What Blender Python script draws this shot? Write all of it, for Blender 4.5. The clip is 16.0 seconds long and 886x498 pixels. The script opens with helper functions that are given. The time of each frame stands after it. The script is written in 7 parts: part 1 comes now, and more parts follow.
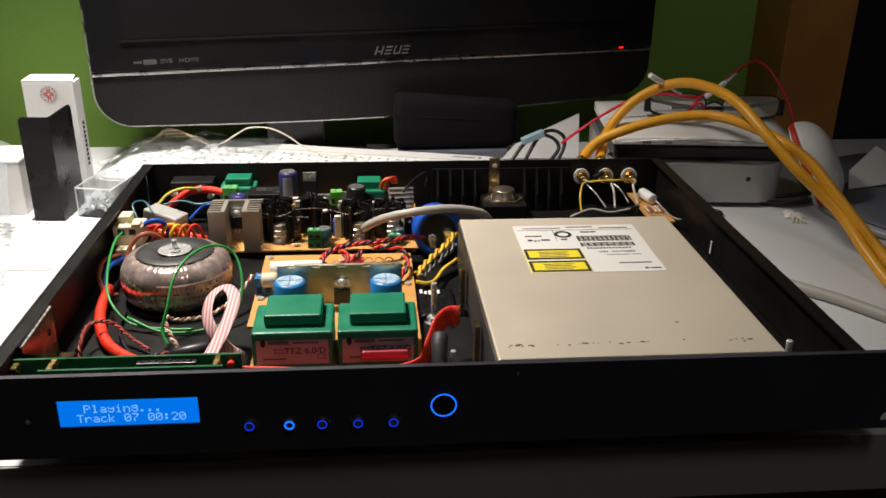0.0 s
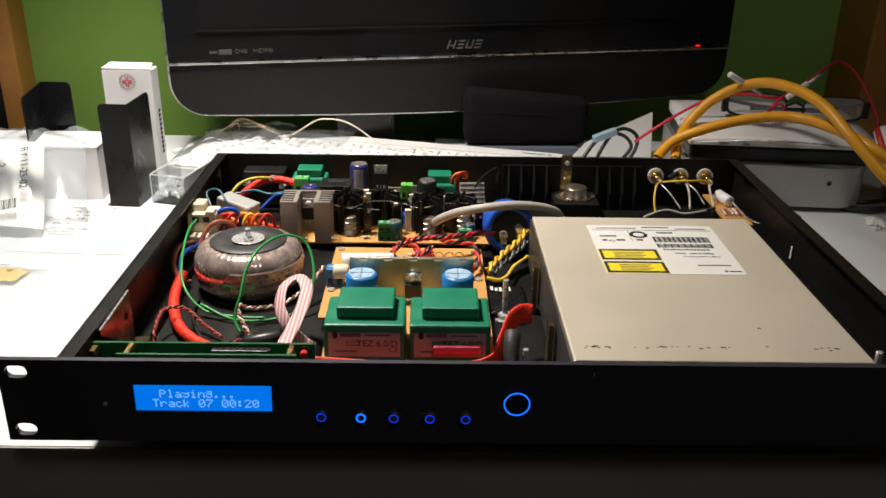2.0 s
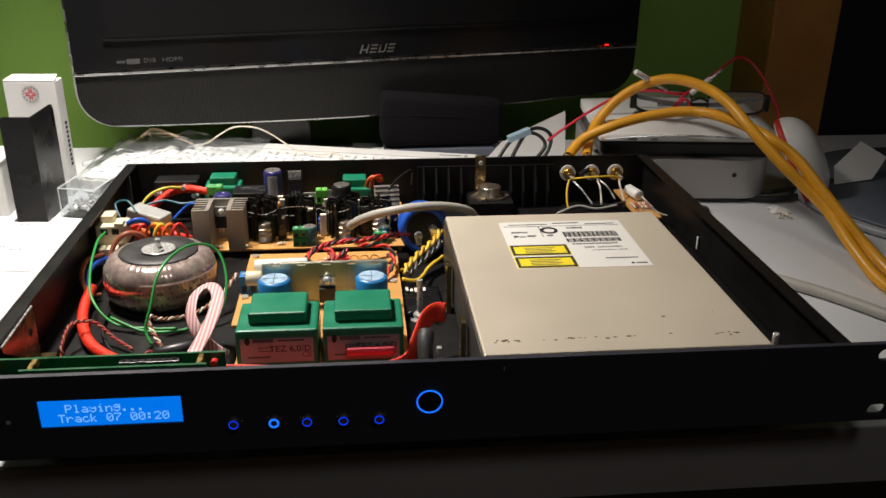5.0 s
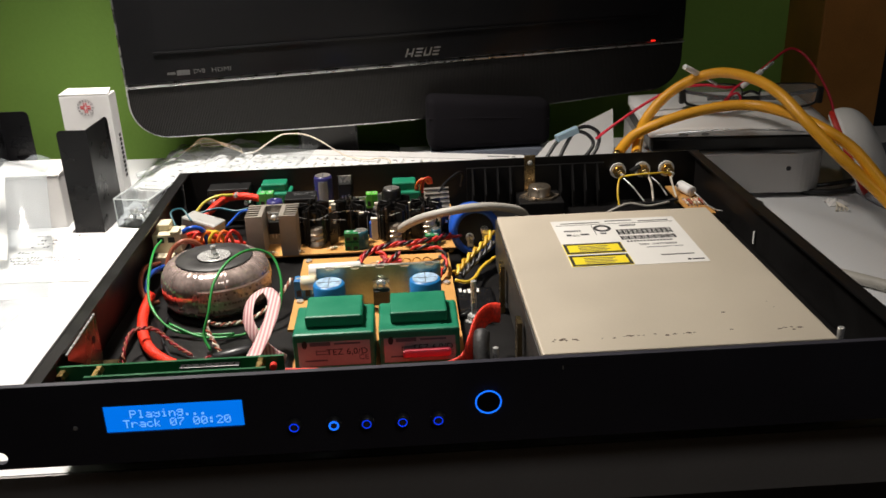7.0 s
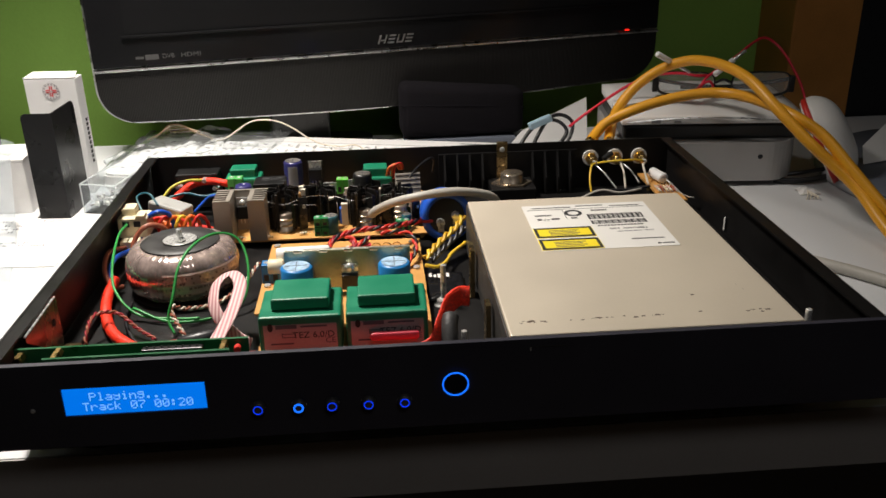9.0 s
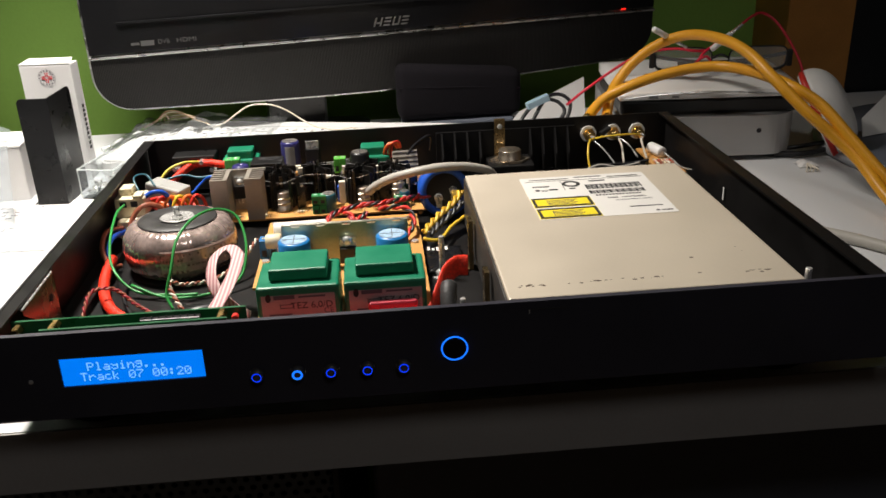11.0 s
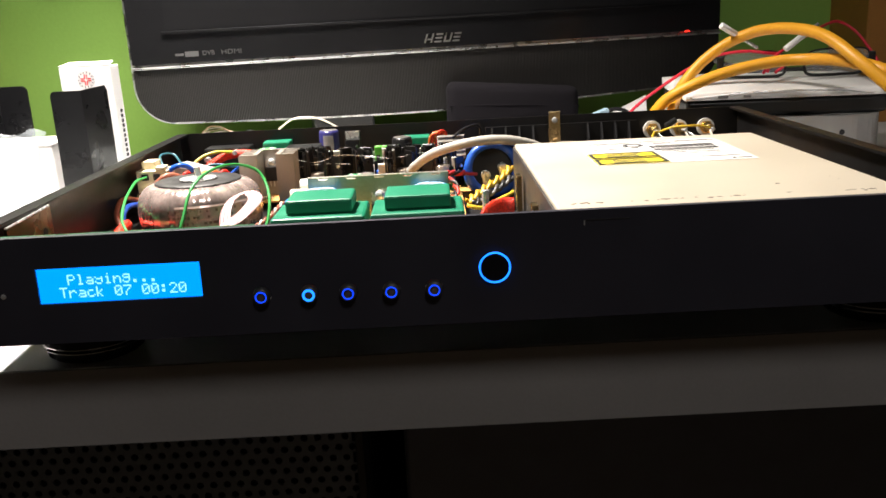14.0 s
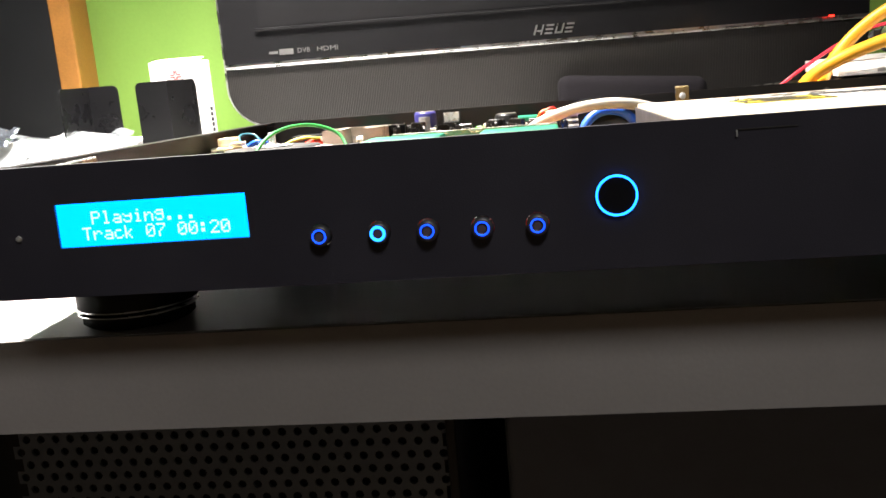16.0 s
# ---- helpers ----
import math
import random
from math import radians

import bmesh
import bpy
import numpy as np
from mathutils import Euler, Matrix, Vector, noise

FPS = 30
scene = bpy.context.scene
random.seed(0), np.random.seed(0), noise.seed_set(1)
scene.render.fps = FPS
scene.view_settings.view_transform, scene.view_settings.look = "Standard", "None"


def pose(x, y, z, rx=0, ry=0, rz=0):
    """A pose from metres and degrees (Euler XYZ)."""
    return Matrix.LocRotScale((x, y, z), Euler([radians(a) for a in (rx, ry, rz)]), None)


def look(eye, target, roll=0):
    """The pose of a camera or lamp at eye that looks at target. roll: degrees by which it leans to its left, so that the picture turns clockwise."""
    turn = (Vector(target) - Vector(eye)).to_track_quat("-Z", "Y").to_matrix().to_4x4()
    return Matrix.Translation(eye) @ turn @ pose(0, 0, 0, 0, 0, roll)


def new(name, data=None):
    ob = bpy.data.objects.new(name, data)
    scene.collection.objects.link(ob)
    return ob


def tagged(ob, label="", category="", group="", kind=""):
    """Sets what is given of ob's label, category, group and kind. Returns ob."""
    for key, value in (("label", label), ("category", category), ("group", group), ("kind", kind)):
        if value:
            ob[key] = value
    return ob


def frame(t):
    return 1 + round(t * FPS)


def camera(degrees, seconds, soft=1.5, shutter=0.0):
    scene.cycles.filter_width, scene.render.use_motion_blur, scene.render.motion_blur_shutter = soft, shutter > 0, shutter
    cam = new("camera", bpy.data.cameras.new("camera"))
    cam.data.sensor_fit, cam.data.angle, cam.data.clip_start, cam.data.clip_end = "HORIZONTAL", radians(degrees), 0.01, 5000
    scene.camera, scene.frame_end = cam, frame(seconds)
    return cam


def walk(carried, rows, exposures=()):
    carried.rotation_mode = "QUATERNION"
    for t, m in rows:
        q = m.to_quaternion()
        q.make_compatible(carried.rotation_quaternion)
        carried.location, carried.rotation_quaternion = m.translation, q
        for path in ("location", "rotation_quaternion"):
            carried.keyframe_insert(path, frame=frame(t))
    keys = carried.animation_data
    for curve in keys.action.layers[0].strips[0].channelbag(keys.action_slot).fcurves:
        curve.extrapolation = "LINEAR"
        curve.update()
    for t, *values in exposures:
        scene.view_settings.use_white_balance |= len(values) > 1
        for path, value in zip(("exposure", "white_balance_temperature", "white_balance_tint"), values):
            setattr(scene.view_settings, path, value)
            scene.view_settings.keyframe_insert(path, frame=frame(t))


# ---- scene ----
AMP_TILT = 1.4
# The player leans on tall front feet: its own frame, laid on the desk top at z = 0.
AMP = Matrix.Rotation(radians(-AMP_TILT), 4, "X") @ Matrix.Translation((0, 0, 0.0074))
cam = camera(52.7, 16.0, soft=1.6)
PATH = [
    (0, (-0.03, -0.372, 0.27), (0.126, 1.473, -0.487), 0.7),
    (0.5, (-0.033, -0.371, 0.269), (0.086, 1.474, -0.493), 0.7),
    (1, (-0.036, -0.369, 0.269), (0.033, 1.476, -0.501), 0.7),
    (1.5, (-0.04, -0.367, 0.268), (-0.012, 1.48, -0.5), 0.9),
    (2, (-0.04, -0.366, 0.267), (-0.009, 1.482, -0.499), 1.0),
    (2.5, (-0.038, -0.366, 0.267), (0.031, 1.48, -0.499), 1.0),
    (3, (-0.029, -0.37, 0.267), (0.129, 1.474, -0.49), 0.9),
    (3.5, (-0.025, -0.372, 0.266), (0.183, 1.467, -0.49), 0.8),
    (4, (-0.027, -0.372, 0.266), (0.162, 1.467, -0.496), 0.8),
    (4.2, (-0.028, -0.373, 0.266), (0.155, 1.468, -0.494), 0.8),
    (6.3, (-0.027, -0.366, 0.266), (0.125, 1.483, -0.482), -0.7),
    (6.5, (-0.029, -0.369, 0.264), (0.095, 1.483, -0.482), -1.1),
    (7, (-0.033, -0.37, 0.264), (0.049, 1.485, -0.48), -1.9),
    (7.5, (-0.032, -0.37, 0.265), (0.045, 1.48, -0.49), -1.9),
    (8, (-0.031, -0.367, 0.26), (0.044, 1.481, -0.501), -1.9),
    (8.5, (-0.029, -0.36, 0.255), (0.055, 1.486, -0.51), -1.5),
    (9, (-0.028, -0.368, 0.255), (0.103, 1.48, -0.499), -1.2),
    (9.2, (-0.029, -0.368, 0.255), (0.104, 1.473, -0.515), -1.4),
    (11.3, (-0.026, -0.374, 0.231), (0.09, 1.477, -0.518), -2.6),
    (11.5, (-0.029, -0.375, 0.225), (0.066, 1.488, -0.497), -3.2),
    (12, (-0.03, -0.377, 0.219), (0.062, 1.491, -0.49), -2.8),
    (12.5, (-0.028, -0.38, 0.216), (0.044, 1.499, -0.467), -2.8),
    (13, (-0.025, -0.373, 0.192), (0.008, 1.515, -0.466), -3.2),
    (13.5, (-0.021, -0.36, 0.161), (0.013, 1.555, -0.414), -2.3),
    (14, (-0.018, -0.342, 0.133), (-0.015, 1.594, -0.369), -2.9),
    (14.5, (-0.018, -0.324, 0.112), (-0.111, 1.622, -0.338), -3.3),
    (15, (-0.017, -0.304, 0.0935), (-0.211, 1.642, -0.333), -4.3),
    (15.5, (-0.018, -0.2845, 0.079), (-0.263, 1.662, -0.326), -4.3),
    (16, (-0.017, -0.275, 0.073), (-0.264, 1.677, -0.287), -4.6),
]
EXPOSURES = [(0, 0.0), (9.2, 0.0), (11.5, 0.27), (12.5, 0.34), (13.0, 0.38), (13.5, 0.8), (14.0, 1.35), (14.5, 1.65), (15.0, 2.1), (16.0, 2.42)]
walk(cam, [(t, AMP @ look(eye, target, roll)) for t, eye, target, roll in PATH], EXPOSURES)

# ---- light ----
world = bpy.data.worlds.new("room_gloom")
scene.world = world
world.use_nodes = True
world.node_tree.nodes["Background"].inputs[0].default_value = (0.8, 0.82, 0.86, 1)
world.node_tree.nodes["Background"].inputs[1].default_value = 0.03


def lamp(name, kind, m, energy, color, size):
    data = bpy.data.lights.new(name, kind)
    data.energy, data.color = energy, color
    if kind == "AREA":
        data.shape, data.size = "DISK", size
    ob = new(name, data)
    ob.matrix_world = m
    return ob


desk_lamp = lamp("desk_lamp_light", "SPOT", look((-0.27, 0.305, 0.66), (-0.22, 0.225, 0)), 38.0, (1.0, 0.925, 0.845), 0)
desk_lamp.data.spot_size, desk_lamp.data.spot_blend, desk_lamp.data.shadow_soft_size = radians(100), 1.0, 0.06
# added fill from the front, with no visible source; lifts panel and desk edge
lamp("unseen_front_fill", "AREA", look((0.3, -1.1, 1.6), (0.1, -0.2, 0)), 2.5, (0.99, 0.955, 0.93), 0.4)


# ---- materials ----
def mat(name, color, rough=0.5, metal=0.0, vary=0.12, scale=60.0, bump=0.0, fine=600.0, coat=0.0, emit=None, power=0.0, per_object=0.0):
    m = bpy.data.materials.new(name)
    m.use_nodes = True
    nodes, links = m.node_tree.nodes, m.node_tree.links
    b = nodes["Principled BSDF"]
    b.inputs["Base Color"].default_value = (*color, 1)
    b.inputs["Roughness"].default_value, b.inputs["Metallic"].default_value = rough, metal
    b.inputs["Coat Weight"].default_value = coat
    if emit:
        b.inputs["Emission Color"].default_value = (*emit, 1)
        b.inputs["Emission Strength"].default_value = power
    if vary or bump:
        co = nodes.new("ShaderNodeTexCoord")
        big, small = nodes.new("ShaderNodeTexNoise"), nodes.new("ShaderNodeTexNoise")
        big.inputs["Scale"].default_value, small.inputs["Scale"].default_value = scale, fine
        big.inputs["Detail"].default_value, small.inputs["Detail"].default_value = 4, 2
        links.new(co.outputs["Object"], big.inputs["Vector"])
        links.new(co.outputs["Object"], small.inputs["Vector"])
        add = nodes.new("ShaderNodeMath")
        add.operation = "MULTIPLY_ADD"
        links.new(small.outputs[0], add.inputs[0])
        add.inputs[1].default_value = 0.35
        links.new(big.outputs[0], add.inputs[2])
        ramp = nodes.new("ShaderNodeMapRange")
        ramp.inputs[1].default_value, ramp.inputs[2].default_value = 0.4, 0.95
        ramp.inputs[3].default_value, ramp.inputs[4].default_value = 1 - vary, 1 + vary
        links.new(add.outputs[0], ramp.inputs[0])
        hsv = nodes.new("ShaderNodeHueSaturation")
        hsv.inputs["Color"].default_value = (*color, 1)
        if per_object:
            info, rnd = nodes.new("ShaderNodeObjectInfo"), nodes.new("ShaderNodeMapRange")
            links.new(info.outputs["Random"], rnd.inputs[0])
            rnd.inputs[3].default_value, rnd.inputs[4].default_value = 1 - per_object, 1 + per_object
            mul = nodes.new("ShaderNodeMath")
            mul.operation = "MULTIPLY"
            links.new(ramp.outputs[0], mul.inputs[0])
            links.new(rnd.outputs[0], mul.inputs[1])
            links.new(mul.outputs[0], hsv.inputs["Value"])
        else:
            links.new(ramp.outputs[0], hsv.inputs["Value"])
        links.new(hsv.outputs[0], b.inputs["Base Color"])
        rr = nodes.new("ShaderNodeMapRange")
        rr.inputs[1].default_value, rr.inputs[2].default_value = 0.3, 0.8
        rr.inputs[3].default_value, rr.inputs[4].default_value = max(rough - 0.08, 0.02), min(rough + 0.1, 1)
        links.new(big.outputs[0], rr.inputs[0])
        links.new(rr.outputs[0], b.inputs["Roughness"])
        if bump:
            bm_node = nodes.new("ShaderNodeBump")
            bm_node.inputs["Strength"].default_value = bump
            bm_node.inputs["Distance"].default_value = 0.0006
            links.new(small.outputs[0], bm_node.inputs["Height"])
            links.new(bm_node.outputs[0], b.inputs["Normal"])
    return m


def glassy(name, color, rough=0.1, alpha=0.25):
    m = bpy.data.materials.new(name)
    m.use_nodes = True
    b = m.node_tree.nodes["Principled BSDF"]
    b.inputs["Base Color"].default_value = (*color, 1)
    b.inputs["Roughness"].default_value = rough
    b.inputs["Alpha"].default_value = alpha
    b.inputs["IOR"].default_value = 1.45
    return m


def film(name, tint, milk, rough, sheen=1.5):
    """Clear plastic: see-through with a little milkiness, and bright glints at grazing folds."""
    m = bpy.data.materials.new(name)
    m.use_nodes = True
    nodes, links = m.node_tree.nodes, m.node_tree.links
    b = nodes["Principled BSDF"]
    b.inputs["Base Color"].default_value, b.inputs["Roughness"].default_value = (*tint, 1), 0.4
    clear, gloss, fres = nodes.new("ShaderNodeBsdfTransparent"), nodes.new("ShaderNodeBsdfGlossy"), nodes.new("ShaderNodeFresnel")
    clear.inputs[0].default_value = (0.93, 0.95, 0.96, 1)
    gloss.inputs["Roughness"].default_value = rough
    fres.inputs["IOR"].default_value = sheen
    body, top = nodes.new("ShaderNodeMixShader"), nodes.new("ShaderNodeMixShader")
    body.inputs[0].default_value = milk
    links.new(clear.outputs[0], body.inputs[1])
    links.new(b.outputs[0], body.inputs[2])
    links.new(fres.outputs[0], top.inputs[0])
    links.new(body.outputs[0], top.inputs[1])
    links.new(gloss.outputs[0], top.inputs[2])
    links.new(top.outputs[0], nodes["Material Output"].inputs["Surface"])
    return m


M = dict(
    desk=mat("white_laminate", (0.66, 0.67, 0.68), 0.45, vary=0.05, scale=8),
    desk_edge=mat("grey_brown_edge_band", (0.31, 0.295, 0.285), 0.55, vary=0.08, scale=15, bump=0.1),
    green=mat("green_wall_paint", (0.255, 0.46, 0.085), 0.85, vary=0.08, scale=5, bump=0.3, fine=300),
    wood=mat("orange_wood", (0.5, 0.22, 0.05), 0.5, vary=0.25, scale=18, bump=0.2),
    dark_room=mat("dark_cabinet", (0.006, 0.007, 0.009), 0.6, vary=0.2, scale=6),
    room=mat("dim_room_paint", (0.35, 0.32, 0.27), 0.9, vary=0.05, scale=3),
    floor=mat("brown_floor", (0.12, 0.08, 0.05), 0.6, vary=0.2, scale=10),
    black=mat("black_powder_coat", (0.008, 0.0075, 0.0075), 0.42, vary=0.15, scale=40, bump=0.25, fine=1500),
    # black lifted towards blue: veiling glare and display glow put into the colour
    panel=mat("black_anodised_front", (0.036, 0.035, 0.047), 0.42, vary=0.15, scale=25, bump=0.12, fine=1800),
    black_plastic=mat("black_plastic", (0.012, 0.012, 0.012), 0.35, vary=0.1, scale=50),
    gloss_black=mat("piano_black_plastic", (0.010, 0.010, 0.011), 0.2, vary=0.1, scale=20, coat=0.06),
    screen=mat("dark_lcd_screen", (0.012, 0.012, 0.013), 0.22, vary=0.05, scale=10),
    rubber=mat("black_rubber", (0.015, 0.015, 0.016), 0.7, vary=0.1),
    silver=mat("brushed_silver_trim", (0.62, 0.62, 0.62), 0.3, 1.0, vary=0.06, scale=80),
    steel=mat("galvanised_steel", (0.70, 0.62, 0.50), 0.42, 0.3, vary=0.05, scale=14, bump=0.06, fine=900),
    zinc=mat("zinc_bolt", (0.74, 0.74, 0.72), 0.28, 0.6, vary=0.1, scale=200),
    brass=mat("brass", (0.72, 0.5, 0.2), 0.28, 1.0, vary=0.1, scale=150),
    gold=mat("passivated_bracket", (0.42, 0.31, 0.16), 0.28, 0.95, vary=0.25, scale=60),
    alu=mat("bare_aluminium", (0.6, 0.56, 0.5), 0.38, 0.9, vary=0.08, scale=60),
    copper=mat("enamelled_copper", (0.84, 0.66, 0.60), 0.18, 0.7, vary=0.4, scale=160, coat=0.8),
    green_epoxy=mat("green_epoxy_block", (0.01, 0.19, 0.10), 0.42, vary=0.12, scale=60, bump=0.15),
    pcb=mat("bare_phenolic_board", (0.57, 0.29, 0.08), 0.55, vary=0.12, scale=40, bump=0.05),
    pcb_green=mat("green_solder_mask", (0.01, 0.10, 0.035), 0.35, vary=0.15, scale=80),
    white=mat("white_card", (0.76, 0.75, 0.74), 0.7, vary=0.03, scale=20, bump=0.05),
    paper=mat("white_paper", (0.82, 0.81, 0.79), 0.8, vary=0.03, scale=15),
    ink=mat("grey_ink", (0.1, 0.1, 0.12), 0.8, vary=0.1),
    ink_dark=mat("black_ink", (0.02, 0.02, 0.02), 0.7, vary=0.1),
    ink_red=mat("red_ink", (0.6, 0.03, 0.04), 0.7, vary=0.1),
    yellow_label=mat("yellow_label", (0.85, 0.68, 0.03), 0.5, vary=0.04),
    label=mat("white_label", (0.78, 0.76, 0.72), 0.45, vary=0.03),
    pink_label=mat("silver_pink_label", (0.34, 0.34, 0.34), 0.4, 0.15, vary=0.15),
    red=mat("red_plastic", (0.62, 0.03, 0.02), 0.45, vary=0.12, scale=80),
    red_braid=mat("red_braided_sleeve", (0.78, 0.03, 0.008), 0.45, vary=0.45, scale=700, bump=0.9, fine=1400),
    orange=mat("orange_wire", (0.75, 0.16, 0.03), 0.4, vary=0.1),
    yellow=mat("yellow_wire", (0.75, 0.5, 0.04), 0.4, vary=0.1),
    amber=mat("amber_cable_jacket", (0.78, 0.36, 0.02), 0.42, vary=0.08, scale=60, bump=0.08),
    blue=mat("blue_sleeve", (0.015, 0.09, 0.5), 0.35, vary=0.12, scale=60),
    blue_light=mat("light_blue_sleeve", (0.02, 0.20, 0.52), 0.35, vary=0.1, scale=80),
    violet=mat("violet_sleeve", (0.03, 0.028, 0.13), 0.35, vary=0.1),
    green_wire=mat("green_wire", (0.03, 0.28, 0.06), 0.4, vary=0.1),
    green_term=mat("green_terminal", (0.08, 0.42, 0.1), 0.45, vary=0.1),
    blue_term=mat("blue_terminal", (0.02, 0.16, 0.42), 0.45, vary=0.1),
    dark_red=mat("dark_red_wire", (0.32, 0.02, 0.03), 0.45, vary=0.1),
    brown=mat("brown_wire", (0.3, 0.09, 0.05), 0.45, vary=0.1),
    grey_cable=mat("grey_cable_jacket", (0.4, 0.38, 0.34), 0.45, vary=0.06),
    black_wire=mat("black_wire", (0.012, 0.012, 0.014), 0.4, vary=0.1),
    pink=mat("pink_ribbon", (0.72, 0.42, 0.42), 0.5, vary=0.08),
    ivory=mat("ivory_nylon", (0.72, 0.64, 0.45), 0.5, vary=0.08),
    cream=mat("cream_ceramic", (0.72, 0.66, 0.55), 0.6, vary=0.08),
    white_plastic=mat("white_plastic", (0.82, 0.81, 0.79), 0.35, vary=0.04, scale=30),
    grey_plastic=mat("grey_plastic", (0.3, 0.3, 0.3), 0.4, vary=0.06),
    # raised and bluish: the glare haze under the desk is put into this colour
    dark_grey=mat("dark_grey_plastic", (0.115, 0.13, 0.165), 0.5, vary=0.1, bump=0.1),
    mac=mat("blasted_aluminium", (0.46, 0.455, 0.45), 0.42, 0.6, vary=0.03, scale=40, bump=0.05),
    fabric=mat("black_nylon_fabric", (0.007, 0.006, 0.008), 0.95, vary=0.2, scale=120, bump=0.5, fine=1200),
    string=mat("natural_string", (0.74, 0.66, 0.54), 0.8, vary=0.15, scale=300),
    lcd=mat("blue_lcd_backlight", (0.0, 0.02, 0.2), 0.3, vary=0, emit=(0.0, 0.17, 0.8), power=1.0),
    lcd_text=mat("pale_lcd_characters", (0.1, 0.3, 0.6), 0.4, vary=0, emit=(0.2, 0.5, 1.0), power=0.9),
    ring=mat("blue_led_ring", (0.0, 0.02, 0.3), 0.3, vary=0, emit=(0.005, 0.05, 1.0), power=0.8),
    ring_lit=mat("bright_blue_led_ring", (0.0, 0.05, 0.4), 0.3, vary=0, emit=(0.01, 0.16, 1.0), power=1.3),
    red_led=mat("red_standby_led", (0.3, 0, 0), 0.3, vary=0, emit=(1.0, 0.02, 0.01), power=1.5),
    grey_mesh=mat("grey_perforated_steel", (0.14, 0.165, 0.20), 0.5, 0.2, vary=0.1, scale=20),
    # near-black that paints the shade inside openings; also the black infrared window
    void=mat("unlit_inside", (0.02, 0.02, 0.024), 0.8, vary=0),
    bag=film("clear_polybag", (0.66, 0.73, 0.78), 0.24, 0.10, 1.6),
    clear=film("clear_plastic", (0.85, 0.9, 0.9), 0.03, 0.06, 1.14),
    lens=glassy("spectacle_lens", (0.9, 0.92, 0.95), 0.03, 0.1),
    silver_print=mat("silver_print", (0.085, 0.085, 0.085), 0.5, vary=0),
)

for key in ("fabric", "screen", "rubber", "gloss_black"):
    M[key].node_tree.nodes["Principled BSDF"].inputs["Specular IOR Level"].default_value = 0.15
M["black"].node_tree.nodes["Principled BSDF"].inputs["Specular IOR Level"].default_value = 0.3

# ---- building helpers ----
ORIGIN = {}
UP = Vector((0, 0, 1))


def thing(name, at, label, category, group="", frame_m=None):
    """An Empty at its base; its parts are given in the coordinates of its frame (the desk, or the player)."""
    ob = new(name)
    ob.empty_display_size = 0.01
    ob.matrix_world = (frame_m or Matrix()) @ Matrix.Translation(at)
    ORIGIN[ob.name] = Vector(at)
    return tagged(ob, label, category, group)


def part(name, bm, material, parent, label="", smooth=False):
    mesh = bpy.data.meshes.new(name)
    o = ORIGIN[parent.name]
    bmesh.ops.translate(bm, verts=bm.verts, vec=-o)
    bmesh.ops.recalc_face_normals(bm, faces=bm.faces)
    if smooth:
        for f in bm.faces:
            f.smooth = True
    bm.to_mesh(mesh)
    bm.free()
    mats = material if isinstance(material, (list, tuple)) else [material]
    for m in mats:
        mesh.materials.append(M[m])
    ob = new(name, mesh)
    ob.parent = parent
    ORIGIN[ob.name] = o
    if label:
        tagged(ob, label)
    return ob


def setting(name, bm, material, label, category):
    mesh = bpy.data.meshes.new(name)
    bmesh.ops.recalc_face_normals(bm, faces=bm.faces)
    bm.to_mesh(mesh)
    bm.free()
    mesh.materials.append(M[material])
    ob = new(name, mesh)
    ORIGIN[ob.name] = Vector((0, 0, 0))
    return tagged(ob, label, category, kind="structure")


def box(x0, x1, y0, y1, z0, z1, bevel=0.0, bm=None, m=None, seg=2):
    bm = bm or bmesh.new()
    got = bmesh.ops.create_cube(bm, size=1)["verts"]
    bmesh.ops.scale(bm, vec=(x1 - x0, y1 - y0, z1 - z0), verts=got)
    bmesh.ops.translate(bm, vec=((x0 + x1) / 2, (y0 + y1) / 2, (z0 + z1) / 2), verts=got)
    if bevel:
        edges = list({e for v in got for e in v.link_edges})
        out = bmesh.ops.bevel(bm, geom=edges, offset=bevel, segments=seg, affect="EDGES", profile=0.5)
        got = list({v for f in out["faces"] for v in f.verts} | {v for v in got if v.is_valid})
    if m is not None:
        bmesh.ops.transform(bm, matrix=m, verts=got)
    return bm


def turned(profile, seg=32, m=None, bm=None):
    """A solid of revolution about z from (radius, height) pairs."""
    bm = bm or bmesh.new()
    rings = []
    for r, z in profile:
        if r < 1e-6:
            rings.append([bm.verts.new((0, 0, z))])
        else:
            rings.append([bm.verts.new((r * math.cos(2 * math.pi * k / seg), r * math.sin(2 * math.pi * k / seg), z)) for k in range(seg)])
    for a, b in zip(rings, rings[1:]):
        for k in range(seg):
            n = (k + 1) % seg
            if len(a) == 1 and len(b) == 1:
                continue
            if len(a) == 1:
                bm.faces.new((a[0], b[k], b[n]))
            elif len(b) == 1:
                bm.faces.new((a[k], a[n], b[0]))
            else:
                bm.faces.new((a[k], a[n], b[n], b[k]))
    if m is not None:
        bmesh.ops.transform(bm, matrix=m, verts=[v for r in rings for v in r])
    return bm


def rod(a, b, r, seg=12, bm=None, chamfer=0.15):
    """A round bar from a to b with softened ends."""
    a, b = Vector(a), Vector(b)
    h, c = (b - a).length, r * chamfer
    m = Matrix.Translation(a) @ (b - a).to_track_quat("Z", "Y").to_matrix().to_4x4()
    return turned([(0, 0), (r - c, 0), (r, c), (r, h - c), (r - c, h), (0, h)], seg, m, bm)


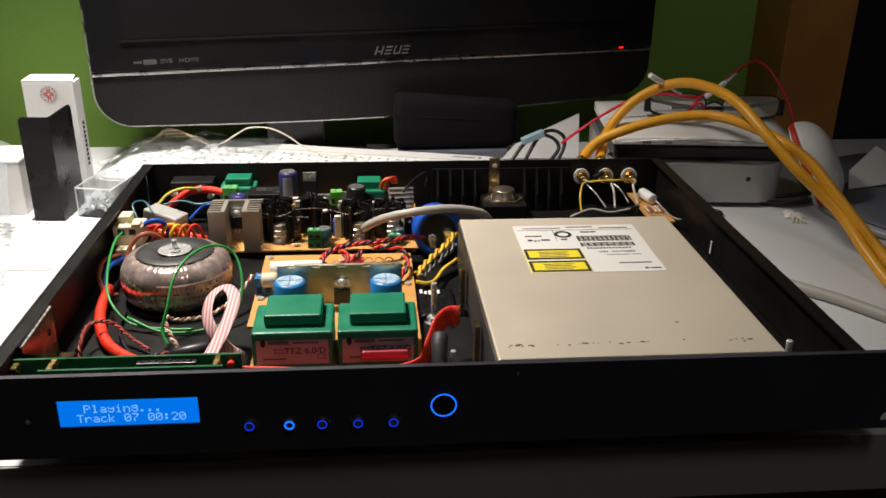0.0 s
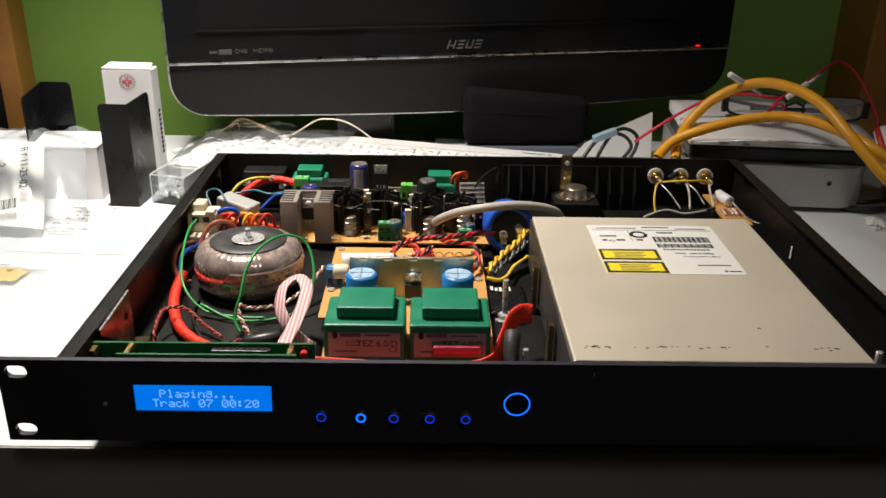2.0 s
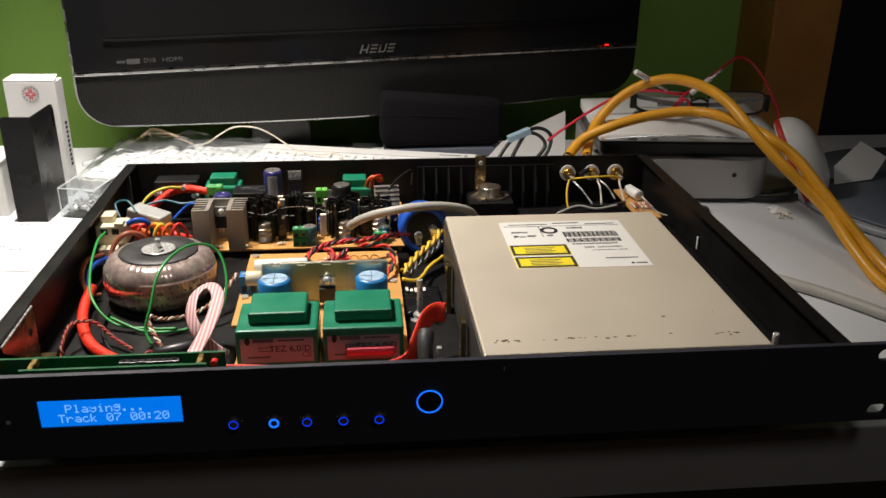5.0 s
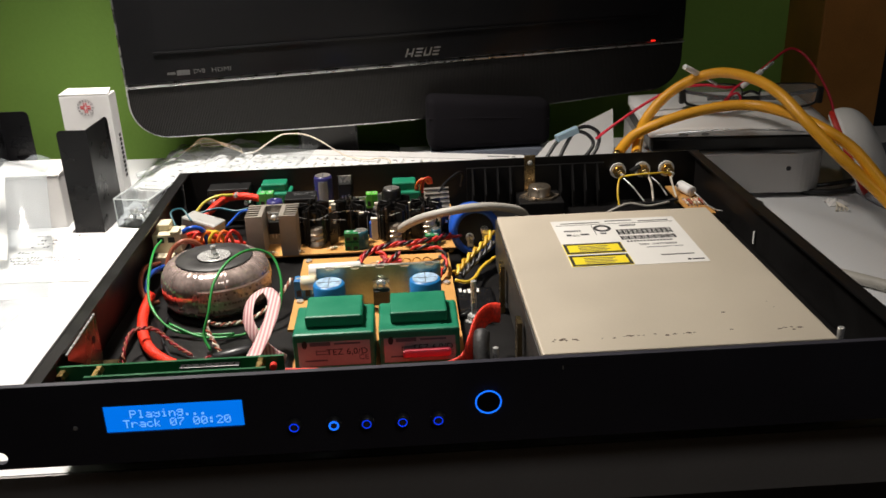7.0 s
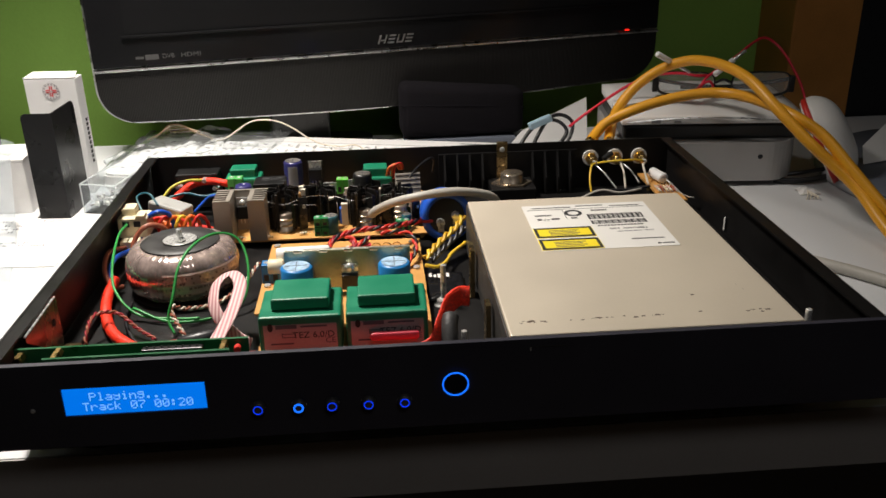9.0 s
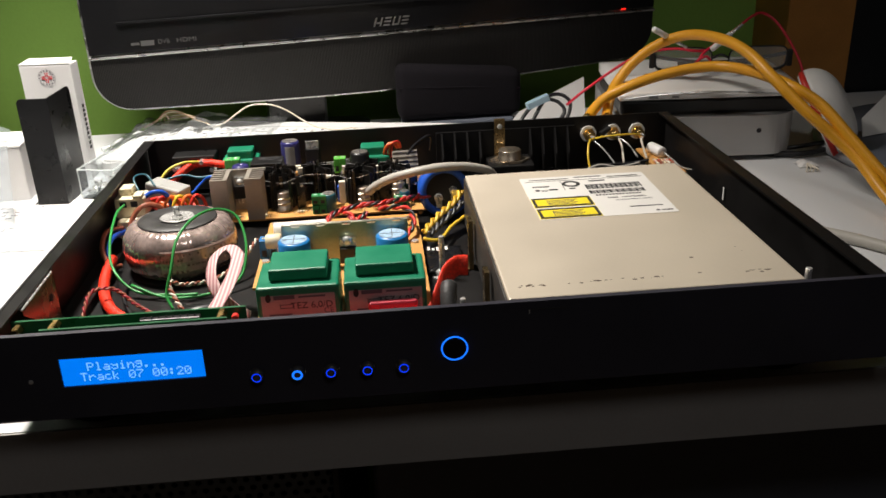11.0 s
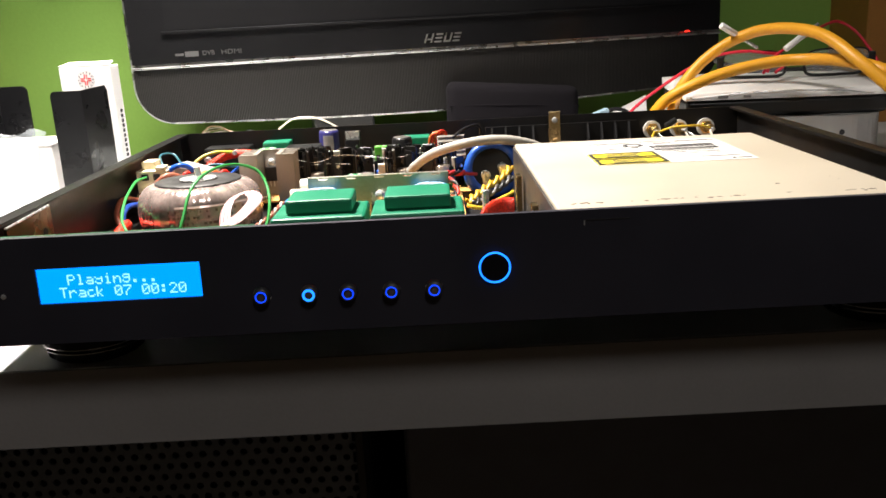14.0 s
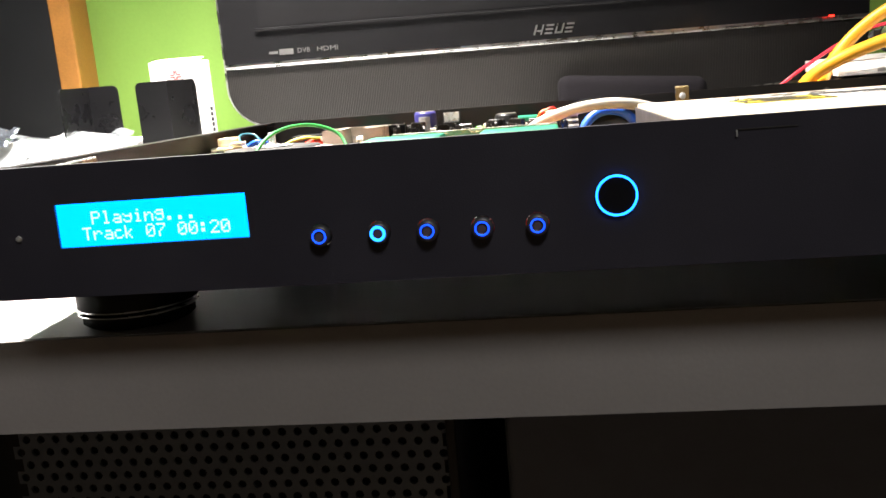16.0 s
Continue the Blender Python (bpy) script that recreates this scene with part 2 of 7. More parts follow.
def smooth_line(points, n=10):
    """A curve that passes through all the points."""
    p = [Vector(q) for q in points]
    p = [2 * p[0] - p[1]] + p + [2 * p[-1] - p[-2]]
    out = []
    for i in range(1, len(p) - 2):
        for k in range(n):
            t = k / n
            a, b, c, d = p[i - 1], p[i], p[i + 1], p[i + 2]
            out.append(0.5 * (2 * b + (c - a) * t + (2 * a - 5 * b + 4 * c - d) * t * t + (3 * b - a - 3 * c + d) * t**3))
    return out + [p[-2]]


def tube(points, r, seg=8, n=8, bm=None, flat=None, twist=0.0, offset=0.0, phase=0.0):
    """A cable along the points; flat: its half width and half height, for ribbons; offset and twist: one strand of a twisted pair."""
    bm = bm or bmesh.new()
    line = smooth_line(points, n)
    rings, side, run = [], None, 0.0
    for i, q in enumerate(line):
        d = (line[min(i + 1, len(line) - 1)] - line[max(i - 1, 0)]).normalized()
        if side is None:
            side = d.cross(UP) if abs(d.z) < 0.95 else d.cross(Vector((0, 1, 0)))
        side = (side - d * side.dot(d)).normalized()
        up = side.cross(d)
        if i:
            run += (q - line[i - 1]).length
        c = q
        if offset:
            a = phase + run * twist
            c = q + offset * (math.cos(a) * side + math.sin(a) * up)
        ring = []
        for k in range(seg):
            a = 2 * math.pi * k / seg
            w, h = flat if flat else (r, r)
            ring.append(bm.verts.new(c + side * w * math.cos(a) + up * h * math.sin(a)))
        rings.append(ring)
    for a, b in zip(rings, rings[1:]):
        for k in range(seg):
            bm.faces.new((a[k], a[(k + 1) % seg], b[(k + 1) % seg], b[k]))
    bm.faces.new(rings[0])
    bm.faces.new(rings[-1])
    return bm


def plate(outline, thick, m=None, bm=None):
    """A flat sheet cut to an outline in x and y, from z = 0 up."""
    bm = bm or bmesh.new()
    low = [bm.verts.new((x, y, 0)) for x, y in outline]
    top = [bm.verts.new((x, y, thick)) for x, y in outline]
    bm.faces.new(low)
    bm.faces.new(top)
    for k in range(len(low)):
        n = (k + 1) % len(low)
        bm.faces.new((low[k], low[n], top[n], top[k]))
    if m is not None:
        bmesh.ops.transform(bm, matrix=m, verts=low + top)
    return bm


def rounded(w, h, radii, seg=6, cx=0.0, cy=0.0):
    """The outline of a rectangle w by h with its corner radii (lower left, lower right, upper right, upper left)."""
    out = []
    for (sx, sy), r, a0 in zip(((-1, -1), (1, -1), (1, 1), (-1, 1)), radii, (180, 270, 0, 90)):
        for k in range(seg + 1):
            a = radians(a0 + 90 * k / seg)
            out.append((cx + sx * (w / 2 - r) + r * math.cos(a), cy + sy * (h / 2 - r) + r * math.sin(a)))
    return out


def holed(x0, x1, z0, z1, y0, y1, holes, bm=None):
    """An upright plate between y0 and y1 with rectangular or round openings cut right through: holes are (shape, cx, cz, w, h)."""
    bm = bm or bmesh.new()
    xs, zs = {x0, x1}, {z0, z1}
    for _, cx, cz, w, h in holes:
        xs |= {cx - w / 2, cx + w / 2}
        zs |= {cz - h / 2, cz + h / 2}
    xs, zs = sorted(xs), sorted(zs)

    def quad(pts):
        f, b = [bm.verts.new((x, y0, z)) for x, z in pts], [bm.verts.new((x, y1, z)) for x, z in pts]
        bm.faces.new(f)
        bm.faces.new(b[::-1])

    def wall(pts):
        for k in range(len(pts)):
            (xa, za), (xb, zb) = pts[k], pts[(k + 1) % len(pts)]
            bm.faces.new([bm.verts.new(p) for p in ((xa, y0, za), (xb, y0, zb), (xb, y1, zb), (xa, y1, za))])

    for xa, xb in zip(xs, xs[1:]):
        for za, zb in zip(zs, zs[1:]):
            cx, cz = (xa + xb) / 2, (za + zb) / 2
            if not any(abs(cx - hx) < w / 2 and abs(cz - hz) < h / 2 for _, hx, hz, w, h in holes):
                quad([(xa, za), (xb, za), (xb, zb), (xa, zb)])
    for shape, cx, cz, w, h in holes:
        if shape == "box":
            wall([(cx - w / 2, cz - h / 2), (cx + w / 2, cz - h / 2), (cx + w / 2, cz + h / 2), (cx - w / 2, cz + h / 2)])
            continue
        r = min(w, h) / 2
        inner = rounded(w * 0.999, h * 0.999, (r * 0.99,) * 4, 6, cx, cz)
        corners = [(cx - w / 2, cz - h / 2), (cx + w / 2, cz - h / 2), (cx + w / 2, cz + h / 2), (cx - w / 2, cz + h / 2)]
        for q in range(4):
            arc = inner[q * 7 : q * 7 + 7]
            for k in range(6):
                quad([corners[q], arc[k], arc[k + 1]])
            quad([corners[q], arc[6], inner[(q * 7 + 7) % 28], corners[(q + 1) % 4]])
        wall(inner)
    wall([(x0, z0), (x1, z0), (x1, z1), (x0, z1)])
    bmesh.ops.remove_doubles(bm, verts=bm.verts, dist=1e-6)
    return bm


def words(text, size, m, depth=0.0001, align="CENTER"):
    """Raised lettering in the built-in font, lying in its own x and y, moved by m."""
    data = bpy.data.curves.new("lettering", "FONT")
    data.body, data.size, data.extrude, data.align_x, data.align_y = text, size, depth, align, "CENTER"
    data.resolution_u = 3
    ob = bpy.data.objects.new("lettering", data)
    mesh = bpy.data.meshes.new_from_object(ob)
    bm = bmesh.new()
    bm.from_mesh(mesh)
    bmesh.ops.transform(bm, matrix=m, verts=bm.verts)
    bpy.data.objects.remove(ob)
    bpy.data.curves.remove(data)
    bpy.data.meshes.remove(mesh)
    return bm


def bars(rows, m, thick=0.00015, bm=None):
    """Unreadable print: flat bars (x, y, w, h) in a plane."""
    bm = bm or bmesh.new()
    for x, y, w, h in rows:
        box(x, x + w, y, y + h, 0, thick, bm=bm, m=m)
    return bm


FACING = pose(0, 0, 0, 90, 0, 0)  # lays x, y onto an upright face that looks towards -y


# ---- structure: desk, wall, room ----
def build_room():
    setting("floor", box(-2.2, 2.2, -2.6, 0.70, -0.80, -0.74), "floor", "dark brown floor of the room under the desk", "floor")
    setting("ceiling", box(-2.2, 2.2, -2.6, 0.70, 1.75, 1.80), "room", "plain dim ceiling above the desk", "ceiling")
    setting("wall_north", box(-0.496, 0.50, 0.662, 0.70, -0.74, 1.75), "green", "bright green painted wall behind the desk", "wall")
    setting("wall_south", box(-2.2, 2.2, -2.66, -2.60, -0.74, 1.75), "room", "plain dim wall across the room", "wall")
    setting("wall_west", box(-2.26, -2.2, -2.6, 0.70, -0.74, 1.75), "room", "plain dim wall beside the desk", "wall")
    setting("wall_east", box(2.2, 2.26, -2.6, 0.70, -0.74, 1.75), "room", "plain dim wall beyond the desk", "wall")
    for x0, x1, w0, w1 in ((-2.2, -0.517, -0.517, -0.494), (0.492, 2.2, 0.418, 0.492)):
        cab = thing("tall_cabinet", ((x0 + x1) / 2, 0.60, -0.74), "tall dark cabinet with an orange wood edge board", "cabinet", "cabinets beside the desk")
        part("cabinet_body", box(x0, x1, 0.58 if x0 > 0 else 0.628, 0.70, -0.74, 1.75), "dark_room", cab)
        part("edge_board", box(w0, w1, 0.575 if w0 > 0 else 0.624, 0.70, -0.739, 1.749, 0.002), "wood", cab, "orange varnished wooden edge board")


DESK_BACK = 0.574


def build_desk():
    desk = thing("desk", (0, 0.34, -0.74), "white laminate desk with a grey-brown front edge", "desk")
    part("desktop", box(-1.4, 1.4, 0.0235, DESK_BACK, -0.036, 0.0), "desk", desk, "white laminate desk top")
    part("front_edge", box(-1.4, 1.4, 0.022, 0.0233, -0.0365, -0.0004), "desk_edge", desk, "grey-brown edge banding")
    for x in (-1.38, 1.36):
        part("side_panel", box(x, x + 0.02, 0.05, DESK_BACK - 0.01, -0.739, -0.0365), "desk", desk)


def build_tower():
    """Computer case under the desk with a perforated steel front."""
    tower = thing("computer_tower", (-0.175, 0.3, -0.74), "grey computer tower with a perforated steel front", "computer")
    x0, x1, y, z1 = -0.285, -0.066, 0.100, -0.045
    part("body", box(x0, x1, y + 0.004, 0.5, -0.739, z1, 0.003), "dark_grey", tower)
    bm, pitch, r = bmesh.new(), 0.0074, 0.0021
    verts, faces = [], []
    nx, nz = 28, 22
    for j in range(nz):
        for i in range(nx):
            cx = x0 + 0.006 + (i + 0.5 * (j % 2) + 0.5) * pitch
            cz = z1 - 0.005 - (j + 0.5) * pitch * 0.866
            k0 = len(verts)
            outer = [(cx + pitch / 2 * sx, y, cz + pitch * 0.433 * sz) for sx, sz in ((1, 0), (1, 1), (0, 1), (-1, 1), (-1, 0), (-1, -1), (0, -1), (1, -1))]
            ring = [(cx + r * math.cos(a * math.pi / 4), y, cz + r * math.sin(a * math.pi / 4)) for a in range(8)]
            deep = [(px, y + 0.0015, pz) for px, _, pz in ring]
            verts += outer + ring + deep
            for k in range(8):
                n = (k + 1) % 8
                faces.append((k0 + k, k0 + n, k0 + 8 + n, k0 + 8 + k))
                faces.append((k0 + 8 + k, k0 + 8 + n, k0 + 16 + n, k0 + 16 + k))
    mesh = bpy.data.meshes.new("perforated_front")
    mesh.from_pydata(verts, [], faces)
    bm.from_mesh(mesh)
    bpy.data.meshes.remove(mesh)
    bmesh.ops.remove_doubles(bm, verts=bm.verts, dist=2e-5)
    part("perforated_front", bm, "grey_mesh", tower, "perforated grey steel front sheet")
    # added sheet: paints the shade seen through the perforations
    part("hole_shade_sheet", box(x0 + 0.002, x1 - 0.002, y + 0.0025, y + 0.0035, -0.2, z1 - 0.003), "void", tower)
    part("side_strip", box(x1 - 0.004, x1 + 0.0005, y - 0.002, y + 0.004, -0.739, z1, 0.001), "black_plastic", tower)
    # made-up unit: covers the green wall so the space under the desk stays dark
    dr = thing("under_desk_filler", (0.3, 0.35, -0.74), "added dark grey unit that fills the dark under the desk", "drawer unit")
    part("body", box(-0.045, 0.62, 0.125, 0.62, -0.739, -0.042), "dark_grey", dr)
    for k in range(3):
        part("filler_front", box(-0.043, 0.618, 0.105, 0.1245, -0.05 - 0.22 * (k + 1), -0.056 - 0.22 * k, 0.002), "dark_grey", dr)


# ---- the player: chassis ----
def amp_thing(name, at, label, category, group=""):
    return thing(name, at, label, category, group, AMP)


LCD_X0, LCD_X1, LCD_Z0, LCD_Z1 = -0.1790, -0.1140, 0.0298, 0.0443
BUTTONS = (-0.0905, -0.0716, -0.0560, -0.0388, -0.0217)
BUTTON_Z = (0.0290, 0.0289, 0.0287, 0.0285, 0.0284)


def build_chassis():
    ch = amp_thing("player_chassis", (0, 0.17, 0.0), "black steel rack chassis with its lid off on tall feet", "chassis")
    holes = [("box", (LCD_X0 + LCD_X1) / 2, (LCD_Z0 + LCD_Z1) / 2, LCD_X1 - LCD_X0, LCD_Z1 - LCD_Z0)]
    holes += [("slot", sx * 0.2326, z, 0.0105, 0.0066) for sx in (-1, 1) for z in (0.0192, 0.0508)]
    holes += [("slot", x, z, 0.0074, 0.0074) for x, z in zip(BUTTONS, BUTTON_Z)]
    front = part("front_panel", holed(-0.2413, 0.2413, 0.0130, 0.0572, 0.0, 0.003, holes), "panel", ch, "black anodised rack front panel with mounting slots")
    wall = 0.0015
    part("floor_pan", box(-0.2145, 0.2145, 0.0032, 0.343, 0.0140, 0.0155), "black", ch)
    for s in (-1, 1):
        bm = box(min(s * 0.2145, s * 0.213), max(s * 0.2145, s * 0.213), 0.0032, 0.343, 0.0157, 0.0562)
        a, b = sorted((s * 0.2128, s * 0.2065))
        box(a, b, 0.0032, 0.3413, 0.0547, 0.0562, bm=bm)
        part("side_wall", bm, "black", ch)
        a, b = sorted((s * 0.2127, s * 0.2))
        part("bottom_rail", box(a, b, 0.0035, 0.341, 0.0157, 0.0215, 0.001), "black", ch)
    part("rear_wall", box(-0.2128, 0.2128, 0.3415, 0.343, 0.0157, 0.0562), "black", ch)
    for x, y in ((-0.178, 0.047), (0.178, 0.047), (-0.178, 0.30), (0.178, 0.30)):
        base = -0.0074 + math.tan(radians(AMP_TILT)) * y
        h = 0.0139 - base
        foot = part("foot", turned([(0, 0), (0.0195, 0), (0.021, 0.0012), (0.021, h * 0.22), (0.0202, h * 0.26), (0.0212, h * 0.3), (0.0225, h * 0.36), (0.0225, h * 0.9), (0.0218, h), (0, h)], 40, Matrix.Translation((x, y, base))), "rubber", ch, "", True)
        for k in (0.24, 0.33):
            part("trim_ring", turned([(0.0208, 0), (0.0227, 0.0001), (0.0227, 0.0006), (0.0208, 0.0007)], 40, Matrix.Translation((x, y, base + h * k))), "silver", foot)
    part("set_screw", turned([(0, 0), (0.0011, 0), (0.0009, 0.0006), (0, 0.0008)], 12, Matrix.Translation((-0.1930, 0, 0.0338)) @ pose(0, 0, 0, 90, 0, 0)), "zinc", ch)
    # buttons and the large ring
    for k, x in enumerate(BUTTONS):
        at = Matrix.Translation((x, 0.0015, BUTTON_Z[k])) @ FACING
        b = part("button", turned([(0, -0.004), (0.0034, -0.004), (0.0034, 0.0036), (0.0030, 0.0044), (0.0014, 0.0044), (0.0013, 0.0041), (0, 0.0041)], 32, at), "button_steel", ch, "", True)
        part("button_face", turned([(0, 0.0042), (0.0012, 0.0042), (0.0012, 0.0045), (0, 0.0045)], 24, at), "button_face", b)
        part("light_ring", turned([(0.0016 if k == 1 else 0.00185, 0.00445), (0.0016 if k == 1 else 0.00185, 0.0047), (0.0025 if k == 1 else 0.0023, 0.0047), (0.0025 if k == 1 else 0.0023, 0.00445)], 32, at), "ring_lit" if k == 1 else "ring", b, "glowing blue ring")
    at = Matrix.Translation((0.0027, 0.0, 0.0359)) @ FACING
    knob = part("standby_button", turned([(0, 0.0001), (0.0066, 0.0001), (0.0066, 0.0006), (0.0063, 0.0008), (0, 0.0008)], 48, at), "gloss_black", ch)
    part("light_ring", turned([(0.0057, 0.00082), (0.0057, 0.0011), (0.0064, 0.0011), (0.0064, 0.00082)], 48, at), "ring_lit", knob, "glowing blue ring")
    lip = box(0.0385, 0.0560, -0.0003, -0.00005, 0.0530, 0.0533)
    box(0.0383, 0.0386, -0.0003, -0.00005, 0.0512, 0.0533, bm=lip)
    part("tray_lip", lip, "gunmetal", ch, "thin lip over the disc tray")
    # zinc sliver that stands in for the glint on the tray edge
    part("lip_glint", box(0.03825, 0.0387, -0.0005, -0.00031, 0.0511, 0.0531), "zinc", ch, "bright sliver painted as the glint at the lip's end")
    # corner brackets with screws
    for s in (-1, 1):
        a, b = sorted((s * 0.2126, s * 0.2114))
        bm = plate([(0.0360, 0.0270), (0.0360, 0.0245), (0.0735, 0.0), (0.0820, 0.0), (0.0820, 0.028)], 0.0012, Matrix.Translation((a + 0.0064, 0, 0.0263)) @ Matrix(((0, 0, 1, 0), (1, 0, 0, 0), (0, 1, 0, 0), (0, 0, 0, 1))))
        if s < 0:
            cb = part("corner_bracket", bm, "bracket_dark", ch, "dark passivated steel gusset bracket")
            # added zinc rod: draws the highlight along the bracket's upper edge
            part("gusset_glint", rod((a + 0.0070, 0.0365, 0.0536), (a + 0.0070, 0.0818, 0.0546), 0.0006, 8), "zinc", cb)
            part("tab", box(-0.2049, -0.1960, 0.0735, 0.0820, 0.0250, 0.0262, 0.0003), "gold", cb)
            part("hole", rod((-0.2050, 0.073, 0.0435), (-0.2047, 0.073, 0.0435), 0.0022, 14), "void", cb)
        else:
            bm.free()
        for z in (0.024, 0.036, 0.047):
            part("screw", turned([(0, 0), (0.0026, 0), (0.0022, 0.0016), (0, 0.0018)], 12, Matrix.Translation((s * 0.2146, 0.012, z)) @ pose(0, 0, 0, 0, 90 * s, 0)), "brass", ch)


def build_display():
    lcd = amp_thing("display_module", (-0.148, 0.02, 0.016), "green circuit board with a glowing blue two-line display", "display")
    part("frame", box(LCD_X0 - 0.002, LCD_X1 + 0.002, 0.0032, 0.0050, LCD_Z0 - 0.001, LCD_Z1 + 0.001), "black_plastic", lcd, "display edge")
    part("glass", box(LCD_X0 + 0.0001, LCD_X1 - 0.0001, 0.0008, 0.0031, LCD_Z0 + 0.0001, LCD_Z1 - 0.0001), "lcd", lcd, "glowing blue display glass")
    part("bezel", box(-0.187, -0.1065, 0.0052, 0.0125, 0.0248, 0.0500, 0.0006), "black_plastic", lcd)
    part("module_board", box(-0.190, -0.1035, 0.0127, 0.0143, 0.0190, 0.0535), "pcb_green", lcd)
    back = part("main_board", box(-0.208, -0.0965, 0.0270, 0.0286, 0.0175, 0.0520), "pcb_green", lcd, "green board with a pin header")
    for x in (-0.1865, -0.1075):
        part("spacer", rod((x, 0.0145, 0.0502), (x, 0.0268, 0.0502), 0.0023, 6), "brass", lcd)
    part("screw", rod((-0.2045, 0.0205, 0.0485), (-0.2045, 0.0268, 0.0485), 0.0026, 6), "brass", lcd)
    part("pin_header", box(-0.147, -0.118, 0.0230, 0.0268, 0.0470, 0.0502, 0.0003), "black_plastic", back)
    for k in range(8):
        part("pin", rod((-0.1445 + 0.0034 * k, 0.0249, 0.0495), (-0.1445 + 0.0034 * k, 0.0249, 0.0512), 0.0004, 6), "ink_dark", back)
    part("indicator", rod((-0.1015, 0.0258, 0.0480), (-0.1015, 0.0225, 0.0480), 0.0018, 12), "red", back, "red indicator lamp")
    for row, (text, col) in enumerate((("Playing...", 2), ("Track 07 00:20", 1))):
        for k, ch in enumerate(text):
            if ch != " ":
                part("character", dots(ch, LCD_X0 + 0.0046 + 0.00364 * (col + k), 0.0414 - 0.0052 * row), "lcd_text", lcd)


GLYPHS = {"P": "1e11111e101010", "l": "0c04040404040e", "a": "00000e010f110f", "y": "0000110f01110e", "i": "04000c0404040e", "n": "00001619111111", "g": "000f110f01110e", ".": "00000000000c0c", "T": "1f040404040404", "r": "00001619101010", "c": "00000e1010110e", "k": "10101214181412", "0": "0e11131519110e", "7": "1f010204080808", "2": "0e11010204081f", ":": "000c0c000c0c00"}


def dots(ch, x, z):
    """A character of a five by seven dot matrix; x, z: its upper left corner."""
    rows = [int(GLYPHS[ch][2 * k : 2 * k + 2], 16) for k in range(7)]
    p = 0.00062
    cells = [(x + c * p, z - (r + 1) * p, p * 0.93, p * 0.93) for r, bits in enumerate(rows) for c in range(5) if bits >> (4 - c) & 1]
    return bars(cells, Matrix.Translation((0, 0.00075, 0)) @ FACING, 0.0001)


# ---- the player: large components ----
def build_drive():
    x0, x1, y0, y1, z1 = 0.030, 0.1755, 0.008, 0.205, 0.0552
    d = amp_thing("optical_drive", (0.103, 0.106, 0.0155), "steel-cased optical disc drive with a label on top", "disc drive")
    part("cover", box(x0, x1, y0, y1, 0.0205, z1, 0.0009), "steel", d, "dull galvanised steel cover with dirt specks")
    part("base_tray", box(x0 + 0.001, x1 - 0.001, y0 + 0.001, y1 - 0.001, 0.0157, 0.0203), "black_plastic", d)
    lab = part("label_sheet", plate(rounded(0.0825, 0.079, (0.001,) * 4, 3, 0.1055, 0.1535), 0.00015, Matrix.Translation((0, -0.004, z1 + 0.0001))), "label", d, "white printed paper label")
    t = Matrix.Translation((0, -0.004, z1 + 0.0003))
    rows = [(0.0665, 0.1838, 0.078, 0.0003), (0.070, 0.187, 0.026, 0.0009), (0.1, 0.1885, 0.018, 0.0012), (0.122, 0.1865, 0.02, 0.001), (0.0895, 0.165, 0.0003, 0.019)]
    rows += [(0.108 + 0.0012 * k, 0.1787, 0.0009, 0.0022) for k in range(9)]
    for k in range(34):
        rows.append((0.1035 + 0.00105 * k, 0.1635, 0.00055 + 0.0004 * ((k * 7) % 3 == 0), 0.009))
        rows.append((0.1035 + 0.00105 * k, 0.1545, 0.00055 + 0.0004 * ((k * 5) % 4 == 0), 0.0062))
    rows += [(0.106 + 0.0021 * k, 0.1503, 0.0014, 0.0019) for k in range(14)]
    rows += [(0.070 + 0.0016 * k, 0.1722, 0.0011, 0.0023) for k in range(7)] + [(0.0705, 0.165, 0.003, 0.0026), (0.0795, 0.1655, 0.0055, 0.0022), (0.0925, 0.166, 0.004, 0.002)]
    part("printing", bars(rows, t), "ink_dark", lab)
    part("printing", words("FEBRUARY  2002", 0.0033, t @ Matrix.Translation((0.124, 0.1455, 0)) @ pose(0, 0, 0, 0, 0, 180)), "ink_dark", lab)
    part("printing", words("CE", 0.0035, t @ Matrix.Translation((0.0765, 0.1655, 0)) @ pose(0, 0, 0, 0, 0, 180)), "ink_dark", lab)
    part("printing", words("CLASS 1 LASER PRODUCT", 0.002, t @ Matrix.Translation((0.127, 0.1405, 0)) @ pose(0, 0, 0, 0, 0, 180)), "ink", lab)
    part("round_mark", turned([(0.0036, 0), (0.0036, 0.0002), (0.0058, 0.0002), (0.0058, 0)], 32, t @ Matrix.Translation((0.0955, 0.1760, 0))), "ink_dark", lab)
    part("round_mark", turned([(0, 0), (0, 0.0002), (0.0011, 0.0002), (0.0011, 0)], 16, t @ Matrix.Translation((0.1355, 0.1185, 0))), "ink_dark", lab)
    part("printing", bars([(0.1375, 0.1178, 0.007, 0.0013), (0.121, 0.1265, 0.02, 0.0011)], t), "ink_dark", lab)
    for ya in (0.1300, 0.1108):
        w = part("warning_label", box(0.0645, 0.1015, ya, ya + 0.0165, z1 + 0.0003, z1 + 0.0005), "yellow_label", d, "yellow laser warning label with black border")
        tb = Matrix.Translation((0, 0, z1 + 0.0005))
        part("border", bars([(0.0650, ya + 0.0144, 0.0360, 0.0017), (0.0650, ya + 0.0004, 0.0360, 0.0017), (0.0650, ya + 0.0021, 0.0017, 0.0123), (0.0993, ya + 0.0021, 0.0017, 0.0123)], tb, 0.0003), "ink_dark", w)
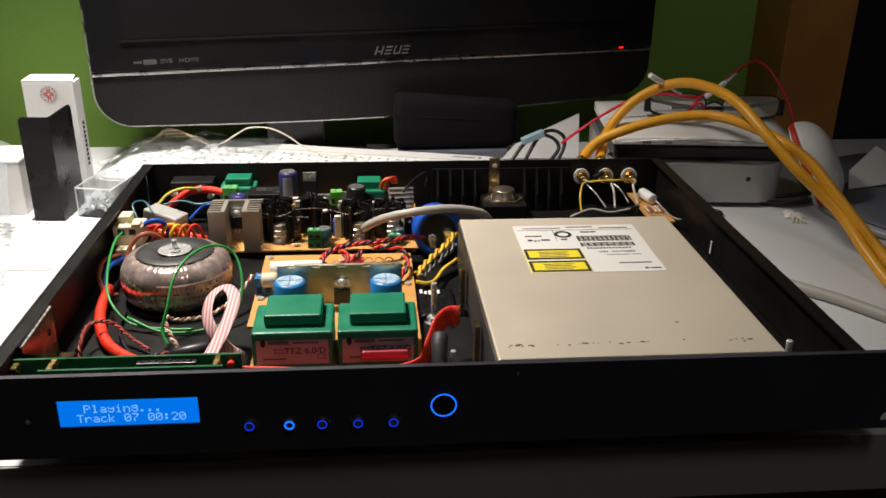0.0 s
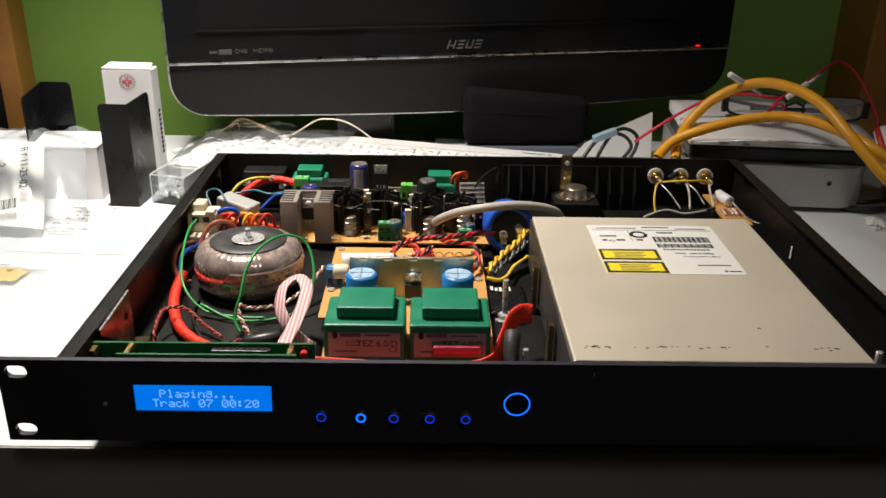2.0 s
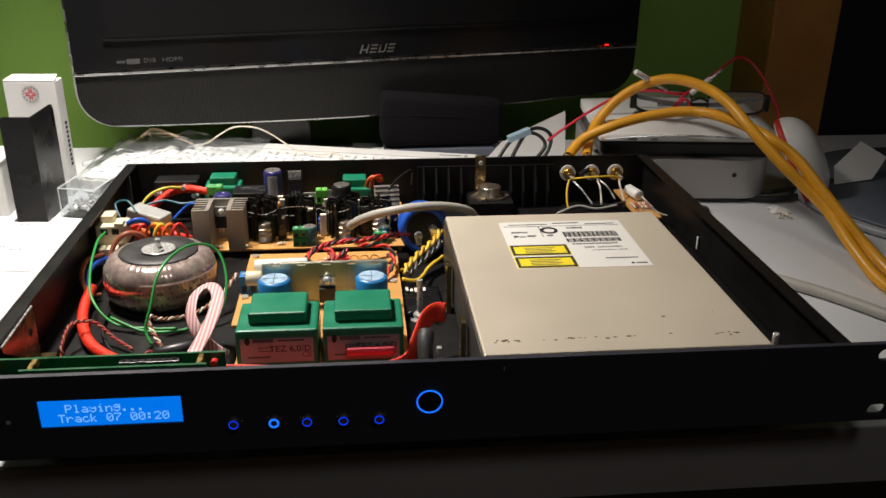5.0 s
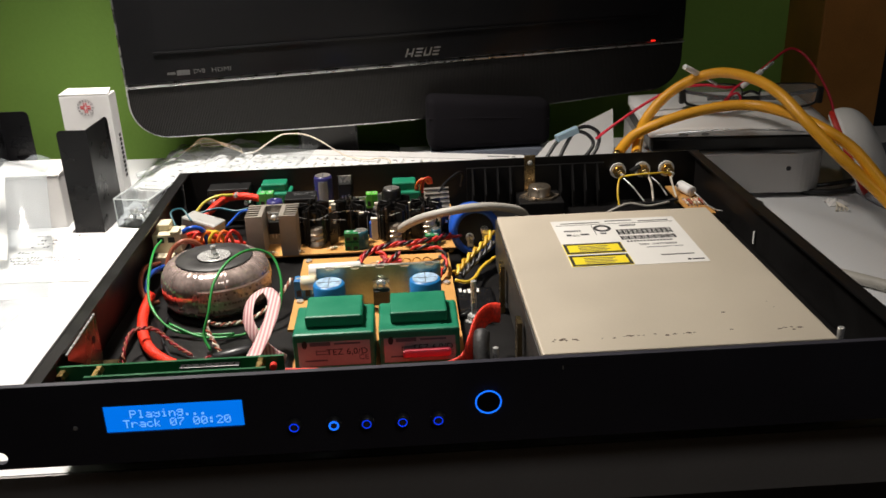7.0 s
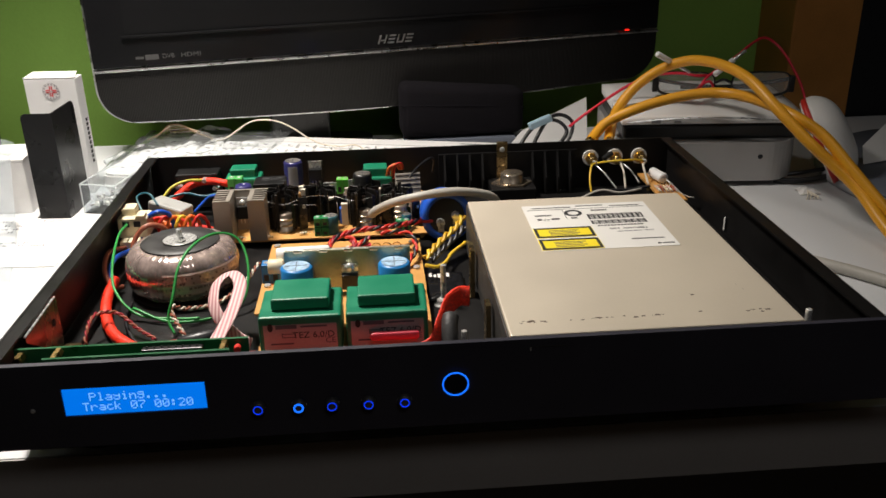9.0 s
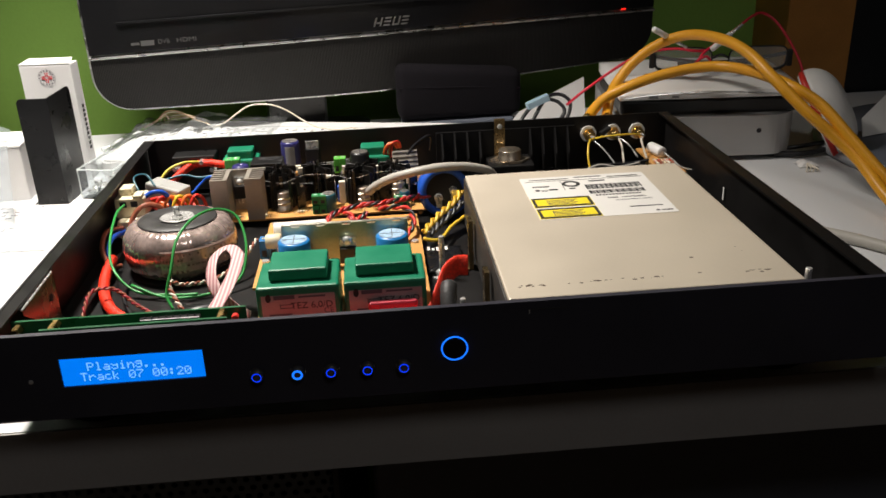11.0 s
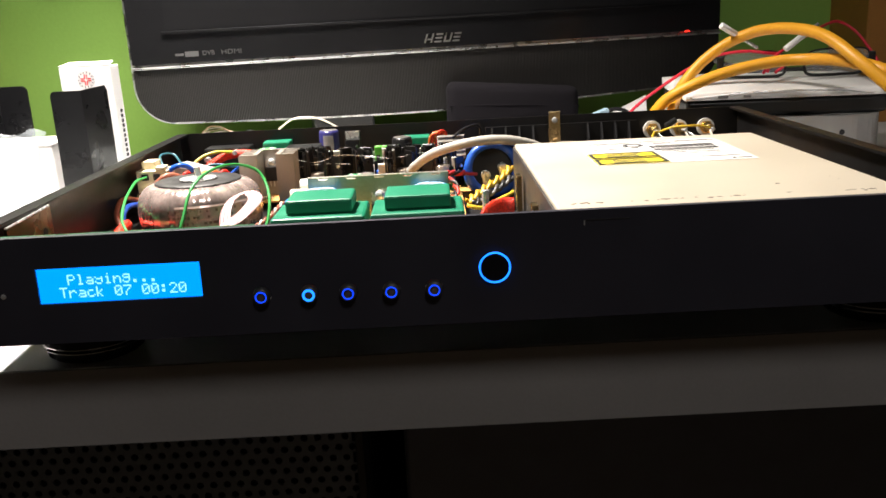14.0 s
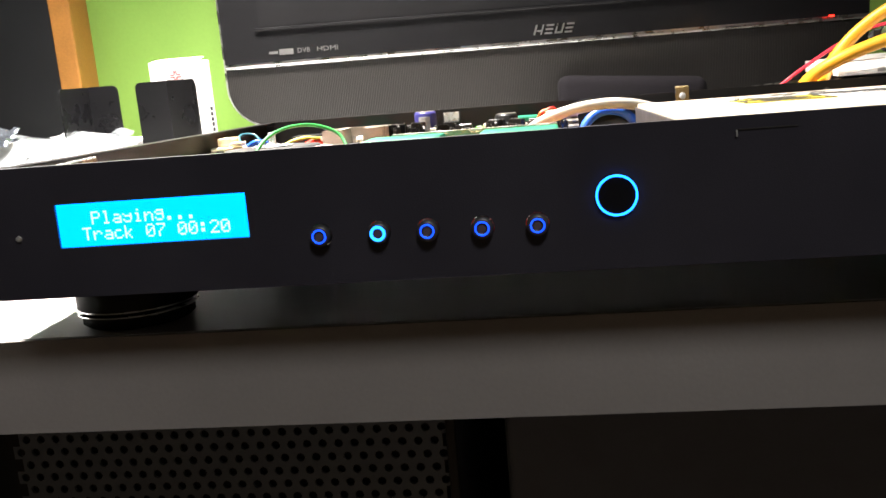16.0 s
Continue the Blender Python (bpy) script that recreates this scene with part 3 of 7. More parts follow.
        part("printing", bars([(0.0735, ya + 0.0112 - 0.0024 * k, 0.019 - 0.002 * (k % 2), 0.0007) for k in range(4)], tb), "ink", w)
    rnd = random.Random(4)
    for k in range(42):
        fx, fy = x0 + 0.006 + rnd.random() * 0.132, y0 + 0.0125 + 0.002 * rnd.random() + 0.010 * (rnd.random() - 0.5) ** 3
        if k > 38:
            fx, fy = x0 + 0.09 + rnd.random() * 0.045, y0 + 0.02 + rnd.random() * 0.03
        r = 0.00015 + 0.0006 * rnd.random() ** 3
        part("dirt_speck", turned([(0, 0.00012), (r * 0.8, 0.0001), (r, 0)], 8, Matrix.Translation((fx, fy, z1)) @ Matrix.Diagonal((1.5 + 1.5 * rnd.random(), 1, 1, 1))), "dirt", d)
    # plate added to make the drive's left side darker than its cover
    part("side_plate", box(x0 - 0.0012, x0 - 0.0001, y0 + 0.001, y1 - 0.001, 0.0205, z1 - 0.0015, 0.0003), "gunmetal", d, "added dark plate over the drive's left side")
    # mounting angles beside the drive
    for y in (0.062, 0.140):
        br = amp_thing("drive_bracket", (0.026, y, 0.0155), "narrow passivated steel angle screwed beside the drive", "bracket", "drive brackets")
        bm = box(0.0245, 0.0272, y - 0.0045, y + 0.0045, 0.0157, 0.0475)
        box(0.0130, 0.0244, y - 0.006, y + 0.006, 0.0157, 0.0169, bm=bm)
        part("angle", bm, "gold", br)
        part("screw", rod((0.019, y, 0.0170), (0.019, y, 0.0195), 0.0024, 10), "zinc", br)
    st = amp_thing("threaded_stud", (0.1795, 0.014, 0.0155), "zinc threaded stud standing beside the drive", "bolt", "studs")
    part("shaft", rod((0.1795, 0.014, 0.0157), (0.1795, 0.014, 0.0580), 0.0017, 12), "zinc", st)
    part("nut", rod((0.1795, 0.014, 0.0157), (0.1795, 0.014, 0.0185), 0.0034, 6), "zinc", st)


def build_toroid():
    cx, cy, z0 = -0.1575, 0.1745, 0.0157
    t = amp_thing("toroidal_transformer", (cx, cy, z0), "toroidal transformer with shiny copper winding under clear film", "transformer")
    bm, nu, nv = bmesh.new(), 236, 26
    rings = []
    rnd = random.Random(3)
    for i in range(nu):
        a = 2 * math.pi * i / nu
        wob = 0.00022 * ((i % 2) - 0.5) * 2 + 0.0004 * (rnd.random() - 0.5)
        ring = []
        for j in range(nv):
            b = 2 * math.pi * j / nv
            cb, sb = math.cos(b), math.sin(b)
            e = 0.82
            rr = 0.0225 + (0.0127 + wob) * math.copysign(abs(cb) ** e, cb)
            zz = z0 + 0.0160 + (0.0158 + wob) * math.copysign(abs(sb) ** e, sb)
            ring.append(bm.verts.new((cx + rr * math.cos(a), cy + rr * math.sin(a), zz)))
        rings.append(ring)
    for i in range(nu):
        for j in range(nv):
            bm.faces.new((rings[i][j], rings[(i + 1) % nu][j], rings[(i + 1) % nu][(j + 1) % nv], rings[i][(j + 1) % nv]))
    part("winding", bm, "copper", t, "copper winding wrapped in clear film", True)
    band = turned([(0.0353, z0 + 0.0085), (0.0359, z0 + 0.0095), (0.0365, z0 + 0.0160), (0.0359, z0 + 0.0225), (0.0353, z0 + 0.0235)], 80, Matrix.Translation((cx, cy, 0)))
    bmesh.ops.delete(band, geom=[v for v in band.verts if not (v.co.y < cy - 0.004 and v.co.x > cx - 0.006)], context="VERTS")
    part("type_label", band, "film_label", t, "printed film label")
    rows, rnd = bmesh.new(), random.Random(6)
    for level, gap in ((0.0100, 5.5), (0.0140, 4.0), (0.0175, 4.6), (0.0208, 7.0)):
        a = -104.0
        while a < -12.0:
            w = 0.0006 + 0.0012 * rnd.random()
            if rnd.random() < 0.75:
                at = Matrix.Translation((cx, cy, z0 + level)) @ pose(0, 0, 0, 0, 0, a + 90) @ Matrix.Translation((0, -0.0368, 0)) @ FACING
                bars([(-w / 2, -0.0007, w, 0.0014)], at, 0.0001, rows)
            a += gap * (0.55 + 0.6 * rnd.random())
    tagged(part("printing", rows, "film_ink", t), kind="stuff")
    part("washer", turned([(0.004, 0.0468), (0.0240, 0.0472), (0.0247, 0.0478), (0.0240, 0.0485), (0.0120, 0.0487), (0.0100, 0.0474), (0.004, 0.0473)], 56, Matrix.Translation((cx, cy, 0))), "pad_rubber", t, "large black rubber pad", True)
    part("dished_plate", turned([(0.0025, 0.0478), (0.0066, 0.0482), (0.0102, 0.0494), (0.0108, 0.0491), (0.0070, 0.0477), (0.0025, 0.0475)], 32, Matrix.Translation((cx, cy, 0))), "zinc", t, "shiny dished steel plate", True)
    part("bolt", rod((cx, cy, 0.0470), (cx, cy, 0.0560), 0.0019, 16), "zinc", t)
    part("nut", rod((cx, cy, 0.0480), (cx, cy, 0.0505), 0.0036, 6), "zinc", t)
    part("insulating_pad", turned([(0, 0.0156), (0.034, 0.0156), (0.034, 0.0164), (0, 0.0164)], 48, Matrix.Translation((cx, cy, 0))), "rubber", t)


def build_block_transformer(at, w, d, h, hb, label, printed):
    """Green potted transformer with a raised block; at: its front left corner."""
    x, y, z = at
    t = amp_thing("potted_transformer", (x + w / 2, y + d / 2, z), label, "transformer", "potted transformers")
    part("body", box(x, x + w, y, y + d, z, z + h, 0.0014), "green_epoxy", t)
    part("raised_block", box(x + w * 0.15, x + w * 0.86, y + d * 0.2, y + d * 0.95, z + h + 0.0001, z + h + hb, 0.0011), "green_epoxy", t)
    if printed:
        lab = part("type_label", box(x + 0.0025, x + w - 0.0025, y - 0.0003, y - 0.0001, z + 0.004, z + h - 0.0045), "pink_label", t, "silvery printed label")
        f = Matrix.Translation((x, y - 0.00033, z)) @ FACING
        part("printing", words("TEZ 6,0/D", 0.0052, f @ Matrix.Translation((w * 0.66, h * 0.52, 0))), "ink_dark", lab)
        part("printing", words("CE", 0.0045, f @ Matrix.Translation((w * 0.86, h * 0.36, 0))), "ink", lab)
        part("printing", bars([(0.009, h * 0.70, 0.011, 0.0022), (0.022, h * 0.72, 0.014, 0.001), (0.012, h * 0.47, 0.007, 0.0004), (0.012, h * 0.555, 0.007, 0.0004), (0.012, h * 0.47, 0.0005, 0.0028), (0.0186, h * 0.47, 0.0005, 0.0028), (0.006, h * 0.3, 0.012, 0.0009)], f), "ink", lab)
        part("round_mark", turned([(0, 0), (0, 0.0002), (0.0016, 0.0002), (0.0016, 0)], 14, f @ Matrix.Translation((0.0062, h * 0.745, 0)) @ Matrix.Diagonal((0.9, 1.5, 1, 1))), "ink_dark", lab)
    return t


M["teal_pin"] = mat("dark_teal_pin", (0.01, 0.06, 0.06), 0.4, vary=0.1)
M["bracket_dark"] = mat("dark_passivated_steel", (0.22, 0.15, 0.08), 0.25, 0.95, vary=0.35, scale=60)
M["dirt"] = mat("dark_dirt", (0.09, 0.06, 0.04), 0.8, vary=0.2)
M["gunmetal"] = mat("dark_steel_side", (0.10, 0.095, 0.09), 0.4, 0.6, vary=0.25, scale=40)
M["button_face"] = mat("grey_button_face", (0.13, 0.095, 0.095), 0.4, vary=0.1)
M["button_steel"] = mat("dark_button_steel", (0.10, 0.10, 0.105), 0.45, 0.5, vary=0.1)
M["film_ink"] = mat("faded_brown_ink", (0.12, 0.07, 0.05), 0.6, vary=0.2)
M["pad_rubber"] = mat("dusty_pad_rubber", (0.035, 0.034, 0.033), 0.5, vary=0.25, scale=90)
M["film_label"] = mat("printed_film", (0.50, 0.36, 0.31), 0.25, 0.35, vary=0.25, scale=90, coat=0.5)


# ---- the desk's back: monitor, keyboard and boxes ----
MON = Matrix.Translation((-0.2895, 0.4855, -0.0035)) @ pose(0, 0, 0, 0, 0, 12.2)


def build_monitor():
    """A flat screen whose lower edge carries a speaker grille under a silver line."""
    mon = thing("monitor", (0, 0.52, 0.0), "glossy black flat monitor with a silver line and speaker grille", "monitor")
    ORIGIN[mon.name] = Vector((0, 0.52, 0))
    W, z0, z1, zl = 0.5835, 0.0475, 0.46, 0.1008
    up = MON @ FACING

    def slab(w, h, radii, cx, cz, y_front, y_back, bow=0.0):
        pts = []
        ring = rounded(w, h, radii, 10, cx, cz)
        for k, (px, pz) in enumerate(ring):
            pts.append((px, pz))
            if k == 10 and bow:
                (qx, qz) = ring[11]
                pts += [(px + (qx - px) * t / 12, pz - bow * math.sin(math.pi * t / 12)) for t in range(1, 12)]
        return plate(pts, y_back - y_front, MON @ Matrix.Translation((0, y_back, 0)) @ FACING)

    part("back_shell", slab(W - 0.006, z1 - z0 - 0.006, (0.032, 0.032, 0.02, 0.02), W / 2, (z0 + z1) / 2, 0.006, 0.042, 0.007), "black_plastic", mon)
    part("outer_trim", slab(W, z1 - z0, (0.036, 0.036, 0.022, 0.022), W / 2, (z0 + z1) / 2, 0.002, 0.0058, 0.007), "silver", mon, "thin silver outline")
    part("front_bezel", slab(W - 0.004, z1 - zl - 0.003, (0.001, 0.001, 0.02, 0.02), W / 2, (zl + z1) / 2 + 0.0005, -0.003, 0.0018), "gloss_black", mon)
    part("silver_line", box(0.001, W - 0.001, -0.0042, 0.0015, zl - 0.0022, zl, 0.0006, m=MON), "silver", mon)
    grille = part("speaker_panel", slab(W - 0.004, zl - z0 - 0.0045, (0.033, 0.033, 0.001, 0.001), W / 2, (zl + z0) / 2, -0.002, 0.0018, 0.007), "speaker", mon, "black perforated speaker panel")
    part("screen", box(0.034, W - 0.034, -0.0036, -0.0031, 0.1325, z1 - 0.03, m=MON), "screen", mon, "dark screen")
    part("lower_ridge", box(0.030, W - 0.030, -0.0052, -0.0038, 0.1295, 0.1318, 0.0006, m=MON), "gloss_black", mon)
    part("standby_light", box(0.5425, 0.5475, -0.0036, -0.0031, 0.1022, 0.1038, m=MON), "red_led", mon, "red standby light")
    k = MON @ Matrix.Translation((0, -0.0032, 0)) @ FACING
    part("printing", words("DVB", 0.0058, k @ Matrix.Translation((0.0695, 0.1105, 0)), 0.0002), "silver_print", mon)
    part("printing", words("HDMI", 0.0058, k @ Matrix.Translation((0.0900, 0.1105, 0)) @ Matrix.Diagonal((1.3, 1, 1, 1)), 0.0002), "silver_print", mon)
    part("printing", bars([(0.0487, 0.108, 0.012, 0.0048), (0.0400, 0.1092, 0.0075, 0.0022)], k), "silver_print", mon)
    # the maker's mark, as plain slanted strokes
    bm = bmesh.new()
    s = Matrix(((1, 0.35, 0, 0), (0, 1, 0, 0), (0, 0, 1, 0), (0, 0, 0, 1)))
    lk = k @ Matrix.Translation((0.2700, 0.1072, 0)) @ s
    bars([(0, 0, 0.0018, 0.0085), (0.0025, 0.0025, 0.0052, 0.0015), (0.0062, 0, 0.0015, 0.0085), (0.010, 0, 0.0068, 0.0016), (0.010, 0.0034, 0.0068, 0.0016), (0.010, 0.0068, 0.0068, 0.0016), (0.019, 0, 0.0068, 0.0016), (0.019, 0.001, 0.0016, 0.0075), (0.0245, 0.001, 0.0016, 0.0075), (0.028, 0, 0.0068, 0.0016), (0.028, 0.0034, 0.0068, 0.0016), (0.028, 0.0068, 0.0068, 0.0016)], lk, 0.0003, bm)
    part("maker_mark", bm, "silver", mon)
    part("neck", box(0.16, 0.22, 0.012, 0.036, 0.0098, 0.044, 0.003, m=MON), "black_plastic", mon)
    part("foot", plate(rounded(0.14, 0.046, (0.02,) * 4, 10, 0.185, 0.023), 0.006, MON @ pose(0, 0, 0, 0, 0, -12.2) @ Matrix.Translation((0, 0.042, 0.0037))), "gloss_black", mon, "flat black foot")


def speaker_material():
    m = mat("speaker_grille", (0.02, 0.019, 0.018), 0.45, vary=0, bump=0)
    nodes, links = m.node_tree.nodes, m.node_tree.links
    b = nodes["Principled BSDF"]
    co, wave = nodes.new("ShaderNodeTexCoord"), nodes.new("ShaderNodeTexWave")
    rot = nodes.new("ShaderNodeMapping")
    rot.inputs["Rotation"].default_value = (0, 0, radians(-12))
    links.new(co.outputs["Object"], rot.inputs[0])
    links.new(rot.outputs[0], wave.inputs["Vector"])
    wave.inputs["Scale"].default_value = 210
    wave.inputs["Distortion"].default_value, wave.inputs["Detail"].default_value, wave.inputs["Detail Scale"].default_value = 1.6, 3, 0.35
    wave.bands_direction = "X"
    ramp = nodes.new("ShaderNodeMix")
    ramp.data_type = "RGBA"
    ramp.inputs[6].default_value, ramp.inputs[7].default_value = (0.008, 0.008, 0.008, 1), (0.032, 0.030, 0.029, 1)
    links.new(wave.outputs["Fac"], ramp.inputs[0])
    links.new(ramp.outputs[2], b.inputs["Base Color"])
    bump = nodes.new("ShaderNodeBump")
    bump.inputs["Strength"].default_value, bump.inputs["Distance"].default_value = 0.5, 0.0005
    links.new(wave.outputs["Fac"], bump.inputs["Height"])
    links.new(bump.outputs[0], b.inputs["Normal"])
    b.inputs["Specular IOR Level"].default_value = 0.2
    return m


M["speaker"] = speaker_material()
KB = Matrix.Translation((0.0685, 0.3475, 0.0)) @ pose(0, 0, 0, 0, 0, 166.5)


def build_keyboard():
    """A slim white keyboard; local x runs from its near end to the far one, y towards its typist."""
    kb = thing("keyboard", (-0.08, 0.45, 0.0), "slim white keyboard with flat white keys and dark legends", "keyboard")
    L, D = 0.362, 0.134
    base = plate(rounded(L, D, (0.016, 0.012, 0.012, 0.016), 8, L / 2, -D / 2), 0.0118, KB @ Matrix.Translation((0, 0, 0.001)))
    part("base", base, "white_plastic", kb, "white plastic base")
    rim = plate(rounded(L - 0.003, D - 0.003, (0.016, 0.012, 0.012, 0.016), 8, L / 2, -D / 2), 0.0022, KB @ Matrix.Translation((0, 0, 0.0129)))
    part("top_shell", rim, "white_plastic", kb, "smooth white top shell")

    def keycap(w):
        bm = bmesh.new()
        lo, hi = rounded(w, 0.0162, (0.002,) * 4, 2), rounded(w - 0.0022, 0.0138, (0.002,) * 4, 2)
        a = [bm.verts.new((u, v, 0)) for u, v in lo]
        b = [bm.verts.new((u, v, 0.0022)) for u, v in hi]
        bm.faces.new(b)
        for k in range(len(a)):
            bm.faces.new((a[k], a[(k + 1) % len(a)], b[(k + 1) % len(a)], b[k]))
        mesh = bpy.data.meshes.new("key")
        bmesh.ops.recalc_face_normals(bm, faces=bm.faces)
        bm.to_mesh(mesh)
        bm.free()
        mesh.materials.append(M["key"])
        return mesh

    caps = {w: keycap(w) for w in (0.0164, 0.0250, 0.0340)}
    marks, rnd = bmesh.new(), random.Random(8)
    for r in range(6):
        x, y, c = 0.012, -0.013 - r * 0.0168, 0
        while x < L - 0.026:
            w = 0.0164
            if (r, c) in ((1, 0), (3, 0), (2, 1), (4, 16), (3, 15)):
                w = 0.0250
            elif (r, c) in ((2, 0), (1, 15)):
                w = 0.0340
            x += w / 2 + (0.006 if r == 5 and c % 4 == 3 else 0.0)
            if x + w / 2 > L - 0.008:
                break
            ob = new("key", caps[w])
            ob.parent = kb
            ob.matrix_local = Matrix.Translation(-ORIGIN[kb.name]) @ KB @ Matrix.Translation((x, y, 0.0152))
            mw = 0.0016 + 0.0026 * rnd.random()
            spots = [(x + 0.0005 - mw / 2, y - 0.0012, mw, 0.0022)]
            if rnd.random() < 0.45:
                spots.append((x - 0.0035, y + 0.0022, 0.0014, 0.0012))
            bars(spots, KB @ Matrix.Translation((0, 0, 0.01745)), 0.0001, marks)
            x += w / 2 + 0.0016
            c += 1
    tagged(part("key_print", marks, "ink", kb), kind="stuff")
    part("maker_mark", bars([(0.020, -0.1262, 0.003, 0.003), (0.026, -0.1255, 0.022, 0.0018)], KB @ Matrix.Translation((0, 0, 0.0152))), "ink", kb)
    part("edge_line", bars([(0.006, -0.1145, L - 0.012, 0.0005)], KB @ Matrix.Translation((0, 0, 0.0152))), "grey_plastic", kb)


M["key"] = mat("white_keycap", (0.84, 0.84, 0.83), 0.45, vary=0.04, per_object=0.05)


def build_medicine_box():
    b = thing("medicine_carton", (-0.315, 0.445, 0.0), "white upright medicine carton with a red cross stamp", "carton")
    W, D, H = 0.0440, 0.018, 0.1045
    at = Matrix.Translation((-0.3300, 0.4255, 0.0)) @ pose(0, 0, 0, 0, 0, -3)
    part("body", box(0, W, 0, D, 0, H, 0.0008, m=at), "white", b)
    flap = plate([(0, 0), (W, 0), (W - 0.003, D * 0.9), (0.003, D * 0.9)], 0.0006, at @ Matrix.Translation((0, 0, H + 0.0004)) @ pose(0, 0, 0, 8, 0, 0))
    part("top_flap", flap, "white", b)
    f = at @ Matrix.Translation((0, -0.0002, 0)) @ FACING
    c = f @ Matrix.Translation((0.0222, H - 0.0108, 0))
    stamp = part("stamp", turned([(0.0070, 0), (0.0070, 0.0001), (0.0073, 0.0001), (0.0073, 0)], 32, c), "pencil_grey", b)
    part("cross", bars([(sx * 0.0028 - 0.0017, sy * 0.00085 - 0.0005, 0.0034, 0.0010) for sx in (-1, 1) for sy in (-1, 1)] + [(sx * 0.00085 - 0.0005, sy * 0.0028 - 0.0017, 0.0010, 0.0034) for sx in (-1, 1) for sy in (-1, 1)], c), "ink_red", b, "red cross")
    part("printing", bars([(0.006, H - 0.0345, 0.030, 0.0007), (0.008, H - 0.0370, 0.025, 0.0007)] + [(0.0222 + 0.0060 * math.cos(k * 0.45) - 0.0005, H - 0.0108 + 0.0060 * math.sin(k * 0.45) - 0.0005, 0.0009, 0.0010) for k in range(14)], f), "ink", b)
    s = at @ Matrix.Translation((W + 0.0002, 0, 0)) @ pose(0, 0, 0, 90, 0, 90)
    part("printing", bars([(0.008, H - 0.04 - 0.0042 * k, 0.0045, 0.0028) for k in range(10)], s), "ink_dark", b)


def build_bookends():
    def bookend(x0, x1, y, h, depth, lean):
        b = thing("bookend", ((x0 + x1) / 2, y, 0.0), "bent black steel bookend standing on the desk", "bookend", "bookends")
        th = 0.0012
        m = Matrix.Translation((x0, y, 0)) @ pose(0, 0, 0, 0, 0, lean)
        w = x1 - x0
        part("front_plate", plate(rounded(w, h, (0, 0, 0.0004, 0.004), 5, w / 2, h / 2), th, m @ Matrix.Translation((0, th, 0)) @ FACING), "bookend_black", b)
        part("side_plate", plate(rounded(depth, h, (0, 0, 0.006, 0.0004), 5, depth / 2, h / 2), th, m @ Matrix.Translation((w - th, th + 0.0001, 0)) @ pose(0, 0, 0, 90, 0, 90)), "bookend_black", b)
        part("foot_plate", box(-0.004, w - th - 0.0001, th + 0.0001, depth, 0.0001, 0.0012, m=m), "bookend_black", b)

    bookend(-0.3135, -0.2885, 0.361, 0.0905, 0.046, -4)
    b = thing("bookend", (-0.375, 0.42, 0.0), "bent black steel bookend behind the white carton", "bookend", "bookends")
    m, th, w, h, depth = Matrix.Translation((-0.3890, 0.4345, 0)), 0.0012, 0.0265, 0.0905, 0.058
    part("front_plate", plate(rounded(w, h, (0, 0, 0.005, 0.0004), 5, w / 2, h / 2), th, m @ FACING), "bookend_black", b)
    part("side_plate", plate(rounded(depth, h, (0, 0, 0.0004, 0.005), 5, depth / 2, h / 2), th, m @ pose(0, 0, 0, 0, 0, 7) @ Matrix.Translation((0, -depth - th - 0.0001, 0)) @ pose(0, 0, 0, 90, 0, 90)), "bookend_black", b)
    part("foot_plate", box(th, w, th * 0.2, 0.03, 0.0001, 0.0012, m=m), "bookend_black", b)
    c = thing("white_carton", (-0.40, 0.43, 0.0), "plain white cardboard box between the bookends", "carton")
    part("body", box(-0.50, -0.3255, 0.378, 0.423, 0.0001, 0.046, 0.001), "white", c)
    part("lid", box(-0.5005, -0.325, 0.3775, 0.4235, 0.0462, 0.0485, 0.0008), "white", c)


M["pencil_grey"] = mat("pale_grey_ink", (0.35, 0.32, 0.33), 0.8, vary=0.1)
M["bookend_black"] = mat("black_lacquered_steel", (0.007, 0.007, 0.008), 0.3, vary=0.1, scale=40)
M["bookend_black"].node_tree.nodes["Principled BSDF"].inputs["Specular IOR Level"].default_value = 0.25


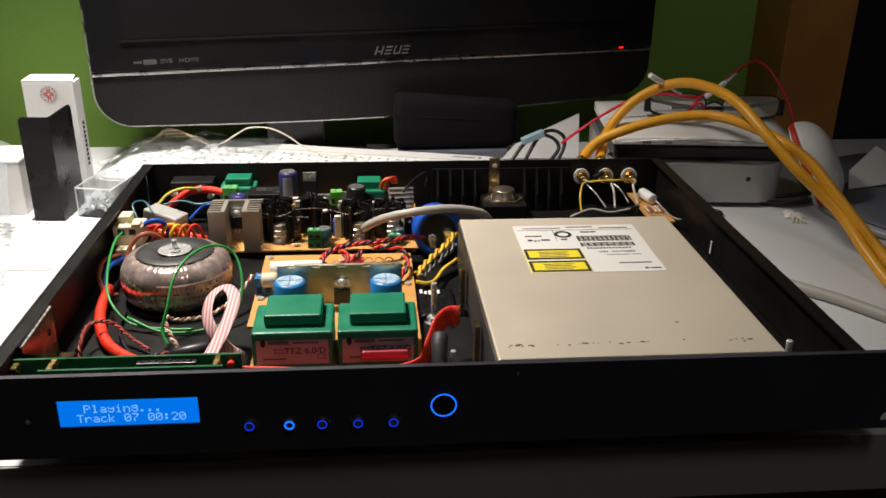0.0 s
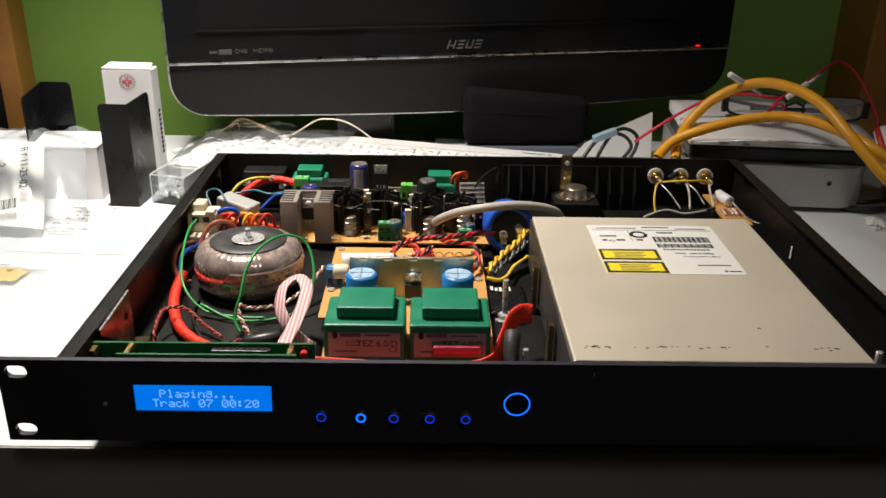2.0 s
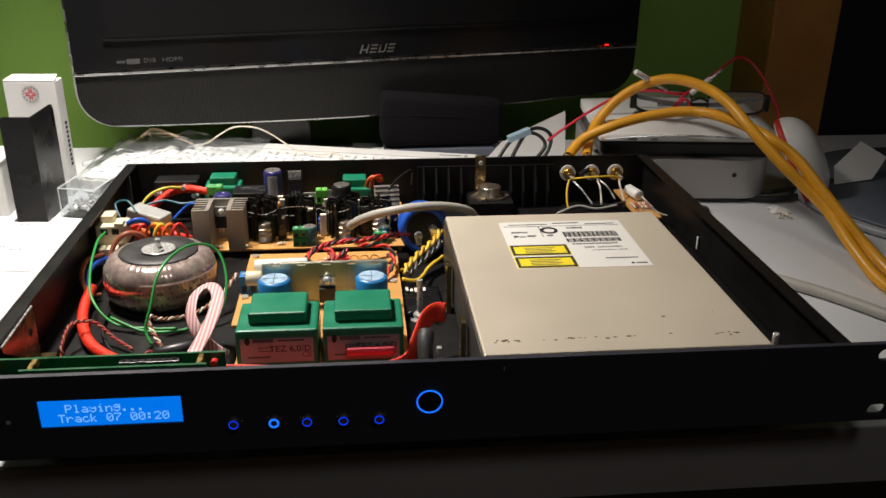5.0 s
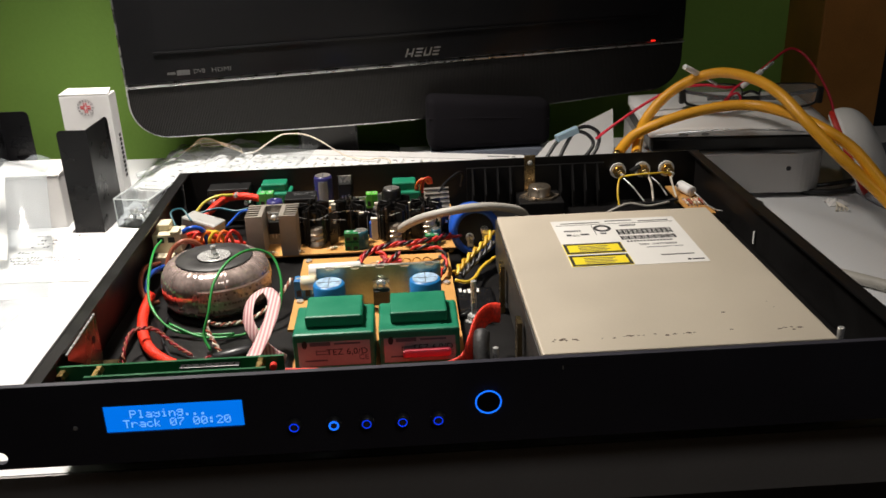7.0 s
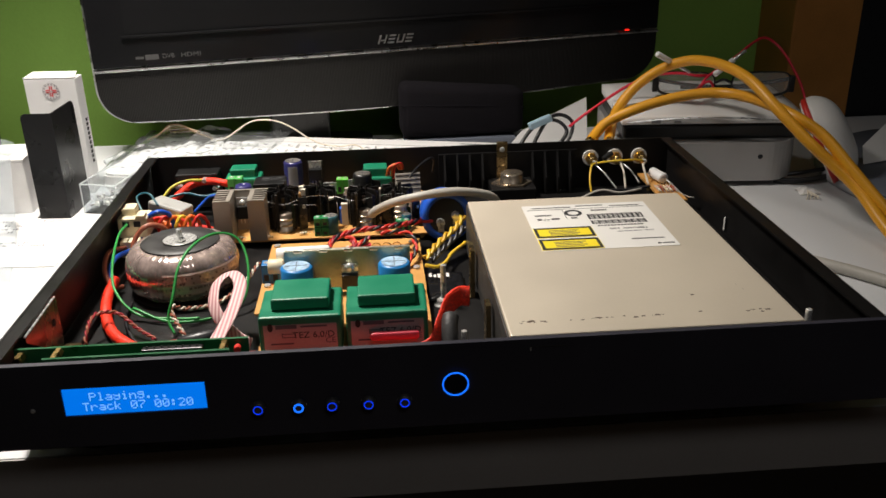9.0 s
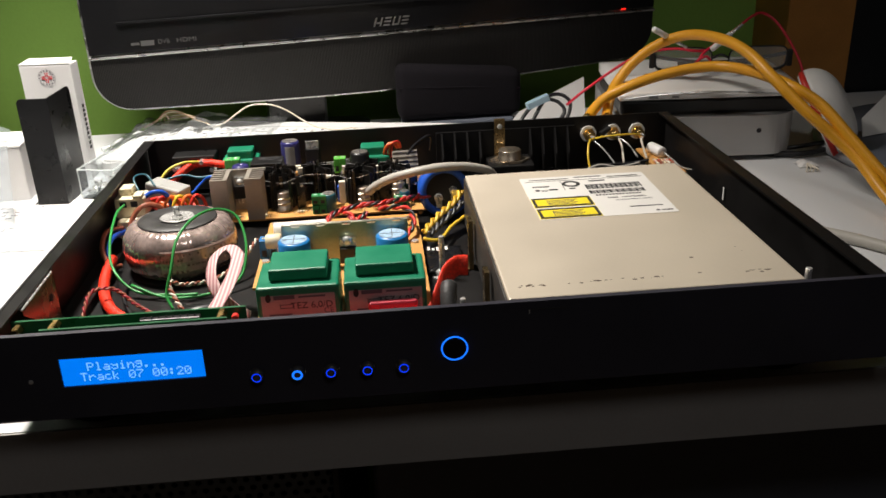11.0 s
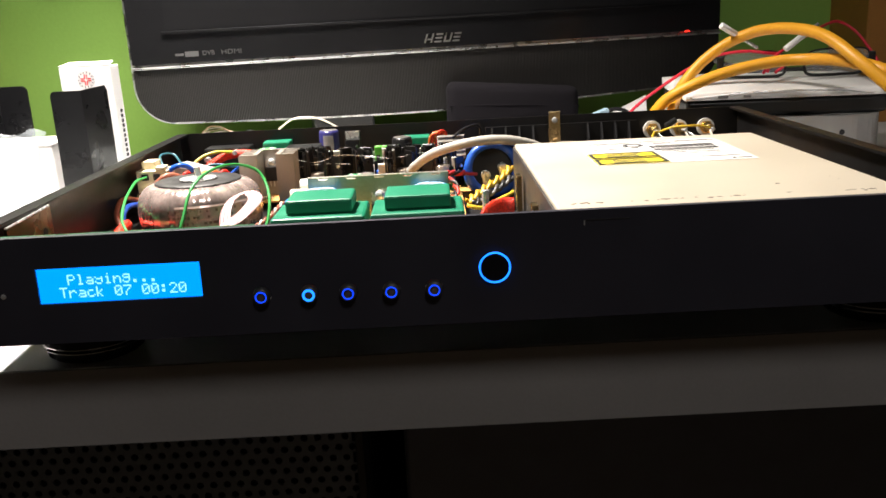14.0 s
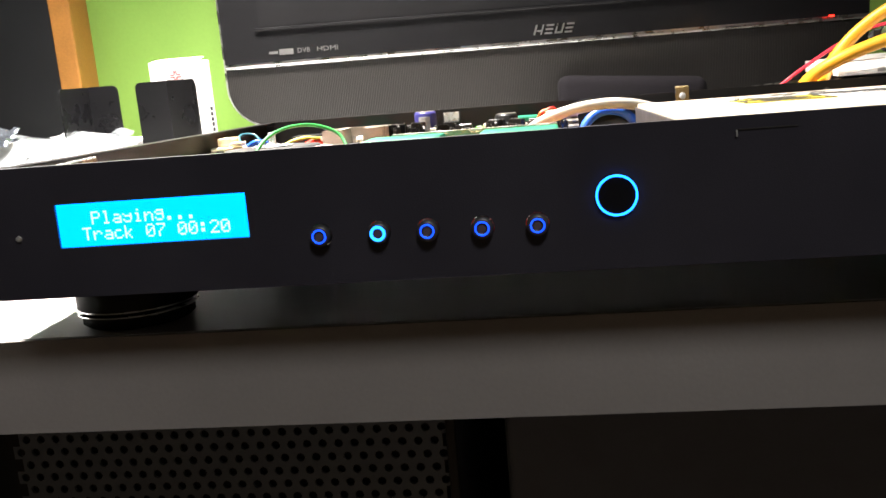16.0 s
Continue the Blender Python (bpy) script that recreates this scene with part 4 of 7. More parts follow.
def build_mini_computer():
    mac = thing("mini_computer", (0.245, 0.46, 0.0), "flat square aluminium mini computer with rounded corners", "computer")
    at = Matrix.Translation((0.2690, 0.450, 0.0)) @ pose(0, 0, 0, 0, 0, -5)
    part("body", plate(rounded(0.160, 0.160, (0.030,) * 4, 10), 0.0355, at @ Matrix.Translation((0, 0, 0.005))), "mac", mac)
    part("base_ring", turned([(0, 0.0001), (0.07, 0.0001), (0.07, 0.0049), (0, 0.0049)], 48, at), "black_plastic", mac)
    part("sensor", rod(at @ Vector((0.043, -0.0805, 0.0272)), at @ Vector((0.043, -0.0790, 0.0272)), 0.0022, 16), "void", mac, "black round infrared window")
    bx = thing("network_router", (0.26, 0.45, 0.0407), "white-topped black router on the mini computer", "router")
    w, d = 0.158, 0.115
    bt = Matrix.Translation((0.2700, 0.438, 0.0407)) @ pose(0, 0, 0, 0, 0, -5)
    part("base", box(-w / 2, w / 2, -d / 2, d / 2, 0, 0.0142, 0.003, m=bt), "black_plastic", bx, "black lower half")
    bm, n = bmesh.new(), 16
    rows = []
    for i in range(n + 1):
        y = -d / 2 - 0.002 + (d + 0.004) * i / n
        row = []
        for j in range(n + 1):
            x = -w / 2 - 0.001 + (w + 0.002) * j / n
            z = 0.0195 + 0.0062 * math.sin(math.pi * min(i / n * 0.62 + 0.04, 1)) * (1 - 0.35 * (2 * j / n - 1) ** 2)
            row.append(bm.verts.new(bt @ Vector((x, y, z))))
        rows.append(row)
    for a, b in zip(rows, rows[1:]):
        for k in range(n):
            bm.faces.new((a[k], a[k + 1], b[k + 1], b[k]))
    rim = rows[0] + [r[-1] for r in rows[1:]] + rows[-1][-2::-1] + [r[0] for r in rows[-2:0:-1]]
    low = [bm.verts.new(bt @ Vector(((bt.inverted() @ v.co).x, (bt.inverted() @ v.co).y, 0.0145))) for v in rim]
    for k in range(len(rim)):
        q = (k + 1) % len(rim)
        bm.faces.new((rim[k], rim[q], low[q], low[k]))
    part("top_cover", bm, "white_plastic", bx, "curved glossy white top", True)
    part("chrome_arc", tube([bt @ Vector(p) for p in ((-0.076, -0.0605, 0.0165), (-0.04, -0.0607, 0.0195), (0, -0.0607, 0.0202), (0.04, -0.0607, 0.0185), (0.066, -0.0605, 0.0155))], 0.0007, 6), "silver", bx)
    part("front_buttons", bars([(-0.055, 0.0158, 0.008, 0.0022), (-0.035, 0.0160, 0.006, 0.0018)], bt @ Matrix.Translation((0, -d / 2 - 0.0031, 0)) @ FACING), "grey_plastic", bx)
    return bt


build_room()
build_desk()
build_tower()
build_chassis()
build_display()
build_drive()
build_toroid()
build_monitor()
build_keyboard()
build_medicine_box()
build_bookends()
ROUTER = build_mini_computer()
for bx in (-0.0960, -0.0500):
    build_block_transformer((bx, 0.058, 0.0240), 0.0435, 0.036, 0.0230, 0.0068, "green potted transformer with a printed silvery label", True)


# ---- the player: boards, parts and wiring ----
def cable(name, bm, material, label, category, group="", frame_m=None, smooth=True):
    """One cable or wire as a thing of its own."""
    c = sum((v.co for v in bm.verts), Vector()) / len(bm.verts)
    c.z = min(v.co.z for v in bm.verts)
    bmesh.ops.translate(bm, verts=bm.verts, vec=-c)
    bmesh.ops.recalc_face_normals(bm, faces=bm.faces)
    for f in bm.faces:
        f.smooth = smooth
    mesh = bpy.data.meshes.new(name)
    bm.to_mesh(mesh)
    bm.free()
    mesh.materials.append(M[material])
    ob = new(name, mesh)
    ob.matrix_world = (frame_m or Matrix()) @ Matrix.Translation(c)
    ORIGIN[ob.name] = c
    return tagged(ob, label, category, group)


def wire(points, r, material, label, group="wires in the player", n=8):
    return cable("wire", tube(points, r, 6, n), material, label, "wire", group, AMP)


def twisted(points, r, colors, label, group="wires in the player", turns=520):
    for k, c in enumerate(colors):
        cable("wire", tube(points, r, 6, 14, twist=turns, offset=r * 0.95, phase=2 * math.pi * k / len(colors)), c, label, "wire", group, AMP)


def capacitor(x, y, z, r, h, material, parent, top="alu", stripe=None):
    can = part("capacitor", turned([(0, 0), (r, 0), (r, h * 0.06), (r * 0.94, h * 0.09), (r, h * 0.13), (r, h * 0.95), (r * 0.9, h), (0, h)], 24, Matrix.Translation((x, y, z))), material, parent, "", True)
    part("cap_top", turned([(0, h + 0.0001), (r * 0.82, h + 0.0001), (r * 0.82, h + 0.0003), (0, h + 0.0004)], 24, Matrix.Translation((x, y, z))), top, can)
    bm = bars([(-r * 0.7, -0.0002, r * 1.4, 0.0004), (-0.0002, -r * 0.7, 0.0004, r * 1.4)], Matrix.Translation((x, y, z + h + 0.0004)))
    part("vent_score", bm, "ink", can)
    if stripe:
        bm = turned([(r + 0.0001, h * 0.16), (r + 0.0002, h * 0.17), (r + 0.0002, h * 0.9), (r + 0.0001, h * 0.91)], 24, Matrix.Translation((x, y, z)))
        bmesh.ops.delete(bm, geom=[v for v in bm.verts if not (v.co.y < y - r * 0.75)], context="VERTS")
        part("stripe", bm, stripe, can)
    return can


def resistor(a, b, r, material, parent, bands=("brown", "ink_dark")):
    a, b = Vector(a), Vector(b)
    body = part("resistor", rod(a.lerp(b, 0.2), a.lerp(b, 0.8), r, 10, chamfer=0.4), material, parent, "", True)
    for k, m in enumerate(bands):
        part("band", rod(a.lerp(b, 0.35 + 0.18 * k), a.lerp(b, 0.41 + 0.18 * k), r * 1.03, 10, chamfer=0.0), m, body)
    part("lead", tube([a + Vector((0, 0, -r * 1.5)), a, b, b + Vector((0, 0, -r * 1.5))], r * 0.22, 5, 4), "zinc", body)


def terminal(x, y, z, n, pitch, w, h, material, parent):
    for k in range(n):
        xa = x + k * pitch
        t = part("terminal_block", box(xa, xa + pitch - 0.0002, y, y + w, z, z + h, 0.0004), material, parent)
        part("wire_entry", box(xa + pitch * 0.22, xa + pitch * 0.76, y - 0.0002, y + 0.0012, z + h * 0.15, z + h * 0.5), "void", t)
        part("screw", rod((xa + pitch * 0.5, y + w * 0.5, z + h), (xa + pitch * 0.5, y + w * 0.5, z + h + 0.0004), pitch * 0.3, 10), "zinc", t)


def power_transistor(x, y, z, parent, yaw=0):
    m = Matrix.Translation((x, y, z)) @ pose(0, 0, 0, 0, 0, yaw)
    t = part("transistor", box(-0.005, 0.005, -0.0022, 0.0022, 0.004, 0.0135, 0.0004, m=m), "black_plastic", parent)
    part("tab", box(-0.005, 0.005, 0.0010, 0.0021, 0.0137, 0.0195, m=m), "zinc", t)
    for k in (-1, 0, 1):
        part("lead", box(k * 0.0025 - 0.0004, k * 0.0025 + 0.0004, -0.0003, 0.0003, 0.0, 0.0039, m=m), "zinc", t)


def star_heatsink(x, y, z, parent, yaw=0.0, h=0.026, can=True):
    """Black fanned heatsink of upright folded vanes round a metal-can transistor."""
    m = Matrix.Translation((x, y, z)) @ pose(0, 0, 0, 0, 0, yaw)
    hs = part("heatsink", turned([(0.0030, 0.0008), (0.0042, 0.0008), (0.0042, h * 0.8), (0.0030, h * 0.8)], 14, m), "vane_black", parent, "black fanned heatsink")
    rnd = random.Random(int(abs(x) * 1e5))
    for k, a in enumerate((-62, -44, -20, 4, 28, 52, 76, 100, 124, 148, 172, 196, 220, 240)):
        top = h * (1.0 if k % 2 else 0.93) + 0.0012 * (rnd.random() - 0.5)
        r1 = 0.0108 + 0.0022 * rnd.random() - (0.002 if 40 < a < 140 else 0)
        tilt = 7 * (rnd.random() - 0.5)
        v = box(0.0040, r1, -0.0005, 0.0005, 0.0010, top, 0.0002, m=m @ pose(0, 0, 0, 0, 0, a + tilt), seg=1)
        box(r1 - 0.0010, r1 + 0.0002, -0.0012, 0.0012, 0.0030, top - 0.001, 0.0002, bm=v, m=m @ pose(0, 0, 0, 0, 0, a + tilt + 3), seg=1)
        part("vane", v, "vane_black", hs)
    if can:
        mc = m @ Matrix.Translation((0, -0.0075, 0))
        c = part("metal_can", turned([(0, 0.0005), (0.0066, 0.0005), (0.0066, 0.0018), (0.0058, 0.0022), (0.0058, 0.0140), (0.0052, 0.0147), (0, 0.0149)], 20, mc), "can_nickel", parent, "", True)
        for zz in (0.0052, 0.0092):
            part("band", turned([(0.0059, zz), (0.0063, zz + 0.0003), (0.0063, zz + 0.0015), (0.0059, zz + 0.0018)], 20, mc), "silver_warm", c)
    return hs


M["vane_black"] = mat("black_anodised_vane", (0.014, 0.013, 0.012), 0.32, 0.4, vary=0.3, scale=120)
M["can_nickel"] = mat("dull_brown_nickel", (0.30, 0.25, 0.20), 0.35, 0.8, vary=0.25, scale=120)


def build_front_board():
    zb = 0.0238
    b = amp_thing("supply_board", (-0.055, 0.137, 0.0225), "bare tan circuit board with a regulator plate and blue capacitors", "circuit board")
    part("board", plate([(-0.0985, 0.050), (-0.003, 0.050), (-0.003, 0.222), (-0.106, 0.222), (-0.106, 0.112), (-0.0985, 0.112)], zb - 0.0222, Matrix.Translation((0, 0, 0.0222))), "pcb", b)
    for x, y in ((-0.0945, 0.0535), (-0.007, 0.0535), (-0.102, 0.217), (-0.0085, 0.213), (-0.0075, 0.168), (-0.102, 0.15)):
        part("standoff", rod((x, y, 0.0157), (x, y, 0.0221), 0.0025, 6), "brass", b)
        part("screw", rod((x, y, zb + 0.0001), (x, y, zb + 0.0015), 0.0024, 12), "zinc", b)
    # regulator plate with a row of cut-outs along its top edge
    top, out = 0.0522, [(-0.0885, 0.0255), (-0.0125, 0.0255)]
    x = -0.0125
    out += [(x, top)]
    for k in range(5):
        xc = -0.0125 - 0.0152 * (k + 0.45)
        out += [(xc + 0.0032, top), (xc + 0.0022, top - 0.0014), (xc - 0.0022, top - 0.0014), (xc - 0.0032, top)]
    out += [(-0.0885, top)]
    pl = part("regulator_plate", plate(out, 0.0016, Matrix.Translation((0, 0.1372, 0)) @ FACING), "plate_metal", b, "greenish passivated steel plate")
    flange = box(-0.0885, -0.0125, 0.1374, 0.1395, top - 0.0013, top, 0.0003)
    part("flange", flange, "alu", pl)
    for xx, zz, mm in ((-0.0745, 0.0405, "void"), (-0.0285, 0.0372, "cream")):
        part("rivet", rod((xx, 0.1349, zz), (xx, 0.1357, zz), 0.0018, 12), mm, pl)
    power_transistor(-0.0495, 0.1325, zb, b)
    part("bolt_head", turned([(0, 0), (0.0030, 0), (0.0026, 0.0018), (0, 0.0022)], 16, Matrix.Translation((-0.0495, 0.1332, 0.0415)) @ FACING), "zinc", pl, "", True)
    for xx in (-0.0805, -0.0225):
        capacitor(xx, 0.1250, zb, 0.0096, 0.0235, "blue_light", b, "cap_print")
    for xx in (-0.092, -0.065):
        part("lead", rod((xx, 0.149, zb), (xx, 0.149, 0.0415), 0.0005, 6), "zinc", b)
    part("ceramic_resistor", rod((-0.0945, 0.1485, 0.0455), (-0.062, 0.1500, 0.0455), 0.0044, 16), "white_plastic", b, "", True)
    part("ceramic_resistor", rod((-0.099, 0.1400, 0.0415), (-0.0895, 0.1400, 0.0415), 0.0045, 16), "ivory", b, "", True)
    terminal(-0.1055, 0.1545, zb, 2, 0.0056, 0.009, 0.0125, "blue_term", b)
    part("film_capacitor", box(-0.0495, -0.0365, 0.190, 0.1955, zb, zb + 0.0090, 0.0007), "pink_red", b, "red film capacitor")
    resistor((-0.028, 0.196, zb + 0.002), (-0.028, 0.181, zb + 0.002), 0.0011, "ivory", b)
    resistor((-0.022, 0.188, zb + 0.002), (-0.0135, 0.176, zb + 0.002), 0.0010, "cream", b)
    resistor((-0.057, 0.205, zb + 0.002), (-0.043, 0.205, zb + 0.002), 0.0011, "cream", b)
    for k in range(5):
        x = -0.05 + 0.007 * k
        part("wire_link", tube([(x, 0.2, zb), (x + 0.0005, 0.2, zb + 0.005), (x + 0.003, 0.199, zb + 0.0065), (x + 0.0055, 0.2, zb + 0.0045), (x + 0.006, 0.2, zb)], 0.0004, 5, 5), "brass", b)
    part("film_capacitor", box(-0.0375, -0.0115, 0.0535, 0.0575, 0.0318, 0.0366, 0.0014), "pink_red", b, "pinkish red film capacitor")
    for xx in (-0.068, -0.06, -0.037):
        power_transistor(xx, 0.1005, zb, b, 90) if xx == -0.06 else capacitor(xx, 0.102, zb, 0.003, 0.012, "black_plastic", b)


M["plate_metal"] = mat("yellow_zinc_plate", (0.42, 0.42, 0.30), 0.35, 0.7, vary=0.2, scale=60)
M["cap_print"] = mat("blue_can_top_with_print", (0.34, 0.48, 0.62), 0.35, vary=0.55, scale=260, fine=900)
M["pink_red"] = mat("pink_red_plastic", (0.75, 0.06, 0.10), 0.4, vary=0.06)


def build_rear_board():
    zb = 0.0213
    b = amp_thing("audio_board", (-0.066, 0.287, 0.020), "bare tan circuit board crowded with heatsinks and capacitors", "circuit board")
    part("board", box(-0.150, 0.006, 0.238, 0.336, 0.0198, zb, 0.0002), "pcb", b)
    for x, y in ((-0.146, 0.242), (0.0, 0.242), (-0.146, 0.331), (0.0, 0.331)):
        part("standoff", rod((x, y, 0.0157), (x, y, 0.0197), 0.0025, 6), "brass", b)
    # pale aluminium heatsink: a web and two combs of fins
    hs = part("finned_heatsink", box(-0.1475, -0.1105, 0.2615, 0.2640, zb, 0.0520), "alu_dull", b, "dull aluminium finned heatsink")
    for s, xa in ((0, -0.1475), (1, -0.1235)):
        part("spine", box(xa + 0.0005, xa + 0.0125, 0.2370, 0.2392, zb, 0.0520), "alu_dull", hs)
        part("spine_wall", box(xa + (0.0095 if s == 0 else 0.0005), xa + (0.0125 if s == 0 else 0.0035), 0.2394, 0.2613, zb, 0.0520), "alu_dull", hs)
        for k in range(4):
            y = 0.2425 + 0.005 * k
            x2, x3 = (xa + 0.0003, xa + 0.0093) if s == 0 else (xa + 0.0037, xa + 0.0128)
            part("fin", box(x2, x3, y, y + 0.0018, zb, 0.0518), "alu_dull", hs)
    power_transistor(-0.129, 0.2585, zb + 0.006, b)
    part("bolt_head", turned([(0, 0), (0.0024, 0), (0.002, 0.0015), (0, 0.0018)], 14, Matrix.Translation((-0.129, 0.2555, 0.0445)) @ FACING), "zinc", hs, "", True)
    for x, y, yaw, can, h in ((-0.1005, 0.2615, 10, True, 0.0305), (-0.0745, 0.276, -15, False, 0.0275), (-0.0415, 0.262, 5, True, 0.0290), (-0.0170, 0.268, 15, True, 0.0275)):
        star_heatsink(x, y, zb, b, yaw, h, can)
    part("relay", box(-0.124, -0.1005, 0.281, 0.3015, zb, 0.0495, 0.0006), "black_plastic", b, "black relay with printed top")
    part("printing", bars([(-0.119, 0.2945, 0.008, 0.0016), (-0.109, 0.295, 0.006, 0.0012), (-0.118, 0.291, 0.012, 0.001), (-0.104, 0.287, 0.004, 0.001)], Matrix.Translation((0, 0, 0.0496))), "silver_print", b)
    part("coil", turned([(0.0025, 0), (0.0058, 0.0005), (0.0066, 0.004), (0.0058, 0.0075), (0.0025, 0.008), (0.002, 0.004), (0.0025, 0)], 24, Matrix.Translation((-0.1315, 0.283, 0.0415))), "violet", b, "violet wound coil", True)
    capacitor(-0.0965, 0.317, zb, 0.0073, 0.0352, "violet", b, "alu", "grey_plastic")
    capacitor(-0.0420, 0.2895, zb, 0.0072, 0.0310, "black_plastic", b)
    capacitor(-0.0655, 0.2465, zb, 0.0052, 0.0135, "teal", b)
    capacitor(-0.024, 0.294, zb, 0.0045, 0.0145, "black_plastic", b)
    capacitor(-0.081, 0.293, zb, 0.0040, 0.014, "blue", b, "alu", "grey_plastic")
    capacitor(-0.0105, 0.249, zb, 0.0036, 0.011, "teal", b)
    for x in (-0.0795,):
        power_transistor(x, 0.318, zb + 0.014, b)
        part("insulator", box(x - 0.006, x + 0.006, 0.3205, 0.3222, zb, 0.0545, 0.0004), "black_plastic", b)
    for x, y, h in ((-0.0985, 0.2745, 0.021), (-0.0865, 0.2645, 0.017), (-0.0635, 0.2665, 0.016), (-0.0335, 0.2755, 0.019), (-0.0275, 0.2755, 0.018), (-0.0055, 0.2645, 0.015), (-0.0560, 0.2625, 0.017), (-0.0885, 0.286, 0.024), (-0.068, 0.290, 0.022), (-0.0125, 0.289, 0.018)):
        part("ceramic_capacitor", box(x - 0.0023, x + 0.0023, y - 0.0018, y + 0.0018, zb, zb + h, 0.0004), "cream", b)
    for x, y, c in ((-0.088, 0.2665, "red"), (-0.0585, 0.268, "blue"), (-0.030, 0.277, "blue"), (-0.0685, 0.2835, "blue_light"), (-0.0005, 0.262, "green_term")):
        part("film_capacitor", box(x - 0.0014, x + 0.0014, y - 0.0035, y + 0.0035, zb, zb + 0.012, 0.0005), c, b)
    for x, y, yaw in ((-0.0865, 0.283, 20), (-0.0525, 0.2825, 60), (-0.0475, 0.2735, -30), (-0.0315, 0.267, 10), (-0.0085, 0.280, 90), (-0.068, 0.3045, 0), (-0.0555, 0.31, 0), (-0.0085, 0.262, 40)):
        power_transistor(x, y, zb, b, yaw)
    for k, (x, y) in enumerate(((-0.136, 0.2425), (-0.117, 0.241), (-0.0905, 0.2435), (-0.0495, 0.2445), (-0.033, 0.243), (-0.0215, 0.2455), (-0.0785, 0.248))):
        resistor((x, y, zb + 0.0016), (x + 0.009, y + 0.002 * (k % 3 - 1), zb + 0.0016), 0.001, "cream" if k % 2 else "ivory", b, ("red", "brown") if k % 2 else ("brown", "ink_dark"))
    terminal(-0.0775, 0.2405, zb, 2, 0.0052, 0.007, 0.0065, "green_dark", b)
    terminal(-0.0775, 0.2405, zb + 0.0072, 2, 0.0052, 0.007, 0.0065, "green_dark", b)
    terminal(-0.0185, 0.2415, zb, 2, 0.005, 0.0068, 0.0085, "green_dark", b)
    terminal(-0.1475, 0.309, 0.0335, 2, 0.0058, 0.009, 0.0125, "green_term", b)
    part("riser", box(-0.1475, -0.1363, 0.3092, 0.318, zb, 0.0333), "pcb", b)
    terminal(-0.0625, 0.2985, 0.0335, 2, 0.0046, 0.008, 0.0115, "green_bright", b)
    part("riser", box(-0.0625, -0.0535, 0.2987, 0.3063, zb, 0.0333), "black_plastic", b)
    # small ribbed aluminium block, tilted
    m = Matrix.Translation((-0.0075, 0.283, 0.0445)) @ pose(0, 0, 0, 62, 0, 4)
    rb = part("ribbed_block", box(-0.0095, 0.0095, -0.0085, 0.0085, -0.002, 0.0, 0.0004, m=m), "alu_dull", b, "small ribbed aluminium heatsink")
    for k in range(5):
        part("rib", box(-0.0092, 0.0092, -0.0078 + 0.0036 * k, -0.0066 + 0.0036 * k, 0.0001, 0.003, m=m), "alu_dull", rb)
    part("support", box(-0.0095, -0.0015, 0.281, 0.285, zb, 0.036), "pcb", b)
    # tan coil former with a pale terminal strip, between the heatsinks
    part("coil_former", box(-0.0900, -0.0818, 0.2735, 0.2765, zb, 0.0440, 0.0004), "pcb", b, "tan phenolic strip")
    part("terminal_strip", box(-0.0880, -0.0840, 0.2710, 0.2733, 0.0425, 0.0475, 0.0004), "cream", b)
    for x, y, z in ((-0.0650, 0.2600, 0.0440), (-0.0535, 0.2690, 0.0480), (-0.0475, 0.2570, 0.0390), (-0.0300, 0.2700, 0.0465), (-0.0065, 0.2560, 0.0415)):
        part("ceramic_capacitor", box(x - 0.0017, x + 0.0017, y - 0.0013, y + 0.0013, z - 0.006, z, 0.0003), "cream", b)
        part("lead", rod((x, y, zb), (x, y, z - 0.0061), 0.0005, 6), "zinc", b)
    # thin tie wires strung between the heatsinks
    part("tie_wire", tube([(-0.1135, 0.253, 0.0455), (-0.098, 0.250, 0.0435), (-0.083, 0.256, 0.0465), (-0.064, 0.262, 0.044), (-0.047, 0.251, 0.0435), (-0.03, 0.2555, 0.0455), (-0.009, 0.262, 0.044)], 0.00013, 5, 6), "zinc", b)
    part("tie_wire", tube([(-0.112, 0.255, 0.040), (-0.095, 0.2545, 0.0415), (-0.0765, 0.2545, 0.0405)], 0.00013, 5, 6), "zinc", b)
    rnd = random.Random(17)
    for k in range(16):
        x, y = -0.108 + 0.0068 * k + 0.003 * rnd.random(), (0.2545, 0.2725, 0.2845)[k % 3] + 0.004 * rnd.random()
        h = 0.017 + 0.010 * rnd.random()
        at = Matrix.Translation((x, y, zb)) @ pose(0, 0, 0, 0, 0, rnd.random() * 120 - 60)
        part("vane", box(-0.0042, 0.0042, -0.0006, 0.0006, 0.0005, h, 0.0002, m=at), "vane_black", b)
        if k % 2:
            part("clip_screw", rod(at @ Vector((0, -0.0008, h * 0.7)), at @ Vector((0, -0.0022, h * 0.7)), 0.0013, 8), "zinc", b)
    for k in range(9):
        capacitor(-0.096 + 0.0105 * k + 0.003 * rnd.random(), 0.304 + 0.006 * rnd.random(), zb, 0.0026, 0.009 + 0.004 * rnd.random(), ("black_plastic", "blue", "teal")[k % 3], b)


M["alu_dull"] = mat("dull_aluminium", (0.40, 0.36, 0.31), 0.45, 0.55, vary=0.1, scale=60)
M["teal"] = mat("dark_teal_sleeve", (0.02, 0.10, 0.13), 0.35, vary=0.1)
M["green_dark"] = mat("dark_green_terminal", (0.02, 0.22, 0.07), 0.45, vary=0.1)
M["green_bright"] = mat("bright_green_terminal", (0.12, 0.5, 0.06), 0.45, vary=0.1)


